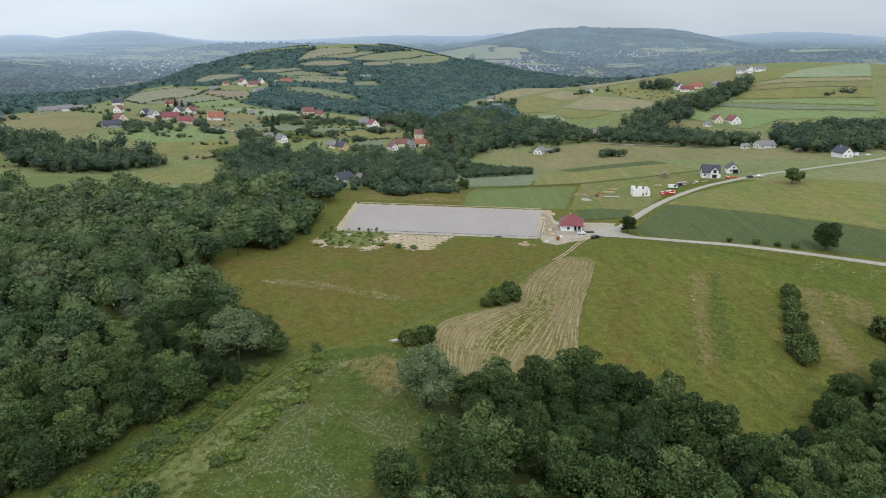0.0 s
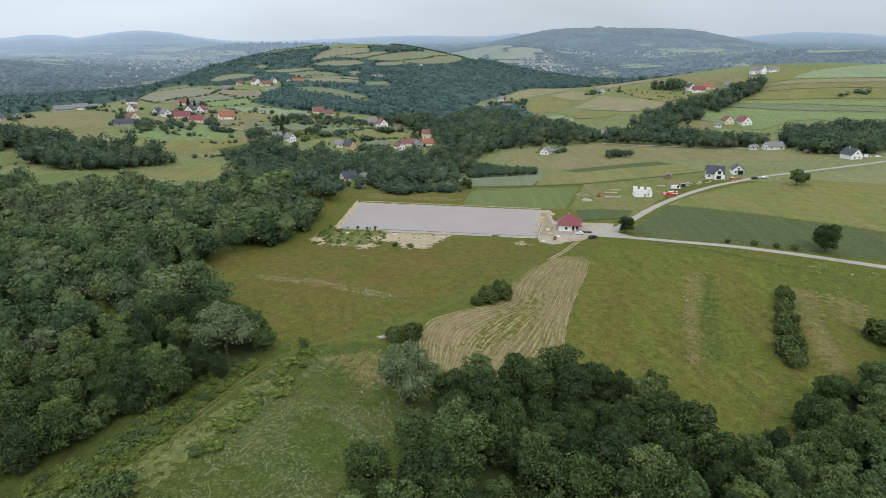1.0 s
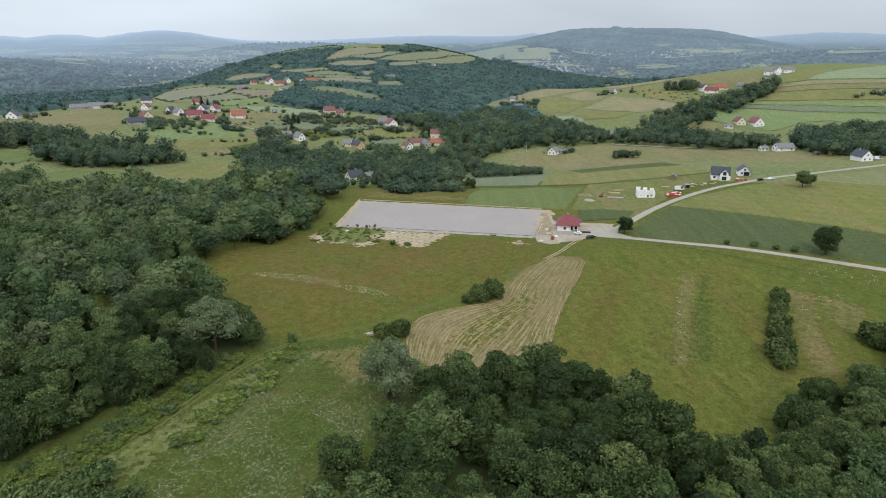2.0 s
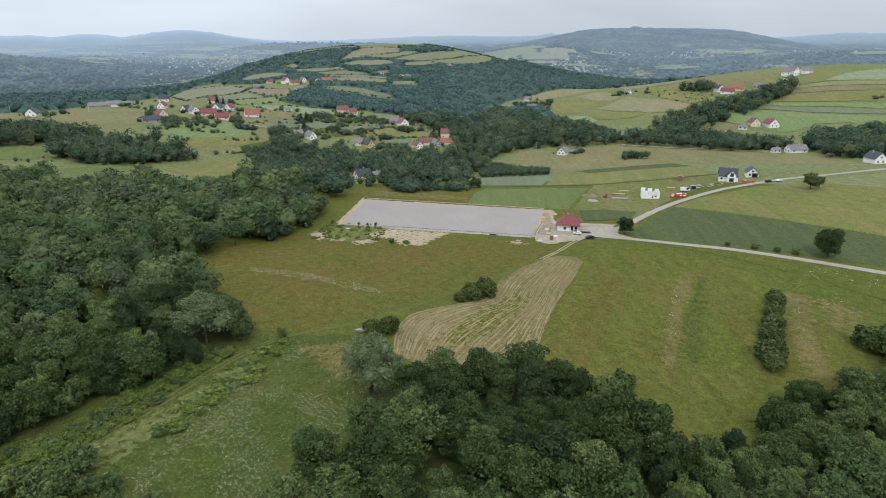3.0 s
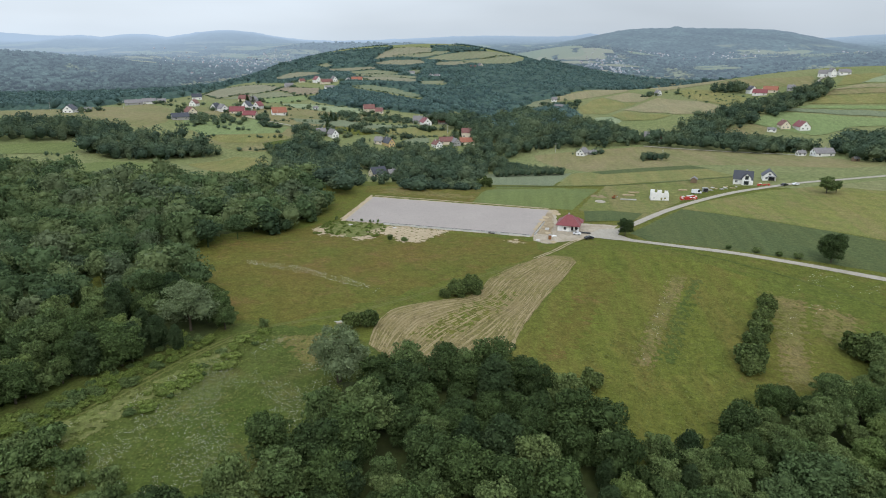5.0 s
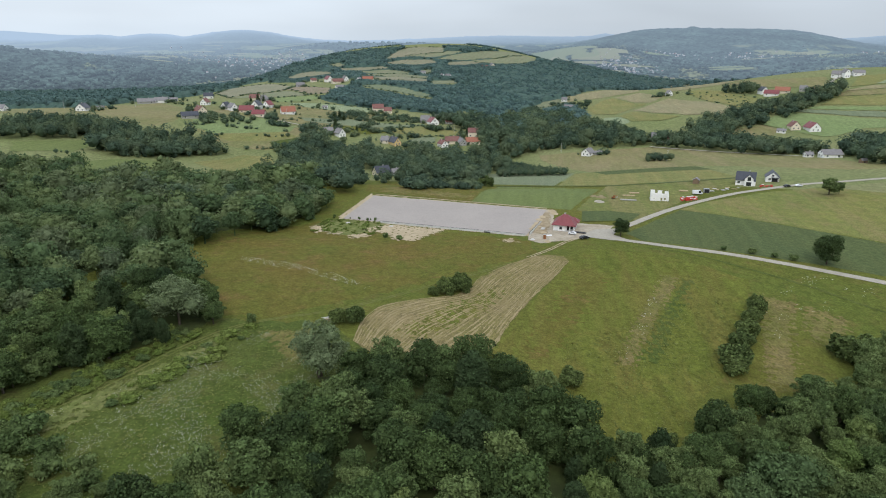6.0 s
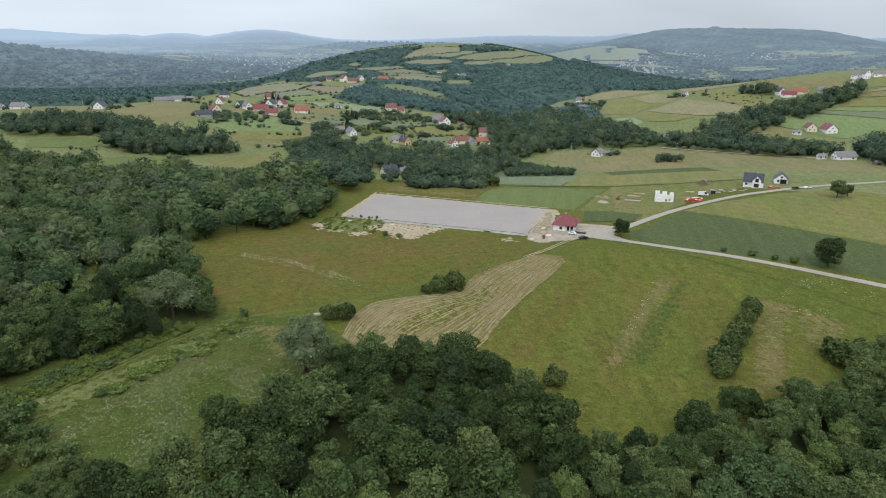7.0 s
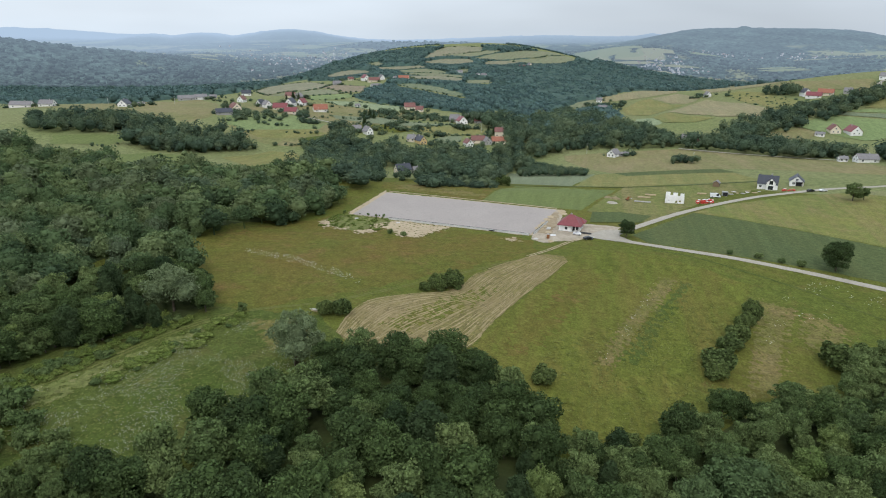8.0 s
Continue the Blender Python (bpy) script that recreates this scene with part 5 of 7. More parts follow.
def room_before_fields(x, y, holes, fall=0.034, least=1.0):
    """How high growth may stand: downhill of an open field there is only scrub."""
    z, rad = height(x, y), np.hypot(x, y)
    top = np.full(x.shape, 99.0)
    for d in (8, 16, 26, 38, 52, 70, 92, 120, 150):
        qx, qy = x * (1 + d / rad), y * (1 + d / rad)
        open_land = np.zeros(x.shape, bool)
        for k in holes:
            open_land |= inside(k, qx, qy)
        top = np.where(open_land, np.minimum(top, np.maximum(height(qx, qy) - z + fall * d, 0.5)), top)
    return top


def low_before_fields(places, holes, hmin, hmax, seed, fall=0.034):
    """Trees (x, y, height) of a slope with fields in it."""
    r = np.random.default_rng(seed)
    p = np.array(places)
    h = hmin + (hmax - hmin) * np.clip(r.normal(0.45, 0.27, len(p)), 0, 1.2)
    h = np.minimum(h, room_before_fields(p[:, 0], p[:, 1], holes, fall, 1.0 if fall < 0.1 else 6.5))
    return [(a0, b0, c) for (a0, b0), c in zip(p, h) if c > 1.2]


def stand(name, places, shapes, material, seed, label, hmin, hmax, category, sink=0.0, wide=1.0, smooth=False):
    """Many trees as one mass; most of middle height, some tall, some low, each with the tint of its species."""
    rng = random.Random(seed)
    vs, fs, ts, n = [], [], [], 0
    for x, y, *own in places:
        v, f = shapes[rng.randrange(len(shapes))]
        h = own[0] if own else hmin + (hmax - hmin) * min(max(rng.gauss(0.5, 0.27), 0), 1.15)
        a0, w = rng.uniform(0, 6.28), (rng.uniform(0.85, 1.3) if sink < 0.1 else rng.uniform(0.7, 1.7)) * wide
        c, s = math.cos(a0) * h * w, math.sin(a0) * h * w
        vs.append(np.stack([v[:, 0] * c - v[:, 1] * s + x, v[:, 0] * s + v[:, 1] * c + y, v[:, 2] * h + gz(x, y) - sink * h], 1))
        fs.append(np.asarray(f) + n)
        drift = 0.5 + 0.28 * math.sin(x / 23 + 2 * math.sin(y / 31)) + 0.2 * math.sin(y / 17 - x / 41)
        ts.append(np.full(len(v), min(max(0.3 * drift + 0.7 * rng.random(), 0), 1)))
        n += len(v)
    return tagged(new(name, mesh_np(name, np.concatenate(vs), np.concatenate(fs), material, tint=np.concatenate(ts), smooth=smooth)), label, category, kind="stuff")


def free_of(places, holes):
    """The places that lie in none of the polygons."""
    p = np.array(places)
    ok = np.ones(len(p), bool)
    for q in holes:
        ok &= ~inside(q, p[:, 0], p[:, 1])
    return [tuple(k) for k in p[ok]]


def woodland(name, polys, gap, hmin, hmax, shapes, material, seed, label, holes=(), drop=0.03, smooth=False, fall=0.0, low_for=None):
    rng = random.Random(seed)
    places = [p for poly in polys for p in scatter(poly, gap, rng, drop)]
    places = free_of(places, holes)
    if fall:
        places = low_before_fields(places, low_for or holes, hmin, hmax, seed, fall)
    return stand(name, places, shapes, material, seed, label, hmin, hmax, "woodland", 0.04, 1.08, smooth)


MIDS = [lod_tree(100 + i, 430, 0.040, "round" if i % 3 else "tall") for i in range(6)]
FARS = [lod_tree(120 + i, 230, 0.050, "round" if i % 3 else "tall", False, 1) for i in range(6)]
TINY = [far_tree(140 + i) for i in range(7)]
BIG_WOOD = [(-84, 196), (-96, 214), (-85, 242), (-62, 285), (-62, 310), (-68, 332), (-100, 375), (-130, 385), (-150, 350), (-197, 330), (-230, 345), (-290, 335), (-360, 355), (-285, 280), (-195, 200), (-150, 150), (-128, 100), (-126, 62), (-106, 122), (-96, 150), (-82, 172), (-64, 176), (-66, 184)]
OUTER_WOOD = [(-360, 357), (-285, 282), (-195, 202), (-152, 152), (-130, 100), (-128, 60), (-420, 40), (-430, 340)]
FINE = [lod_tree(160 + i, 900, 0.030, "round" if i % 3 else "tall") for i in range(5)]
WOOD_INNER = [(-112, 190), (-106, 216), (-94, 246), (-72, 288), (-72, 312), (-80, 332), (-104, 366), (-130, 374), (-152, 340), (-197, 320), (-230, 334), (-290, 325), (-275, 285), (-190, 205), (-150, 160), (-130, 110), (-114, 122), (-108, 152)]
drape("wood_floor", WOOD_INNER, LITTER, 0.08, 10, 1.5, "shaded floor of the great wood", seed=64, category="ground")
FRONT = [(-300, 250), (-50, 250), (-50, 160), (-300, 60)]
woodland("woodland", [BIG_WOOD], 8.4, 6.5, 18, MIDS, LEAF_WOOD, 11, "dense green deciduous wood with domed crowns", holes=(FRONT, *CLEARINGS), fall=0.22, low_for=CLEARINGS)
woodland("woodland", [[(-84, 196), (-96, 214), (-85, 242), (-80, 250), (-252, 250), (-195, 200), (-150, 150), (-128, 100), (-126, 82), (-106, 122), (-96, 150), (-82, 172), (-64, 176), (-66, 184)]], 8.4, 6.5, 17, FINE, LEAF_WOOD, 19, "dense green deciduous wood behind its edge")
woodland("woodland", [OUTER_WOOD], 11, 9, 15, TINY, LEAF_WOOD, 18, "dense deciduous wood that goes on over the slope")
GARDENS = [(-380, 720), (-290, 800), (-200, 800), (-150, 720), (-120, 640), (-190, 600), (-260, 600), (-320, 600)]
woodland("woodland", [
    [(-388, 469), (-373, 488), (-351, 506), (-324, 509), (-290, 487), (-272, 522), (-253, 506), (-223, 505), (-224, 500), (-233, 473), (-257, 425), (-275, 412), (-300, 425), (-287, 436), (-306, 460), (-337, 445)],
    [(-367, 398), (-335, 421), (-320, 448), (-309, 451), (-290, 449), (-332, 492), (-357, 486), (-374, 470), (-405, 440)],
    [(-302, 379), (-290, 394), (-289, 412), (-270, 418), (-248, 437), (-229, 488), (-236, 503), (-263, 472), (-281, 435), (-297, 427)],
    [(-182, 507), (-166, 581), (-117, 521), (-109, 554), (-54, 571), (-12, 562), (18, 536), (26, 505), (8, 490), (8, 425), (-15, 428), (-30, 440), (-66, 410), (-62, 370), (-66, 340), (-124, 398), (-160, 410), (-150, 460)],
    [(-102, 784), (-16, 752), (30, 921), (73, 847), (114, 716), (153, 662), (147, 614), (64, 604), (24, 560), (-7, 573), (-20, 640), (-55, 700)],
    [(147, 616), (215, 691), (308, 753), (367, 852), (406, 841), (399, 824), (323, 758), (270, 705), (215, 650), (245, 628), (290, 570), (268, 545), (240, 550), (164, 608)],
    [(289, 545), (340, 640), (401, 649), (430, 600), (420, 520), (330, 470), (285, 490)],
    [(228, 672), (271, 723), (325, 777), (366, 796), (415, 845), (406, 860), (360, 838), (325, 816), (291, 789), (261, 758), (228, 732), (195, 696)],
    [(292, 951), (323, 898), (333, 926), (304, 979)],
], 8.5, 6, 16, FARS, LEAF_BAND, 12, "band of dense deciduous wood between the fields", holes=([(-94, 412), (-62, 404), (-56, 476), (-94, 478)], *CLEARINGS), fall=0.19, low_for=CLEARINGS)
woodland("hedge", [[(15, 508), (27, 528), (70, 470), (66, 460), (15, 470)]], 4.0, 4, 6, FARS, LEAF_BAND, 13, "low even plantation of young trees")
woodland("hedge", [[(134, 518), (154, 518), (156, 536), (136, 538)]], 5.0, 5, 8, FARS, LEAF_BAND, 14, "oval clump of trees in the hay meadow")
def clumps(poly, gap, seed, drop, spread, most):
    """Loose groups of planting places in a polygon."""
    r = random.Random(seed)
    out = []
    for x, y in scatter(poly, gap, r, drop):
        out += [(x + r.gauss(0, spread), y + r.gauss(0, spread * 0.6)) for _ in range(r.randint(1, most))]
    return out


GARDEN_SPOTS = clumps(GARDENS, 46, 15, 0.3, 4.5, 12) + clumps([(-180, 540), (-100, 600), (-20, 640), (-60, 720), (-150, 700)], 34, 16, 0.25, 4.5, 12)
r = random.Random(41)
for mass, gap in (([(-359, 659), (-319, 640), (-270, 650), (-248, 601), (-275, 577), (-297, 565)], 11), ([(-203, 619), (-191, 652), (-168, 596), (-170, 569), (-184, 570)], 6.5), ([(-199, 538), (-185, 565), (-154, 571), (-129, 563), (-121, 533), (-136, 513), (-172, 501)], 7.5),
                  ([(-130, 588), (-82, 599), (-47, 596), (-10, 610), (8, 587), (7, 517), (-65, 510), (-99, 527), (-118, 545)], 8), ([(-222, 745), (-194, 796), (-131, 785), (-80, 735), (-89, 706), (-145, 718), (-191, 692)], 10)):
    GARDEN_SPOTS += scatter(mass, gap, r, 0.12)
for (x0, y0), (x1, y1), step_m in (((-420, 740), (-350, 690), 9), ((-300, 560), (-205, 600), 11), ((-262, 540), (-190, 588), 13), ((-225, 512), (-186, 556), 10), ((-345, 770), (-255, 770), 10), ((-240, 660), (-190, 690), 9), ((-180, 640), (-96, 646), 10), ((-130, 650), (-70, 600), 11)):
    n = int(math.hypot(x1 - x0, y1 - y0) / (step_m * 0.4))
    shift = r.uniform(0, 6)
    GARDEN_SPOTS += [(x0 + (x1 - x0) * q / n + r.gauss(0, 1.5), y0 + (y1 - y0) * q / n + r.gauss(0, 1.5), r.uniform(1.8, 5.5)) for q in range(n) if math.sin(q * 0.55 + shift) > -0.3]
HILL_WOOD = [(-521, 1241), (-415, 1146), (-397, 1240), (-309, 1171), (-206, 1091), (-152, 1124), (-93, 1140), (21, 969), (110, 867), (76, 1041), (243, 1434), (285, 1620), (203, 1657), (115, 1632), (22, 1615), (-35, 1631), (-113, 1614), (-222, 1585), (-331, 1564), (-433, 1523), (-545, 1518), (-589, 1417)]
SPUR_WOOD = [(-289, 891), (-285, 958), (-275, 1014), (-238, 1018), (-204, 993), (-155, 970), (-123, 965), (-65, 872), (-95, 854), (-160, 864), (-187, 845), (-238, 857)]
ARC_WOOD = [(-300, 1069), (-254, 1122), (-150, 1110), (-103, 1098), (-108, 953), (-140, 991), (-194, 1030), (-244, 1043)]
VALLEY_WOOD = [(-123, 965), (-103, 1098), (-49, 1095), (21, 969), (50, 904), (110, 867), (82, 730), (41, 681), (4, 681), (-35, 701), (-20, 843), (-60, 903)]
WEST_WOOD = [(-1014, 936), (-498, 664), (-513, 787), (-480, 865), (-513, 1009), (-667, 1406), (-539, 1298), (-646, 1877), (-901, 1769), (-1139, 1626), (-1404, 1404), (-1626, 1139), (-1799, 839)]
CREST_WOOD = [(-540, 1600), (-420, 1660), (-345, 1650), (-350, 1730), (-500, 1730)]
CREST_GROVE = [(-175, 1650), (0, 1690), (40, 1750), (-160, 1740)]
EAST_WOOD = [(262, 1439), (200, 1200), (360, 1120), (480, 1120), (800, 1260), (1000, 1500), (900, 1950), (300, 2050), (60, 1900), (60, 1600), (100, 1491)]


def canopy(name, polys, cell, lo, hi, material, seed, label, holes=()):
    """Closed woods seen from afar: a lumpy roof of crowns, steep at its edges."""
    r = np.random.default_rng(seed)
    vs, fs, n = [], [], 0
    for poly in polys:
        xs, ys = np.arange(min(p[0] for p in poly), max(p[0] for p in poly) + cell, cell), np.arange(min(p[1] for p in poly), max(p[1] for p in poly) + cell, cell)
        X, Y = np.meshgrid(xs, ys)
        X, Y = X + r.uniform(-0.3, 0.3, X.shape) * cell, Y + r.uniform(-0.3, 0.3, X.shape) * cell
        ok = inside(poly, X.ravel(), Y.ravel()).reshape(X.shape)
        for q in holes:
            ok &= ~inside(q, X.ravel(), Y.ravel()).reshape(X.shape)
        top = r.uniform(lo, hi, X.shape)
        if holes:
            top = np.minimum(top, 0.6 * room_before_fields(X.ravel(), Y.ravel(), holes).reshape(X.shape))
        Z = height(X, Y) + np.where(ok, top, -2.0)
        q = np.arange(X.size).reshape(X.shape)
        use = ok[:-1, :-1] | ok[1:, :-1] | ok[:-1, 1:] | ok[1:, 1:]
        f = np.stack([q[:-1, :-1], q[:-1, 1:], q[1:, 1:], q[1:, :-1]], -1)[use]
        f = np.concatenate([f[:, [0, 1, 2]], f[:, [0, 2, 3]]])
        vs.append(np.stack([X.ravel(), Y.ravel(), Z.ravel()], 1))
        fs.append(f + n)
        n += X.size
    return tagged(new(name, mesh_np(name, np.concatenate(vs), np.concatenate(fs), material)), label, "woodland", kind="stuff")


# sheet between the far crowns; keeps their gaps pale, as haze would
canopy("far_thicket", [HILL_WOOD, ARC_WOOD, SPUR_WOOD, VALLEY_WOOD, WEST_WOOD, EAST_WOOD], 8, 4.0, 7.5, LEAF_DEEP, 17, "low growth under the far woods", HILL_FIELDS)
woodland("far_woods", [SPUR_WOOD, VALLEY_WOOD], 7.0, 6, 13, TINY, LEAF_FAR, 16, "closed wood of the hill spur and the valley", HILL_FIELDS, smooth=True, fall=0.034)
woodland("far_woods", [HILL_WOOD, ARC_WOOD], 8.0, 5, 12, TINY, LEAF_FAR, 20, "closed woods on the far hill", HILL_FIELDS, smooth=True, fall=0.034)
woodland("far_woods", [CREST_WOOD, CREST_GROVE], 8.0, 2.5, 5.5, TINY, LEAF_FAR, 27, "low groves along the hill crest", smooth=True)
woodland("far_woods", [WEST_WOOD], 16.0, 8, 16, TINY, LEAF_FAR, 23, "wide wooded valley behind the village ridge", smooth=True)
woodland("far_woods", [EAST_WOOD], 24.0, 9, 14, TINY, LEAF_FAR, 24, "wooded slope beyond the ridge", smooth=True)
# open land beyond the hills
far_rng = random.Random(51)
FAR_OPEN = []
for az0, az1, r0, r1, count, wmax in ((0.5, 8.5, 2150, 2600, 9, 110), (9, 24, 2500, 3500, 14, 90), (-37, -31, 2500, 3000, 6, 80), (-30, -18, 3000, 3900, 16, 110), (24, 34, 2300, 3600, 9, 120), (-46, -38, 2900, 3900, 8, 90)):
    for _ in range(count):
        az, rr = radians(far_rng.uniform(az0, az1)), far_rng.uniform(r0, r1)
        w = far_rng.uniform(0.35, 1.0) * wmax
        d = w * far_rng.uniform(0.25, 0.6)
        fx, fy = rr * math.sin(az), rr * math.cos(az)
        FAR_OPEN.append([(fx - w, fy - d * 0.6), (fx - w * 0.3, fy - d), (fx + w, fy - d * 0.5), (fx + w * 0.8, fy + d * 0.7), (fx, fy + d), (fx - w * 0.9, fy + d * 0.5)])
for az0, az1, r0, r1 in ((-1.6, 2.6, 2600, 2760), (2.8, 7.0, 2660, 2800), (-1.0, 4.2, 2775, 2900), (4.4, 7.6, 2815, 2920), (-0.6, 5.0, 2915, 3020)):
    c = [(radians(az0), r0), (radians((az0 + az1) / 2), r0 - 25), (radians(az1), r0 + 10), (radians(az1 - 0.3), r1), (radians((az0 + az1) / 2), r1 + 15), (radians(az0 + 0.2), r1 - 10)]
    FAR_OPEN.append([(q * math.sin(a0), q * math.cos(a0)) for a0, q in c])
for k, poly in enumerate(FAR_OPEN):
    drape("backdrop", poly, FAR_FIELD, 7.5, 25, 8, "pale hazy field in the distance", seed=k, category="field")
far_rng = np.random.default_rng(8)
az, rr = np.radians(far_rng.uniform(-56, 40, 11000)), 2000 + 1500 * far_rng.random(11000) ** 1.6
keep = np.sin(rr * np.sin(az) / 170 + 2 * np.sin(rr * np.cos(az) / 260)) + far_rng.uniform(-0.8, 0.8, 11000) > -0.9
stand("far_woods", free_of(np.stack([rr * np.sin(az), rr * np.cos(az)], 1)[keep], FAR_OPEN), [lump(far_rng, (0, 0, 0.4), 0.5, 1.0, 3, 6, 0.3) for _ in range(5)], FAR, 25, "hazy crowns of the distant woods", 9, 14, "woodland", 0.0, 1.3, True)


def plant_stuff(name, spots, hmin, hmax, shapes, material, seed, label):
    return stand(name, spots, shapes, material, seed, label, hmin, hmax, "hedge", 0.24, 1.25, shapes is TINY)


# hedges and bushes on the bounds of the far fields, in broken runs
hedges = []
r = random.Random(33)
for poly in HILL_FIELDS:
    if poly[0][0] > 60:
        continue
    for (x0, y0), (x1, y1) in zip(poly, poly[1:] + poly[:1]):
        d = math.hypot(x1 - x0, y1 - y0)
        run = r.random() < 0.6
        q = 0.0
        while q < d:
            if run and r.random() < 0.85:
                hedges.append((x0 + (x1 - x0) * q / d + r.gauss(0, 1.5), y0 + (y1 - y0) * q / d + r.gauss(0, 1.5)))
            q += r.uniform(3, 8)
            if r.random() < 0.12:
                run = not run
hedges += scatter([(256, 1005), (295, 975), (318, 880), (327, 839), (298, 793), (271, 806), (263, 925)], 13, r, 0.25)
plant_stuff("hedge", hedges, 1.5, 4.2, TINY, LEAF_BAND, 36, "broken hedges and bushes between the far fields")
# single field trees on the ridge
plant_stuff("field_trees", [(460 + dx, 760 + dy) for dx, dy in ((0, 0), (8, 2), (22, 4), (27, -2), (33, 3), (70, -40), (80, -42), (95, -50), (112, -60), (150, 30), (158, 20))] + [(255, 985), (262, 1010), (90, 960), (96, 955), (70, 970), (105, 945), (232, 1005), (86, 985)],
            6, 9, FARS, LEAF_BAND, 37, "loose clumps of trees in the fields")


# ---- houses ----
def gable_walls(w, d, h, rh):
    bm = bmesh.new()
    ring = []
    for x in (-w / 2, w / 2):
        ring.append([bm.verts.new((x, y, z)) for y, z in ((-d / 2, -1.0), (d / 2, -1.0), (d / 2, h), (0, h + rh), (-d / 2, h))])
    bm.faces.new(ring[0][::-1])
    bm.faces.new(ring[1])
    for i in range(5):
        bm.faces.new((ring[0][i], ring[0][(i + 1) % 5], ring[1][(i + 1) % 5], ring[1][i]))
    bmesh.ops.recalc_face_normals(bm, faces=bm.faces[:])
    return bm


def gable_roof(w, d, h, rh, over=0.6, thick=0.25):
    """Two roof slabs with thickness and eaves; ridge along x."""
    bm = bmesh.new()
    k = rh / (d / 2)
    e = d / 2 + over
    prof = [(-e, h - over * k + 0.05), (0, h + rh + 0.08), (e, h - over * k + 0.05), (e, h - over * k + 0.05 + thick), (0, h + rh + 0.08 + thick), (-e, h - over * k + 0.05 + thick)]
    ring = [[bm.verts.new((x, y, z)) for y, z in prof] for x in (-w / 2 - over * 0.7, w / 2 + over * 0.7)]
    for i in range(6):
        bm.faces.new((ring[0][i], ring[0][(i + 1) % 6], ring[1][(i + 1) % 6], ring[1][i]))
    for r in ring:
        bm.faces.new((r[0], r[1], r[4], r[5]))
        bm.faces.new((r[1], r[2], r[3], r[4]))
    bmesh.ops.recalc_face_normals(bm, faces=bm.faces[:])
    return bm


def hip_roof(w, d, h, rh, ridge, over=0.7, thick=0.22):
    bm = bmesh.new()
    e, g = w / 2 + over, d / 2 + over
    low = [bm.verts.new((x, y, h)) for x, y in ((-e, -g), (e, -g), (e, g), (-e, g))]
    eave = [bm.verts.new((x, y, h + thick)) for x, y in ((-e, -g), (e, -g), (e, g), (-e, g))]
    a0, b0 = bm.verts.new((-ridge / 2, 0, h + rh)), bm.verts.new((ridge / 2, 0, h + rh))
    bm.faces.new(low)
    for i in range(4):
        bm.faces.new((low[i], low[(i + 1) % 4], eave[(i + 1) % 4], eave[i]))
    bm.faces.new((eave[0], eave[1], b0, a0))
    bm.faces.new((eave[1], eave[2], b0))
    bm.faces.new((eave[2], eave[3], a0, b0))
    bm.faces.new((eave[3], eave[0], a0))
    bmesh.ops.recalc_face_normals(bm, faces=bm.faces[:])
    return bm


def window(parent, x, y, z, w, h, facing, frame_mat=None):
    """A framed window on a wall; facing: 0 front (-y), 1 right (+x), 2 back, 3 left."""
    f = boxes((-w / 2 - 0.08, w / 2 + 0.08, -0.06, 0.05, -0.08, 0.0), (-w / 2 - 0.08, w / 2 + 0.08, -0.06, 0.05, h, h + 0.08), (-w / 2 - 0.08, -w / 2, -0.06, 0.05, 0, h), (w / 2, w / 2 + 0.08, -0.06, 0.05, 0, h), (-0.03, 0.03, -0.05, 0.05, 0, h))
    ob = part("window", f, frame_mat or FRAME_W, parent)
    ob.matrix_basis = pose(x, y, z, 0, 0, facing * 90)
    part("pane", boxes((-w / 2, w / 2, -0.03, 0.03, 0, h)), GLASS, ob)
    return ob


def house(x, y, rot, w, d, h, rh, wall, roof, label, name="house", detail=2, chimney=True, group="", hip=False, base=None):
    ob = empty(name, x, y, base, rot, label, "house", group)
    if hip:
        part("wall", boxes((-w / 2, w / 2, -d / 2, d / 2, -1.0, h)), wall, ob)
        part("roof", hip_roof(w, d, h, rh, max(0.5, w - d)), roof, ob)
    else:
        part("wall", gable_walls(w, d, h, rh), wall, ob)
        part("roof", gable_roof(w, d, h, rh), roof, ob)
    if chimney:
        part("chimney", boxes((w * 0.12, w * 0.12 + 0.7, d * 0.08, d * 0.08 + 0.6, h + rh * 0.5, h + rh + 0.9), (w * 0.12 - 0.06, w * 0.12 + 0.76, d * 0.08 - 0.06, d * 0.08 + 0.66, h + rh + 0.9, h + rh + 1.02)), GREYWALL, ob)
    if detail:
        xs = (-w * 0.3, w * 0.3) if detail == 1 else (-w * 0.34, 0.02 * w, w * 0.34)
        for wx in xs:
            window(ob, wx, -d / 2, 1.0, 1.3, 1.3, 0)
        for side, fx in ((1, w / 2), (3, -w / 2)):
            window(ob, fx, -d * 0.22, 1.0, 1.2, 1.3, side)
            window(ob, fx, d * 0.22, 1.0, 1.2, 1.3, side)
            if rh > 2.5 and not hip:
                window(ob, fx, 0, h + 0.5, 1.3, 1.2, side)
        if detail > 1:
            part("door", boxes((w * 0.15, w * 0.15 + 1.0, -d / 2 - 0.05, -d / 2 + 0.02, 0, 2.1)), WOODEN, ob)
    return ob


HOUSE_SPOTS = []


def cottage(x, y, rot, w, d, h, rh, wall, roof, label):
    """A house of the valley; the nearer ones carry more windows and a door."""
    HOUSE_SPOTS.append((x, y))
    return house(x, y, rot, w, d, h, rh, wall, roof, label, detail=2 if math.hypot(x, y) < 560 else 1, group="houses of the valley")


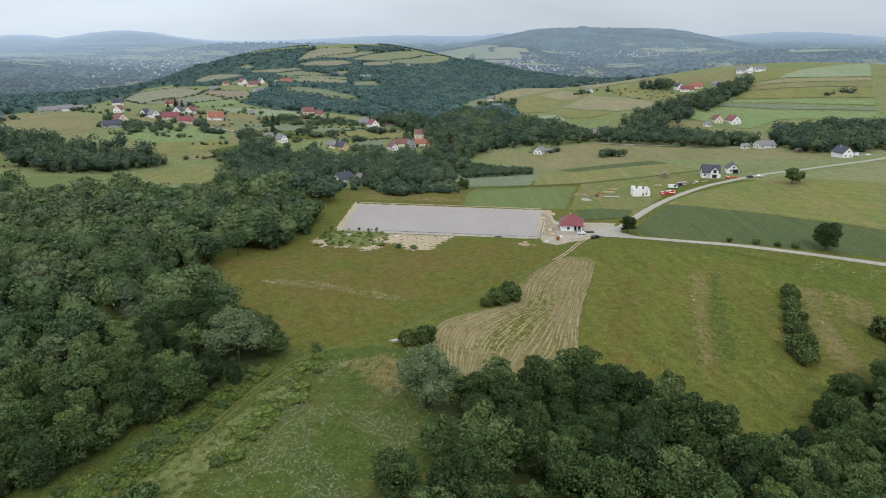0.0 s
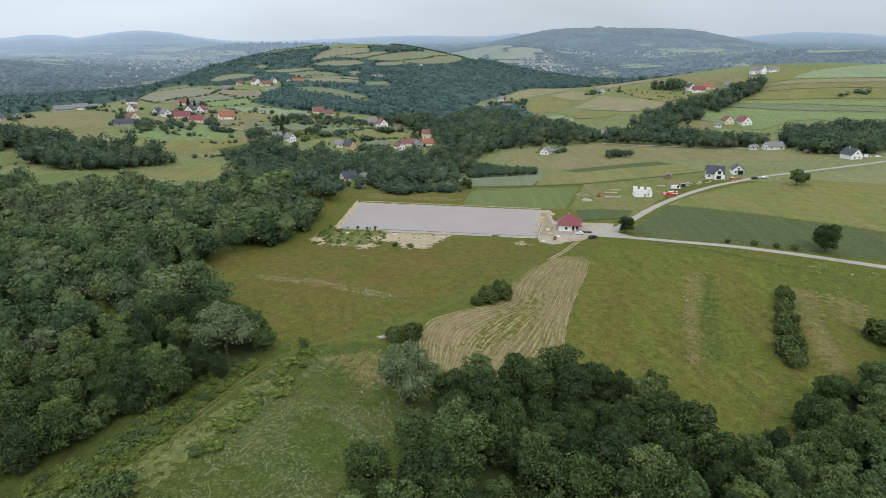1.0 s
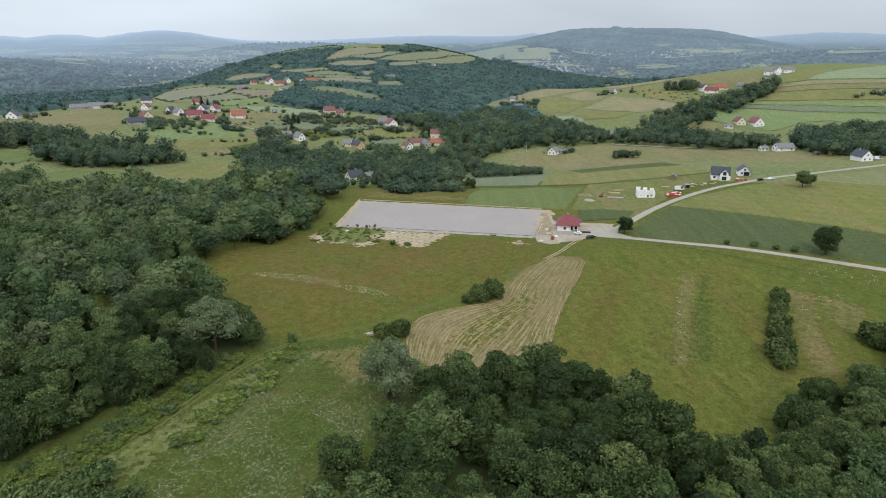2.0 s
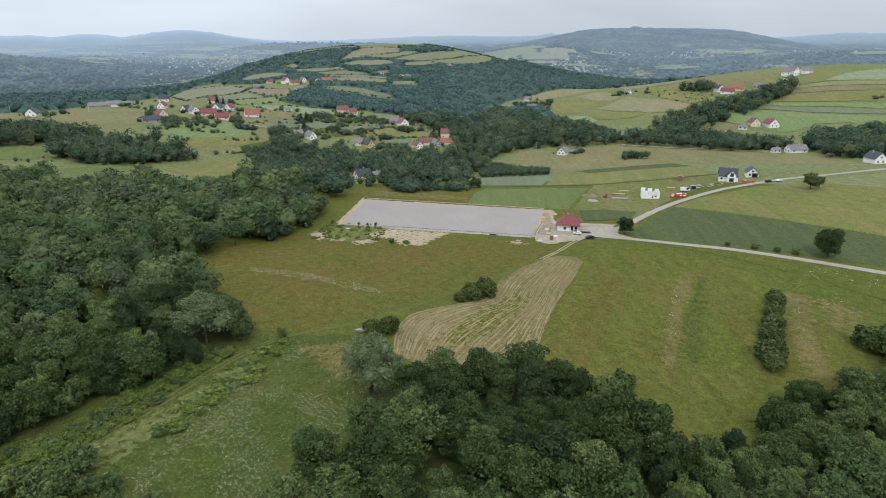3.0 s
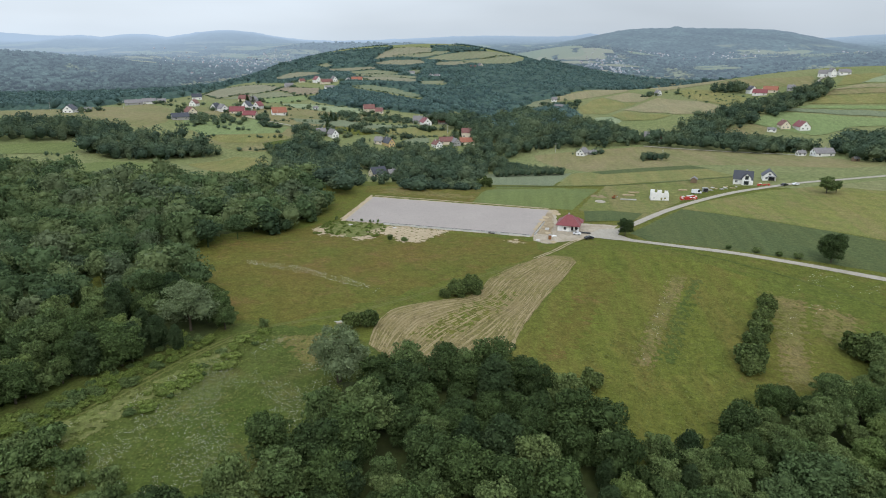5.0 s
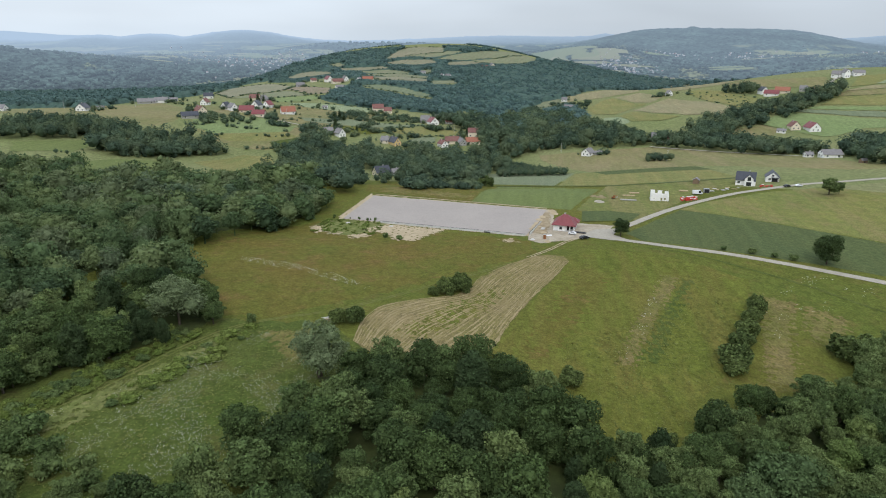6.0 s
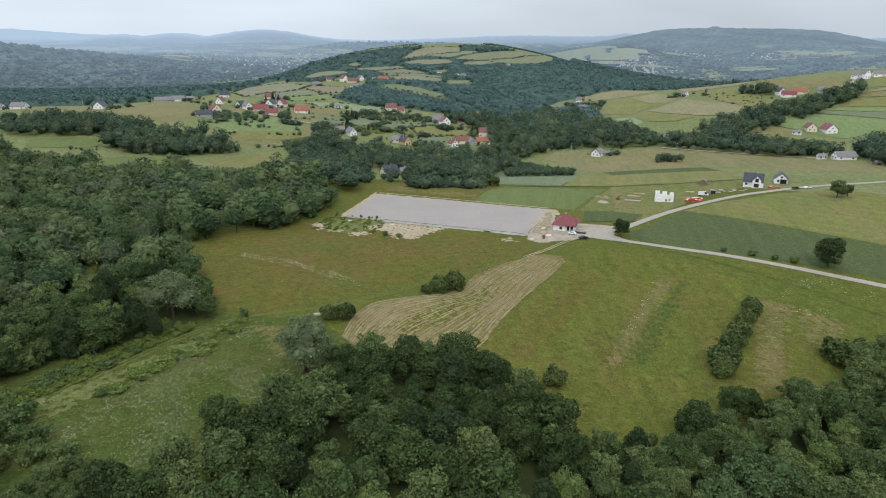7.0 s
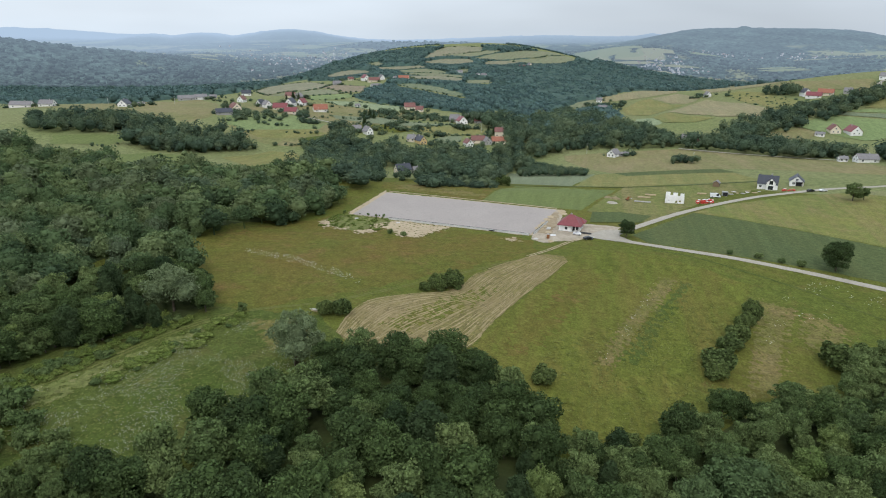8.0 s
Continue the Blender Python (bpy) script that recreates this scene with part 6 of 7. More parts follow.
cottage(-76, 464, 40, 12, 9, 3.2, 4.2, CREAM, SLATE, "cream house with a steep dark roof under the trees")
cottage(-66, 470, 40, 7, 6, 2.8, 2.5, GREYWALL, GREY_ROOF, "grey outbuilding with a low roof")
cottage(297, 458, 100, 11, 9, 3.6, 4.2, WHITE, SLATE, "white gabled house with a dark roof")
cottage(277, 533, 8, 15, 9, 3.0, 3.2, WHITE, GREY_ROOF, "white bungalow with a grey-green roof")
cottage(262, 536, 8, 6, 5, 2.6, 1.6, WHITE, GREY_ROOF, "small white outbuilding beside the bungalow")
cottage(90, 574, 60, 10, 8, 3.0, 3.6, WHITE, GREY_ROOF, "white house with a weathered grey roof")
cottage(99, 577, 10, 7, 5, 2.2, 1.2, GREYWALL, GREY_ROOF, "low grey shed beside the house")
cottage(-590, 605, 10, 26, 10, 3.4, 4.0, WHITE, GREY_ROOF, "long white house with a grey roof on the ridge")
cottage(-560, 612, 10, 17, 10, 3.4, 4.2, WHITE, GREY_ROOF, "white house with a slate-grey roof on the ridge")
cottage(390, 545, 20, 14, 10, 3.2, 4.4, GREYWALL, SLATE, "brown house with a dark roof at the wood")
cottage(-438, 594, 103, 12.3, 10.0, 3.4, 4.4, WHITE, SLATE, "white house with a dark roof on the ridge")
cottage(-440, 623, 33, 7.7, 5.0, 2.8, 1.0, WHITE, GREY_ROOF, "low white garage on the ridge")
cottage(-466, 744, 31, 21.0, 9.0, 3.0, 3.6, GREYWALL, GREY_ROOF, "old grey barn on the village ridge")
cottage(-455, 760, 28, 16.3, 10.0, 3.6, 3.6, WHITE, GREY_ROOF, "white house with a grey roof on the village ridge")
cottage(-454, 787, 30, 10.0, 7.0, 2.6, 2.2, GREYWALL, GREY_ROOF, "grey shed on the village ridge")
cottage(-431, 837, 30, 13.0, 9.0, 3.8, 4.0, WHITE, SLATE, "white house with a dark roof above the village")
cottage(-382, 742, 94, 11.0, 8.5, 3.6, 4.4, WHITE, DULL_RED, "white gabled house with a red roof")
cottage(-328, 637, 143, 12.0, 10.0, 3.6, 4.8, CREAM, DULL_RED, "cream house with a brown-red roof")
cottage(-314, 592, 41, 16.2, 10.0, 3.0, 3.4, GREYWALL, SLATE, "low house with a dark roof at the field")
cottage(-333, 703, 85, 11.0, 7.0, 4.0, 4.6, WHITE, SLATE, "white village house with a dark roof")
cottage(-321, 697, 140, 12.0, 9.0, 4.0, 4.6, WHITE, GREY_ROOF, "white gabled village house with a grey roof")
cottage(-300, 691, 17, 16.7, 10.0, 3.2, 4.6, CREAM, RED_TILE, "large village house with a red roof")
cottage(-272, 664, 4, 14.6, 9.0, 3.2, 4.0, CREAM, RED_TILE, "low village house with a red roof")
cottage(-310, 738, 89, 12.0, 10.0, 4.8, 5.2, WHITE, SLATE, "white village house with a steep dark gable")
cottage(-304, 758, 81, 11.0, 9.0, 4.0, 4.6, WHITE, RED_TILE, "white village house with a red gabled roof")
cottage(-357, 831, 4, 13.4, 9.0, 3.4, 4.4, CREAM, DULL_RED, "village house with a faded red roof")
cottage(-340, 823, 82, 10.4, 8.0, 3.6, 4.2, GREYWALL, GREY_ROOF, "grey-brown gabled village barn")
cottage(-259, 715, 34, 16.8, 10.0, 3.6, 5.2, WHITE, ORANGE, "white village house with an orange-red roof")
cottage(-242, 798, 1, 6.1, 5.0, 2.6, 1.6, WHITE, GREY_ROOF, "small white hut in the meadow")
cottage(-382, 1062, 32, 14.5, 9.0, 3.4, 4.0, GREYWALL, GREY_ROOF, "grey barn on the hill spur")
cottage(-393, 1155, 40, 10.0, 8.0, 3.2, 3.6, CREAM, DULL_RED, "small farm building on the hill spur")
cottage(-357, 1138, 132, 16.7, 11.0, 5.2, 5.8, WHITE, RED_TILE, "tall white house with a red roof on the hill spur")
cottage(-328, 1105, 39, 21.1, 11.0, 3.4, 4.6, CREAM, DULL_RED, "farmhouse with a faded red roof on the hill spur")
cottage(-326, 1143, 131, 12.0, 8.3, 4.4, 5.0, WHITE, GREY_ROOF, "white gabled house on the hill spur")
cottage(-295, 1022, 35, 16.6, 8.0, 2.8, 2.4, WHITE, GREY_ROOF, "low white barn on the hill spur")
cottage(-292, 1120, 81, 10.0, 7.0, 3.6, 4.0, WHITE, GREY_ROOF, "small white gabled house on the hillside")
cottage(-277, 1126, 7, 19.1, 10.0, 4.0, 4.4, CREAM, ORANGE, "farm building with an orange roof on the hillside")
cottage(-178, 829, 22, 14.8, 11.0, 4.4, 5.0, CREAM, DULL_RED, "pinkish house with a faded red roof at the wood")
cottage(-162, 822, 7, 10.0, 9.0, 3.4, 4.0, CREAM, DULL_RED, "pinkish barn with a dull red roof at the wood")
cottage(-212, 1305, 12, 15.7, 9.0, 3.4, 2.6, WHITE, GREY_ROOF, "long white building on the hillside")
cottage(-152, 1201, 122, 12.0, 8.4, 5.0, 4.6, WHITE, GREY_ROOF, "white gabled house on the hillside")
cottage(-142, 1209, 353, 10.0, 10.0, 5.0, 4.6, WHITE, GREY_ROOF, "white house with a grey roof on the hillside")
cottage(-92, 1412, 7, 12.9, 10.0, 3.6, 4.2, CREAM, DULL_RED, "faded red farm building in the woods")
cottage(-78, 1431, 118, 12.0, 8.9, 5.0, 5.4, CREAM, GREY_ROOF, "cream gabled house in the woods")
cottage(-91, 723, 3, 10.7, 9.0, 3.6, 5.0, GREYWALL, GREY_ROOF, "old grey barn with a steep roof")
cottage(-79, 707, 122, 12.0, 10.0, 3.6, 4.8, WHITE, RED_TILE, "white gabled house with a red roof")
cottage(-81, 773, 24, 14.2, 9.0, 3.2, 4.4, GREYWALL, GREY_ROOF, "grey barn behind the house")
cottage(-61, 721, 16, 11.2, 8.0, 2.8, 3.0, GREYWALL, DULL_RED, "low shed with a brown roof")
cottage(-173, 615, 30, 8.9, 8.0, 3.2, 3.2, GREYWALL, GREY_ROOF, "grey barn with a low roof")
cottage(-159, 610, 137, 11.0, 7.5, 3.6, 4.2, WHITE, GREY_ROOF, "white gabled house below the village")
cottage(-97, 594, 132, 13.0, 7.1, 3.4, 4.4, YELLOW, SLATE, "yellow house with a dark brown roof")
cottage(-108, 600, 356, 7.9, 9.0, 3.0, 3.4, CREAM, GREY_ROOF, "side wing with a grey roof")
cottage(-49, 597, 127, 10.0, 7.0, 3.2, 3.4, WHITE, DULL_RED, "small white house with a red roof")
cottage(-42, 611, 18, 13.5, 8.0, 3.0, 3.6, CREAM, DULL_RED, "barn with a faded red roof")
cottage(-32, 608, 119, 10.0, 7.0, 3.0, 3.4, GREYWALL, GREY_ROOF, "weathered grey outbuilding between the barns")
cottage(-21, 613, 12, 14.1, 8.0, 2.8, 3.6, CREAM, ORANGE, "barn with a bright orange roof")
cottage(-24, 641, 10, 11.2, 10.0, 5.4, 3.6, CREAM, DULL_RED, "two-storey cream house with a red roof")
cottage(76, 1019, 358, 8.4, 8.0, 3.2, 3.2, WHITE, GREY_ROOF, "pale farm building with a grey roof")
cottage(81, 946, 350, 13.0, 9.0, 3.4, 4.0, GREYWALL, GREY_ROOF, "grey farmhouse on the slope")
cottage(231, 1002, 108, 10.0, 7.2, 3.6, 4.0, WHITE, GREY_ROOF, "small white house on the slope")
cottage(165, 636, 46, 12.0, 10.0, 3.6, 4.6, WHITE, RED_TILE, "white house with a red roof at the wood")
cottage(161, 650, 355, 9.1, 8.0, 3.0, 4.0, WOODEN, GREY_ROOF, "weathered wooden barn with a grey roof")
cottage(331, 895, 101, 12.0, 8.8, 4.2, 4.6, WHITE, SLATE, "white house with a blue-grey roof")
cottage(334, 871, 338, 16.9, 9.0, 3.2, 4.0, WHITE, RED_TILE, "long white house with a red roof")
cottage(349, 878, 335, 17.1, 9.0, 3.2, 4.2, CREAM, ORANGE, "long barn with an orange roof")
cottage(381, 847, 338, 12.6, 8.0, 3.0, 3.4, CREAM, ORANGE, "farm building with an orange roof")
cottage(371, 870, 332, 8.6, 8.0, 3.0, 3.4, GREYWALL, GREY_ROOF, "grey shed among the trees")
cottage(426, 918, 326, 11.0, 9.0, 4.0, 4.0, WHITE, GREY_ROOF, "white farm building on the ridge")
cottage(433, 910, 96, 11.0, 7.0, 6.2, 4.4, WHITE, GREY_ROOF, "tall white farmhouse on the ridge")
cottage(449, 912, 357, 13.8, 9.0, 3.6, 3.4, WHITE, GREY_ROOF, "long white barn on the ridge")
cottage(309, 707, 92, 12.0, 9.5, 3.6, 4.8, CREAM, DULL_RED, "cream house with a dull red roof")
cottage(325, 702, 97, 15.1, 11.0, 3.6, 5.2, WHITE, RED_TILE, "large white house with a red roof")
cottage(292, 691, 334, 8.2, 6.0, 2.6, 1.4, WHITE, GREY_ROOF, "low white garage beside the houses")


GARDEN_SPOTS += [(-88, 430), (-82, 438), (-70, 428), (-64, 440), (-92, 445), (-60, 452)]
GARDEN_SPOTS = [p for p in GARDEN_SPOTS if not any(abs(p[0] - q[0]) < 10 and -30 < p[1] - q[1] < 9 for q in HOUSE_SPOTS)]
r = random.Random(71)
GARDEN_SPOTS += [(x + r.gauss(0, 7), y + r.gauss(0, 9), r.uniform(4, 9)) for x, y in ((64, 955), (66, 975), (60, 990), (98, 985), (106, 990), (112, 975), (222, 1000)) for _ in range(4)]
GARDEN_SPOTS += [(x, y, r.choice((2, 3, 4, 6, 9)) * r.uniform(0.8, 1.2)) for x, y in scatter([(-50, 419), (-37, 450), (-11, 431), (10, 413), (10, 374), (-17, 360), (-33, 362)], 5.5, r, 0.2)]
for x, y in HOUSE_SPOTS:
    if math.hypot(x, y) > 560 and x < 250:
        for _ in range(r.randint(3, 6)):
            a0, q = r.choice((r.uniform(-0.5, 0.6), r.uniform(2.6, 3.7), r.uniform(0.8, 2.3))), r.uniform(9, 19)
            GARDEN_SPOTS.append((x + math.cos(a0) * q, y + math.sin(a0) * q, r.uniform(2.5, 8)))
plant_stuff("garden_trees", GARDEN_SPOTS, 3, 10, FARS, LEAF_BAND, 38, "garden and orchard trees in loose groups round the houses")


# new bungalow with a red hipped roof
def bungalow():
    ob = empty("bungalow", 63.2, 293, gz(63.2, 293) + 0.15, -9, "unfinished white bungalow with a red hipped roof and porch", "house")
    part("wall", boxes((-5, 0.8, -5.2, 5.2, -0.8, 2.9), (0.8, 5, -2.6, 5.2, -0.8, 2.9)), WHITE, ob)
    part("plinth", boxes((-5.1, 5.1, -5.3, 5.3, -0.9, 0.12)), CONCRETE, ob)
    part("roof", hip_roof(10, 10.6, 2.9, 4.3, 2.2, 0.8), RED_TILE, ob, "red sheet-metal tile roof")
    wing = part("wing_roof", hip_roof(5.4, 4.6, 0, 2.2, 1.4, 0.5), RED_TILE, ob)
    wing.matrix_basis = pose(3.4, 3.6, 3.0)
    part("chimney", boxes((-0.9, -0.2, 1.4, 2.0, 5.2, 7.3), (-1.0, -0.1, 1.3, 2.1, 7.3, 7.45)), GREYWALL, ob)
    for cx, cy in ((1.2, -5.0), (3.0, -5.0), (4.8, -5.0), (4.8, -3.4)):
        part("column", boxes((cx - 0.2, cx + 0.2, cy - 0.2, cy + 0.2, 0.12, 2.85), (cx - 0.26, cx + 0.26, cy - 0.26, cy + 0.26, 2.6, 2.88)), WHITE, ob)
    window(ob, -1.4, -5.2, 0.9, 1.1, 1.2, 0, FRAME_D)
    part("garage_door", boxes((-4.4, -2.6, -5.27, -5.18, 0.15, 2.3)), FRAME_W, ob, "white panel door")
    part("door", boxes((1.4, 2.4, -2.68, -2.58, 0.15, 2.25)), DARK, ob)
    window(ob, 3.7, -2.6, 0.6, 1.5, 1.7, 0, FRAME_D)
    for wy in (-0.8, 1.6, 4.0):
        window(ob, 5.0, wy, 0.8, 1.1, 1.5, 1, FRAME_D)
    window(ob, -5.0, 0, 0.9, 1.4, 1.3, 3, FRAME_D)


bungalow()


# dark-roofed house with a dormer gable, and its garage
def dark_house():
    ob = house(177, 404, -16, 10.8, 8.6, 3.5, 4.2, WHITE, SLATE, "white house with a dark roof and a front gable")
    w1 = part("front_gable", gable_walls(5.0, 5.0, 4.4, 2.6), WHITE, ob)
    w1.matrix_basis = pose(2.0, -4.1, 0, 0, 0, 90)
    r1 = part("front_gable_roof", gable_roof(5.4, 5.2, 4.4, 2.7, 0.5), SLATE, ob)
    r1.matrix_basis = pose(2.0, -3.7, 0, 0, 0, 90)
    window(ob, 2.0, -6.62, 3.6, 1.8, 2.2, 0, FRAME_D)
    window(ob, 2.0, -6.62, 0.4, 2.6, 2.2, 0, FRAME_D)
    part("porch_wall", boxes((4.4, 5.8, -5.9, -4.3, -0.5, 2.8)), WHITE, ob)
    barn = house(195.5, 413, 76, 9, 7.5, 2.9, 3.2, WHITE, SLATE, "white garage house with a dark gabled roof and open porch", chimney=False)
    # dark panel on the wall stands in for shade inside the porch
    part("porch_shade_panel", boxes((-4.62, -4.48, -2.9, 0.4, 0.1, 2.4)), DARK, barn)
    part("porch_post", boxes((-5.6, -5.4, -3.2, -3.0, -0.5, 2.7)), WOODEN, barn)
    part("porch_roof", boxes((-5.8, -4.4, -3.4, 0.8, 2.7, 2.85)), SLATE, barn)


dark_house()


def shell():
    """The roofless shell of a house in white blocks, its wall tops stepped."""
    ob = empty("house_shell", 119, 364, None, -6, "roofless house shell of white building blocks", "house")
    t = 0.3
    segs = [(-5, -3.7, -4, 4.9), (-3.7, -2.6, -4, 0.9), (-2.6, -1.5, -4, 4.2), (-1.5, -0.6, -4, 2.6), (-0.6, 0.3, -4, 4.6), (0.3, 1.5, -4, 0.3), (1.5, 2.3, -4, 4.4), (2.3, 3.4, -4, 1.0), (3.4, 4.4, -4, 4.7), (4.4, 5.0, -4, 3.4)]
    for x0, x1, y, h in segs:
        part("block_wall", boxes((x0, x1, y, y + t, -0.4, h)), BLOCK, ob)
    for x0, x1, h in ((-5, -2.5, 4.8), (-2.5, -1.0, 3.0), (-1.0, 1.5, 4.6), (1.5, 3.0, 2.8), (3.0, 5.0, 4.4)):
        part("block_wall", boxes((x0, x1, 3.7, 4.0, -0.4, h)), BLOCK, ob)
    for x, prof in ((-5, ((-3.7, -1.5, 4.4), (-1.5, 0.2, 2.2), (0.2, 2.2, 4.2), (2.2, 3.7, 4.6))), (4.7, ((-3.7, -2.0, 3.0), (-2.0, 0.5, 4.0), (0.5, 2.0, 2.2), (2.0, 3.7, 4.2))), (0.2, ((-3.7, -1.0, 2.8), (0.5, 3.7, 3.6)))):
        for y0, y1, h in prof:
            part("block_wall", boxes((x, x + t, y0, y1, -0.4, h)), BLOCK, ob)
    part("floor_slab", boxes((-5.2, 5.2, -4.2, 4.2, -0.5, 0.05)), CONCRETE, ob)


shell()


# ---- vehicles ----
def car(x, y, rot, paint, label, length=4.4, tall=1.45, van=False, pickup=False):
    ob = empty("van" if van else "car", x, y, None, rot, label, "van" if van else "car")
    ob.location.z += 0.16
    L, W = length / 2, 0.88
    prof = [(-L, 0.35), (-L, 0.85), (-L + 0.25, 0.95), (-L * 0.55, tall - 0.05), (L * 0.12, tall), (L * 0.48, 0.98), (L * 0.95, 0.82), (L, 0.6), (L, 0.35)]
    if van:
        prof = [(-L, 0.35), (-L, tall - 0.1), (-L + 0.1, tall), (L * 0.5, tall), (L * 0.75, tall * 0.6), (L * 0.96, tall * 0.5), (L, 0.7), (L, 0.35)]
    bm = bmesh.new()
    ring = [[bm.verts.new((px, s * (W if pz < 1.0 else W - 0.14), pz)) for px, pz in prof] for s in (-1, 1)]
    bm.faces.new(ring[0])
    bm.faces.new(ring[1][::-1])
    for i in range(len(prof)):
        j = (i + 1) % len(prof)
        bm.faces.new((ring[0][i], ring[1][i], ring[1][j], ring[0][j]))
    bmesh.ops.recalc_face_normals(bm, faces=bm.faces[:])
    bmesh.ops.bevel(bm, geom=bm.edges[:], offset=0.05, segments=2, affect="EDGES")
    part("body", bm, paint, ob)
    side = (-L * 0.5, L * 0.3) if not van else (L * 0.15, L * 0.62)
    for s in (-1, 1):
        part("side_window", boxes((side[0], side[1], s * (W - 0.10) - 0.06, s * (W - 0.10) + 0.06, 0.98, tall - 0.14)), GLASS, ob)
        part("headlight", boxes((L - 0.16, L + 0.015, s * 0.62 - 0.16, s * 0.62 + 0.16, 0.58, 0.74)), FRAME_W, ob)
    ws = part("windscreen", boxes((-0.03, 0.03, -W + 0.2, W - 0.2, 0, 0.66)), GLASS, ob)
    ws.matrix_basis = pose(L * 0.485 if not van else L * 0.75, 0, 1.0 if not van else tall * 0.62, 0, -52 if not van else -38, 0)
    for wx in (-L * 0.6, L * 0.62):
        for s in (-1, 1):
            bm = bmesh.new()
            bmesh.ops.create_cone(bm, cap_ends=True, segments=14, radius1=0.33, radius2=0.33, depth=0.22, matrix=Matrix.Translation((wx, s * (W - 0.06), 0.33)) @ Matrix.Rotation(radians(90), 4, "X"))
            wh = part("wheel", bm, RUBBER, ob)
            bm = bmesh.new()
            bmesh.ops.create_cone(bm, cap_ends=True, segments=10, radius1=0.19, radius2=0.19, depth=0.26, matrix=Matrix.Translation((wx, s * (W - 0.06), 0.33)) @ Matrix.Rotation(radians(90), 4, "X"))
            part("rim", bm, STEEL, wh)
    return ob


car(71.8, 277.5, 28, CARBLACK, "black car parked at the start of the track", 4.7)
car(66.5, 283.3, 170, CARWHITE, "small white car beside the bungalow", 3.8)
car(143, 377, 5, CARWHITE, "white delivery van on the building plot", 5.8, 2.5, True)
car(204, 391.5, 20, CARWHITE, "white car beside the road")
car(197.5, 391.5, 20, CARBLACK, "dark car beside the road")
car(309, 459, 10, CARWHITE, "white van beside the gabled house", 5.8, 2.4, True)
car(317, 458, 10, CARWHITE, "white car beside the gabled house")
car(-140, 562, 25, CARWHITE, "white lorry under the trees", 9.0, 3.2, True)


# ---- building plot ----
def pallet_stack(x, y, rot, tall, covered):
    ob = empty("block_pallet", x, y, None, rot, "pallet of building blocks in red wrap, some with white covers", "pallet", "pallets on the building plot")
    part("pallet", boxes(*[(-0.6, 0.6, -0.5 + k * 0.25, -0.38 + k * 0.25, 0.2, 0.32) for k in range(5)], (-0.6, -0.5, -0.5, 0.6, 0.1, 0.2), (0.5, 0.6, -0.5, 0.6, 0.1, 0.2)), LUMBER, ob)
    part("wrap", boxes((-0.58, 0.58, -0.55, 0.55, 0.32, tall), bevel=0.04), REDWRAP, ob)
    if covered:
        part("cover", boxes((-0.62, 0.62, -0.6, 0.6, tall, tall + 0.3), bevel=0.05), WHITEWRAP, ob)


rng = random.Random(12)
for i in range(18):
    u, w = i % 6, i // 6
    pallet_stack(131.0 + u * 1.75 + rng.uniform(-0.5, 0.5), 359.5 + w * 2.2 + u * 0.5 + rng.uniform(-0.5, 0.5), rng.uniform(0, 40), rng.choice((0.9, 1.3, 1.3, 1.9)), rng.random() < 0.5)
for i in range(5):
    pallet_stack(183 + i * 1.5, 393 + (i % 2) * 1.4, rng.uniform(0, 30), rng.choice((0.8, 1.2)), i == 1)


def stack(x, y, rot, n, length, label, material=None):
    ob = empty("lumber_stack", x, y, None, rot, label, "lumber")
    r = random.Random(int(x * 7 + y))
    for k in range(n):
        row, col = divmod(k, 5)
        o = r.uniform(-0.3, 0.3)
        part("plank", boxes((-length / 2 + o, length / 2 + o, -0.9 + col * 0.36, -0.58 + col * 0.36, 0.18 + row * 0.2, 0.34 + row * 0.2)), material or LUMBER, ob)


stack(107, 381, 8, 15, 6, "stack of pale sawn boards on the grass")
stack(103, 374, 4, 10, 7, "low stack of boards on the grass")
stack(137, 386, 4, 15, 5, "stack of roof battens")
stack(101, 361, -2, 10, 9, "long stack of grey formwork boards", GREYWALL)
for k, (x, y) in enumerate(((153, 385), (157, 388), (160, 386.5), (163, 390), (167, 389), (170, 392.5), (156, 392), (164, 394))):
    stack(x, y, (10, 70, 25, 95, 5, 40, 120, 15)[k], (6, 4, 10, 5, 7, 4, 5, 3)[k], (2.6, 1.6, 2.2, 3.0)[k % 4], "loose stack of boards and offcuts beside the road", (CONCRETE, LUMBER, GREYWALL)[k % 3])


def heap(x, y, r, h, material, label, seed):
    g = np.random.default_rng(seed)
    v = [(x, y, gz(x, y) + h)]
    f = []
    for k in range(1, 6):
        for j in range(18):
            a0 = j / 18 * 2 * math.pi
            q = r * k / 5 * g.uniform(0.85, 1.15)
            px, py = x + q * math.cos(a0), y + q * math.sin(a0)
            v.append((px, py, gz(px, py) + h * max(0, (1 - k / 5)) ** 1.1 * g.uniform(0.85, 1.15) + (0.2 if k < 5 else 0.0)))
    for j in range(18):
        f.append((0, 1 + j, 1 + (j + 1) % 18, 1 + (j + 1) % 18))
        for k in range(4):
            a0, b0 = 1 + k * 18, 1 + (k + 1) * 18
            f.append((a0 + j, b0 + j, b0 + (j + 1) % 18, a0 + (j + 1) % 18))
    bm = bmesh.new()
    vs = [bm.verts.new(p) for p in v]
    for t in f:
        bm.faces.new([vs[i] for i in dict.fromkeys(t)])
    bmesh.ops.recalc_face_normals(bm, faces=bm.faces[:])
    ob = part("soil_mound", bm, material, None)
    tagged(ob, label, "mound")


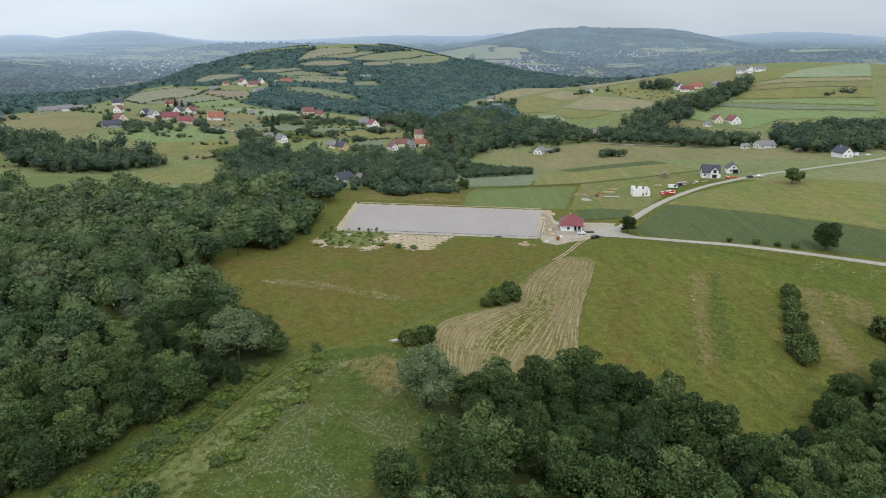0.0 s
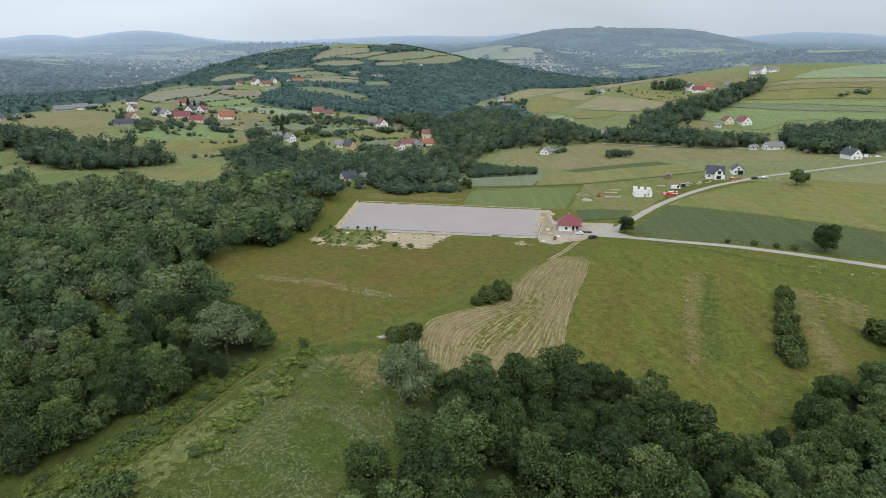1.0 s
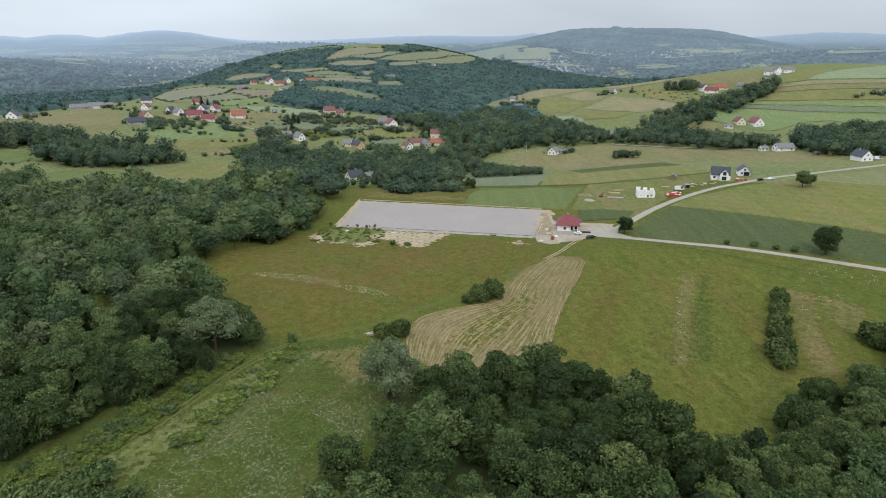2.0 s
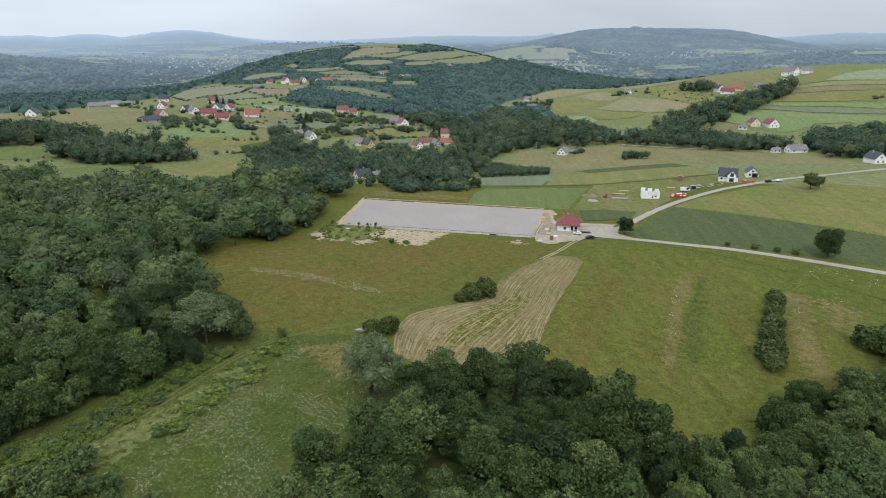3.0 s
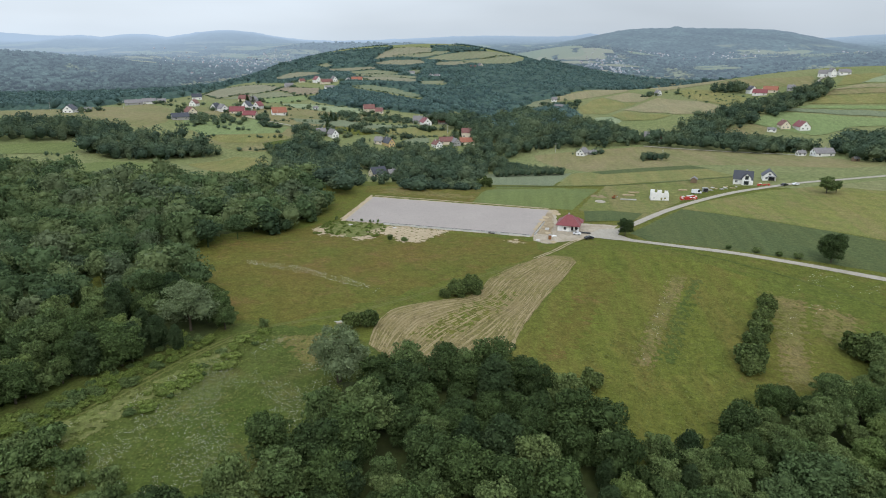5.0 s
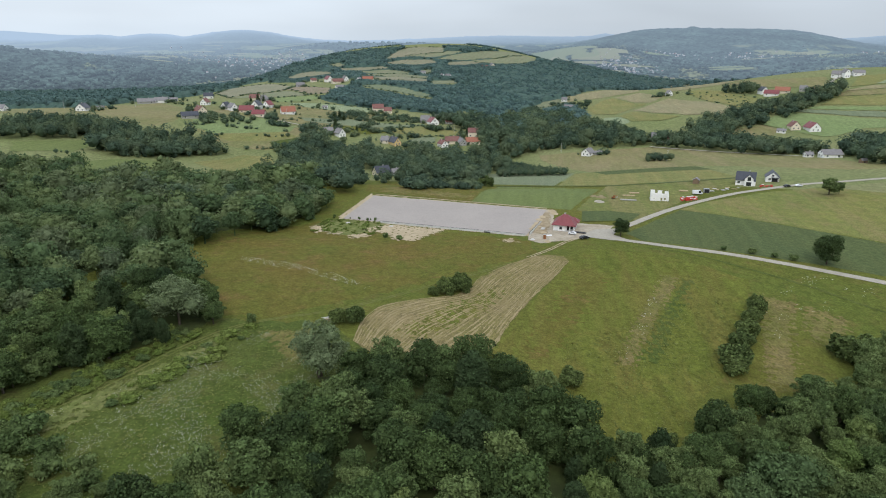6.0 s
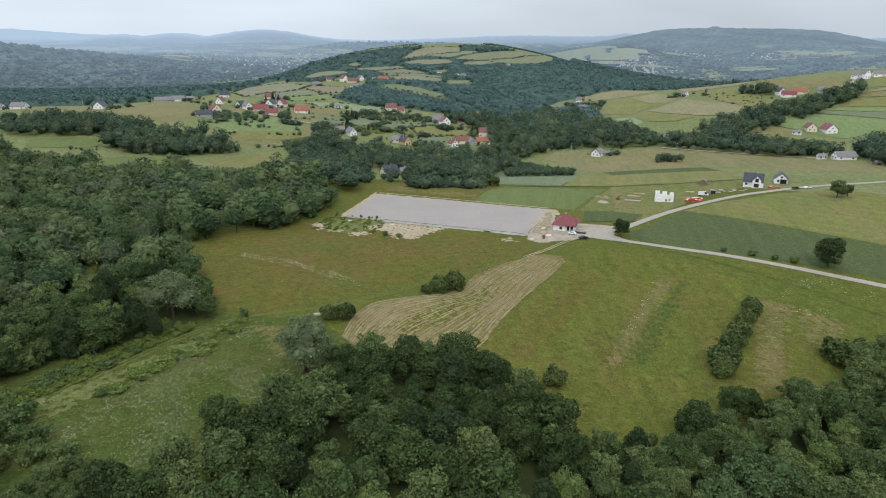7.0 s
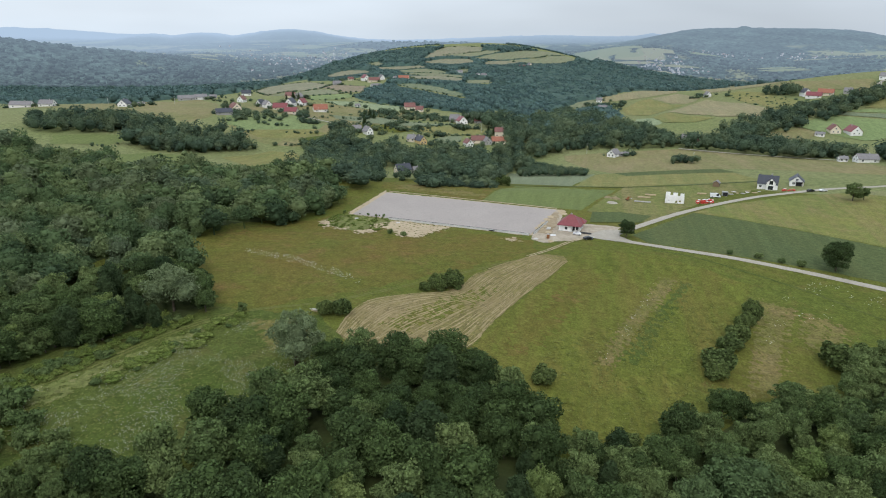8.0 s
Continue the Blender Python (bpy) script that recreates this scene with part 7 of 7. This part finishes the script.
SOIL = earth("spoil_soil", (0.20, 0.165, 0.095, 1), (0.26, 0.215, 0.13, 1), (0.13, 0.14, 0.05, 1), 0.3, 1.2)
heap(86, 366, 3.2, 1.6, SOIL, "heap of sandy soil on the plot", 1)
heap(82, 368, 2.4, 1.2, SOIL, "small heap of sandy soil", 2)
heap(84, 353, 3.2, 0.9, ROAD, "low heap of grey gravel", 3)
heap(55, 270, 1.5, 0.6, SAND, "low heap of sand at the yard", 4)
heap(58, 320, 2.5, 1.0, SAND, "heap of dug soil behind the bungalow", 5)
heap(52, 312, 2.0, 0.8, SAND, "heap of dug soil at the yard's edge", 6)
heap(-57, 272, 2.5, 1.0, SAND, "heap of pale sand in the weeds", 7)
heap(48, 272, 1.2, 0.5, CONCRETE, "small heap of rubble", 8)


def digger():
    ob = empty("mini_excavator", 93, 364, None, 30, "small rusty orange excavator on the plot", "excavator")
    for s in (-1, 1):
        part("crawler", boxes((-1.0, 1.0, s * 0.6 - 0.17, s * 0.6 + 0.17, 0.18, 0.6), bevel=0.08), RUBBER, ob)
    part("housing", boxes((-1.0, 0.5, -0.7, 0.7, 0.62, 1.3), bevel=0.06), RUST, ob)
    part("cab", boxes((-0.2, 0.7, -0.65, 0.2, 1.3, 2.3), bevel=0.05), RUST, ob)
    part("cab_glass", boxes((0.68, 0.72, -0.55, 0.1, 1.4, 2.2)), GLASS, ob)
    bm = boxes((0, 1.7, -0.1, 0.1, -0.1, 0.1))
    b = part("boom", bm, RUST, ob)
    b.matrix_basis = pose(0.6, 0.3, 1.1, 0, -40, 0)
    b = part("arm", boxes((0, 1.4, -0.08, 0.08, -0.08, 0.08)), RUST, ob)
    b.matrix_basis = pose(1.85, 0.3, 2.15, 0, 60, 0)
    part("bucket", boxes((2.4, 2.9, 0.1, 0.5, 0.65, 1.1)), STEEL, ob)


digger()


def shed(x, y, rot, w, d, h, label, wall, roof):
    ob = empty("shed", x, y, None, rot, label, "shed")
    part("wall", gable_walls(w, d, h, 1.2), wall, ob)
    part("roof", gable_roof(w, d, h, 1.2, 0.35, 0.12), roof, ob)
    part("door", boxes((-0.5, 0.5, -d / 2 - 0.05, -d / 2 + 0.02, 0.1, 1.95)), DARK, ob)


shed(149, 410, 70, 4.2, 3.6, 2.4, "small wooden garden shed with a brown roof", WOODEN, GREY_ROOF)
shed(284, 494, 20, 5, 3, 2.2, "open wooden field shelter", WOODEN, GREY_ROOF)


def canopy_tent():
    ob = empty("site_container", 149, 381.5, None, 5, "small grey site container with an open dark front", "container")
    part("shell", boxes((-1.5, 1.5, 1.0, 1.1, 0.2, 2.4), (-1.5, -1.4, -1.1, 1.1, 0.2, 2.4), (1.4, 1.5, -1.1, 1.1, 0.2, 2.4), (-1.6, 1.6, -1.2, 1.2, 2.4, 2.52), (-1.5, 1.5, -1.1, 1.1, 0.08, 0.2)), STEEL, ob)
    # dark sheet across the open front, painting the shade inside
    part("shade_panel", boxes((-1.3, 1.3, -0.9, -0.85, 0.2, 2.3)), DARK, ob)


canopy_tent()


# ---- levelled yard: kerb wall, berm, weeds ----
def retaining_wall(x0, y0, x1, y1, label, h=0.75):
    ob = empty("retaining_wall", x0, y0, 0, math.degrees(math.atan2(y1 - y0, x1 - x0)), label, "wall", kind="structure")
    n = int(math.hypot(x1 - x0, y1 - y0) / 2.0)
    r = random.Random(int(x0))
    me = None
    for i in range(n):
        if me is None:
            b = part("concrete_block", boxes((0.02, 1.96, -0.2, 0.2, -0.9, h), (0.02, 1.96, -0.55, -0.2, -0.9, 0.1), bevel=0.02), CONCRETE, ob)
            me = b.data
        else:
            b = new("concrete_block", me)
            b.parent = ob
        b.matrix_basis = pose(i * 2.0, r.uniform(-0.05, 0.05), r.uniform(-0.06, 0.06))
    part("membrane", boxes((0, n * 2.0, 0.2, 0.34, 0.3, h + 0.14)), DARK, ob, "black edge membrane")


retaining_wall(-29, 286.6, 45, 277.0, "low wall of pale concrete blocks along the gravel yard")
retaining_wall(46.5, 279, 51.5, 301, "row of concrete blocks beside the bungalow's yard", 1.15)
ribbon("berm", [(-52.5, 292), (-51.5, 310), (-50.5, 330), (-50, 345)], 1.8, SAND, 0.08, "low bank of pale sandy soil along the gravel yard", crown=0.45, wobble=0.5, gap=2.0)
ribbon("berm", [(-48, 345), (-20, 341.5), (20, 335.5), (54, 330.5)], 0.7, SAND, 0.1, "narrow sandy bank behind the gravel yard", crown=0.25, wobble=0.35, gap=2.0)
rng = random.Random(21)
for i in range(130):
    x, y = -58 + 34 * rng.random() ** 1.6, rng.uniform(264, 288)
    WEED.plant(x, y, rng.uniform(0.3, 1.0), rng, "weeds in front of the yard", rng.uniform(0.8, 1.6), "low leafy weeds on bare sand")


heap(49, 296, 1.8, 0.7, SAND, "mound of dug brown soil beside the blocks", 21)
heap(50.5, 306, 2.2, 0.9, SAND, "mound of dug brown soil beside the blocks", 22)
heap(53, 284, 1.6, 0.5, SAND, "low mound of sand before the bungalow", 23)
for k, (x, y) in enumerate(((48, 289), (49, 294), (50, 299))):
    heap(x, y, 2.6, 0.9, SAND, "long heap of pale sand at the end of the gravel yard", 50 + k)
heap(57, 325, 2.6, 0.9, SAND, "mound of dug soil behind the bungalow", 24)
stack(52.5, 290, 80, 10, 3.0, "stack of grey boards beside the bungalow", CONCRETE)
stack(70.5, 286.5, -8, 10, 5.0, "dark stack of boards before the bungalow", DARK)
stack(55.5, 279.5, 20, 5, 2.4, "few pale boards lying in the yard", WHITEWRAP)
stack(26, 279.6, -7, 10, 3.0, "dark bundle lying on the yard's kerb", DARK)
for k, (x, y) in enumerate(((-20, 268.5), (-22, 281), (38, 271), (-45, 283))):
    heap(x, y, 1.2, 0.35, CONCRETE if k % 2 else SAND, "small heap of stones and sand", 30 + k)
drape("soil_patch", [(47, 283), (54, 280), (56, 300), (56, 322), (53, 322), (50, 302)], earth("turned_soil", (0.24, 0.185, 0.115, 1), (0.33, 0.27, 0.18, 1), (0.17, 0.13, 0.08, 1), 0.3, 1.2), 0.16, 2, 0.7, "strip of turned brown soil beside the gravel yard", seed=70)


def rubble(x, y):
    ob = empty("plank_pile", x, y, None, 20, "loose pile of old pale boards in the grass", "boards")
    r = random.Random(4)
    for i in range(9):
        b = part("board", boxes((-1.3, 1.3, -0.12, 0.12, -0.03, 0.03)), CONCRETE if i % 3 else LUMBER, ob)
        b.matrix_basis = pose(r.uniform(-1, 1), r.uniform(-0.7, 0.7), 0.22 + 0.06 * i, r.uniform(-6, 6), r.uniform(-6, 6), r.uniform(-40, 40))


rubble(-14, 166)
part_red = empty("site_toilet", 53.5, 274, None, 10, "small rust-red site cabin at the yard's edge", "cabin")
part("cabin", boxes((-0.6, 0.6, -0.6, 0.6, 0.25, 2.2), bevel=0.04), RUST, part_red)
part("cabin_roof", boxes((-0.68, 0.68, -0.68, 0.68, 2.2, 2.32)), GREYWALL, part_red)


def pole(x, y, h=9.0):
    ob = empty("utility_pole", x, y, None, 20, "slim weathered utility pole", "pole", "utility poles")
    v, f = tube([(0, 0, -0.5), (0, 0, h)], (0.16, 0.10), 8)
    p = new("shaft", mesh_np("shaft", v, f, CONCRETE, smooth=True))
    p.parent = ob
    part("crossarm", boxes((-0.9, 0.9, -0.06, 0.06, h - 0.5, h - 0.38)), STEEL, ob)


for x, y in ((-46, 652), (66, 590), (-250, 690), (-430, 670), (-500, 640), (150, 520)):
    pole(x, y)


# ---- far town ----
def far_town():
    r = np.random.default_rng(9)
    vs, fs, mi, n = [], [], [], 0
    clusters = ((-25.5, 2.6, 2750, 220, 80), (-22.5, 2.2, 2950, 200, 45), (-29, 3.5, 3100, 300, 25), (6.3, 1.6, 2620, 130, 80), (8.5, 1.6, 2350, 120, 45), (11, 1.6, 3150, 90, 28), (17, 1.8, 3300, 90, 28), (27, 5, 3500, 300, 40), (10.5, 0.8, 2080, 40, 14))
    for az, da, rr, dr, count in clusters:
        for _ in range(count):
            a0, q = radians(az + r.normal() * da * 0.6), rr + r.normal() * dr
            if q < 2020:
                continue
            x, y = q * math.sin(a0), q * math.cos(a0)
            z = gz(x, y) + 4.0
            w, d, h, rh = r.uniform(6, 10), r.uniform(5, 8), r.uniform(1.5, 4.0), r.uniform(2, 3.5)
            c, s = math.cos(r.uniform(0, 3.14)), math.sin(r.uniform(0, 3.14))
            loc = np.array([(-w / 2, -d / 2, -3), (w / 2, -d / 2, -3), (w / 2, d / 2, -3), (-w / 2, d / 2, -3), (-w / 2, -d / 2, h), (w / 2, -d / 2, h), (w / 2, d / 2, h), (-w / 2, d / 2, h), (-w / 2, 0, h + rh), (w / 2, 0, h + rh)])
            k = math.hypot(c, s)
            c, s = c / k, s / k
            vs.append(np.stack([loc[:, 0] * c - loc[:, 1] * s + x, loc[:, 0] * s + loc[:, 1] * c + y, loc[:, 2] + z], 1))
            quads = [(0, 1, 5, 4), (1, 2, 6, 5), (2, 3, 7, 6), (3, 0, 4, 7), (4, 5, 9, 8), (6, 7, 8, 9)]
            tris = [t for q4 in quads for t in ((q4[0], q4[1], q4[2]), (q4[0], q4[2], q4[3]))] + [(5, 6, 9), (7, 4, 8)]
            fs.append(np.array(tris) + n)
            roof = int(r.integers(1, 4))
            mi += [0] * 8 + [roof] * 4 + [0, 0]
            n += 10
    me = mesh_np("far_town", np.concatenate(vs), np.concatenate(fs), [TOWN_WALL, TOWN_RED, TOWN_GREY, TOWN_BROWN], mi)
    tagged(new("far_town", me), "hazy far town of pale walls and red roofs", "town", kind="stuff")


# far town colours greyed and blued: haze painted into the base colour
TOWN_WALL = plain("far_walls_hazed", (0.43, 0.46, 0.50, 1), 0.9)
TOWN_RED = plain("far_red_roofs_hazed", (0.25, 0.22, 0.235, 1), 0.9)
TOWN_GREY = plain("far_grey_roofs_hazed", (0.21, 0.25, 0.29, 1), 0.9)
TOWN_BROWN = plain("far_brown_roofs_hazed", (0.23, 0.22, 0.23, 1), 0.9)
far_town()


# ---- flowers and tufts ----
def flowers(name, poly, count, seed, smin, smax, thresh, scale, label, zlift=0.5):
    """White flower heads in drifts: small tilted discs over the grass."""
    r = np.random.default_rng(seed)
    xs, ys = [p[0] for p in poly], [p[1] for p in poly]
    x, y = r.uniform(min(xs), max(xs), count * 6), r.uniform(min(ys), max(ys), count * 6)
    ok = inside(poly, x, y)
    x, y = x[ok], y[ok]
    keep = np.array([noise.noise(Vector((a0 * scale, b0 * scale, seed))) + 0.5 * noise.noise(Vector((a0 * scale * 4, b0 * scale * 4, seed + 3.0))) for a0, b0 in zip(x, y)]) > thresh
    x, y = x[keep][:count], y[keep][:count]
    m = len(x)
    p = np.stack([x, y, height(x, y) + zlift * r.uniform(0.6, 1.2, m)], 1)
    s = r.uniform(smin, smax, m)
    ang = r.uniform(0, 6.28, m)
    tilt = r.normal(size=(m, 2)) * 0.25
    rows = []
    for k in range(6):
        a0 = ang + k * math.pi / 3
        dx, dy = np.cos(a0) * s, np.sin(a0) * s * 0.8
        rows.append(p + np.stack([dx, dy, dx * tilt[:, 0] + dy * tilt[:, 1]], 1))
    v = np.stack(rows, 1).reshape(-1, 3)
    i = np.arange(m) * 6
    f = np.concatenate([np.stack([i, i + 1, i + 2, i + 3], 1), np.stack([i, i + 3, i + 4, i + 5], 1)])
    return tagged(new(name, mesh_np(name, v, f, PETAL)), label, "flowers", kind="stuff")


flowers("meadow_flowers", [(-58, 100), (-40, 138), (-30, 152), (-10, 150), (-4, 132), (-8, 100), (-26, 82), (-50, 84)], 5600, 3, 0.03, 0.085, -0.02, 0.07, "drifts of white flower heads in the meadow")
flowers("meadow_flowers", [(-68, 215), (-47, 214), (-27, 207), (-9, 197), (-10, 193), (-28, 201), (-48, 207), (-66, 211)], 700, 5, 0.05, 0.14, -0.12, 0.12, "strip of white flower heads across the meadow")
flowers("meadow_flowers", [(99, 234), (102, 234), (80, 163), (77, 164)], 200, 6, 0.06, 0.16, 0.1, 0.2, "pale flower heads along the wheel strip")
flowers("meadow_flowers", [(130, 190), (150, 215), (170, 225), (190, 240), (160, 250), (130, 215)], 300, 8, 0.06, 0.16, 0.15, 0.1, "sparse white flowers in the rough grass")


def tufts(name, polys, per, seed, material, smin, smax, label):
    """Grass tussocks: three crossed blades fans each."""
    r = np.random.default_rng(seed)
    P = []
    for poly in polys:
        xs, ys = [p[0] for p in poly], [p[1] for p in poly]
        n = int((max(xs) - min(xs)) * (max(ys) - min(ys)) * per)
        x, y = r.uniform(min(xs), max(xs), n), r.uniform(min(ys), max(ys), n)
        ok = inside(poly, x, y)
        P.append(np.stack([x[ok], y[ok]], 1))
    P = np.concatenate(P)
    m = len(P)
    z = height(P[:, 0], P[:, 1]) + 0.08
    s, h = r.uniform(smin, smax, m), r.uniform(0.05, 0.2, m)
    a0 = r.uniform(0, 6.28, m)
    vs = []
    for k in range(3):
        b = a0 + k * 2.1
        ox, oy = np.cos(b) * s, np.sin(b) * s
        qx, qy = np.cos(b + 1.57) * s * 0.45, np.sin(b + 1.57) * s * 0.45
        vs += [np.stack([P[:, 0] - qx * 0.5, P[:, 1] - qy * 0.5, z], 1), np.stack([P[:, 0] + qx * 0.5, P[:, 1] + qy * 0.5, z], 1), np.stack([P[:, 0] + ox + qx, P[:, 1] + oy + qy, z + h], 1), np.stack([P[:, 0] + ox - qx, P[:, 1] + oy - qy, z + h], 1)]
    v = np.stack(vs, 1).reshape(-1, 3)
    i = (np.arange(m) * 12)[:, None] + np.arange(3)[None] * 4
    i = i.ravel()
    f = np.stack([i, i + 1, i + 2, i + 3], 1)
    return tagged(new(name, mesh_np(name, v, f, material)), label, "grass", kind="stuff")


TUFT = foliage("grass_tufts", (0.135, 0.160, 0.042, 1), (0.135, 0.160, 0.042, 1), (0.17, 0.165, 0.06, 1), uneven=0.35)
tufts("grass_tufts", [[(-70, 90), (-44, 150), (-30, 158), (2, 150), (0, 100), (-30, 66), (-60, 66)], [(60, 130), (90, 128), (112, 165), (124, 205), (118, 220), (60, 170)]], 0.7, 17, TUFT, 0.15, 0.4, "uneven tussocks of meadow grass")
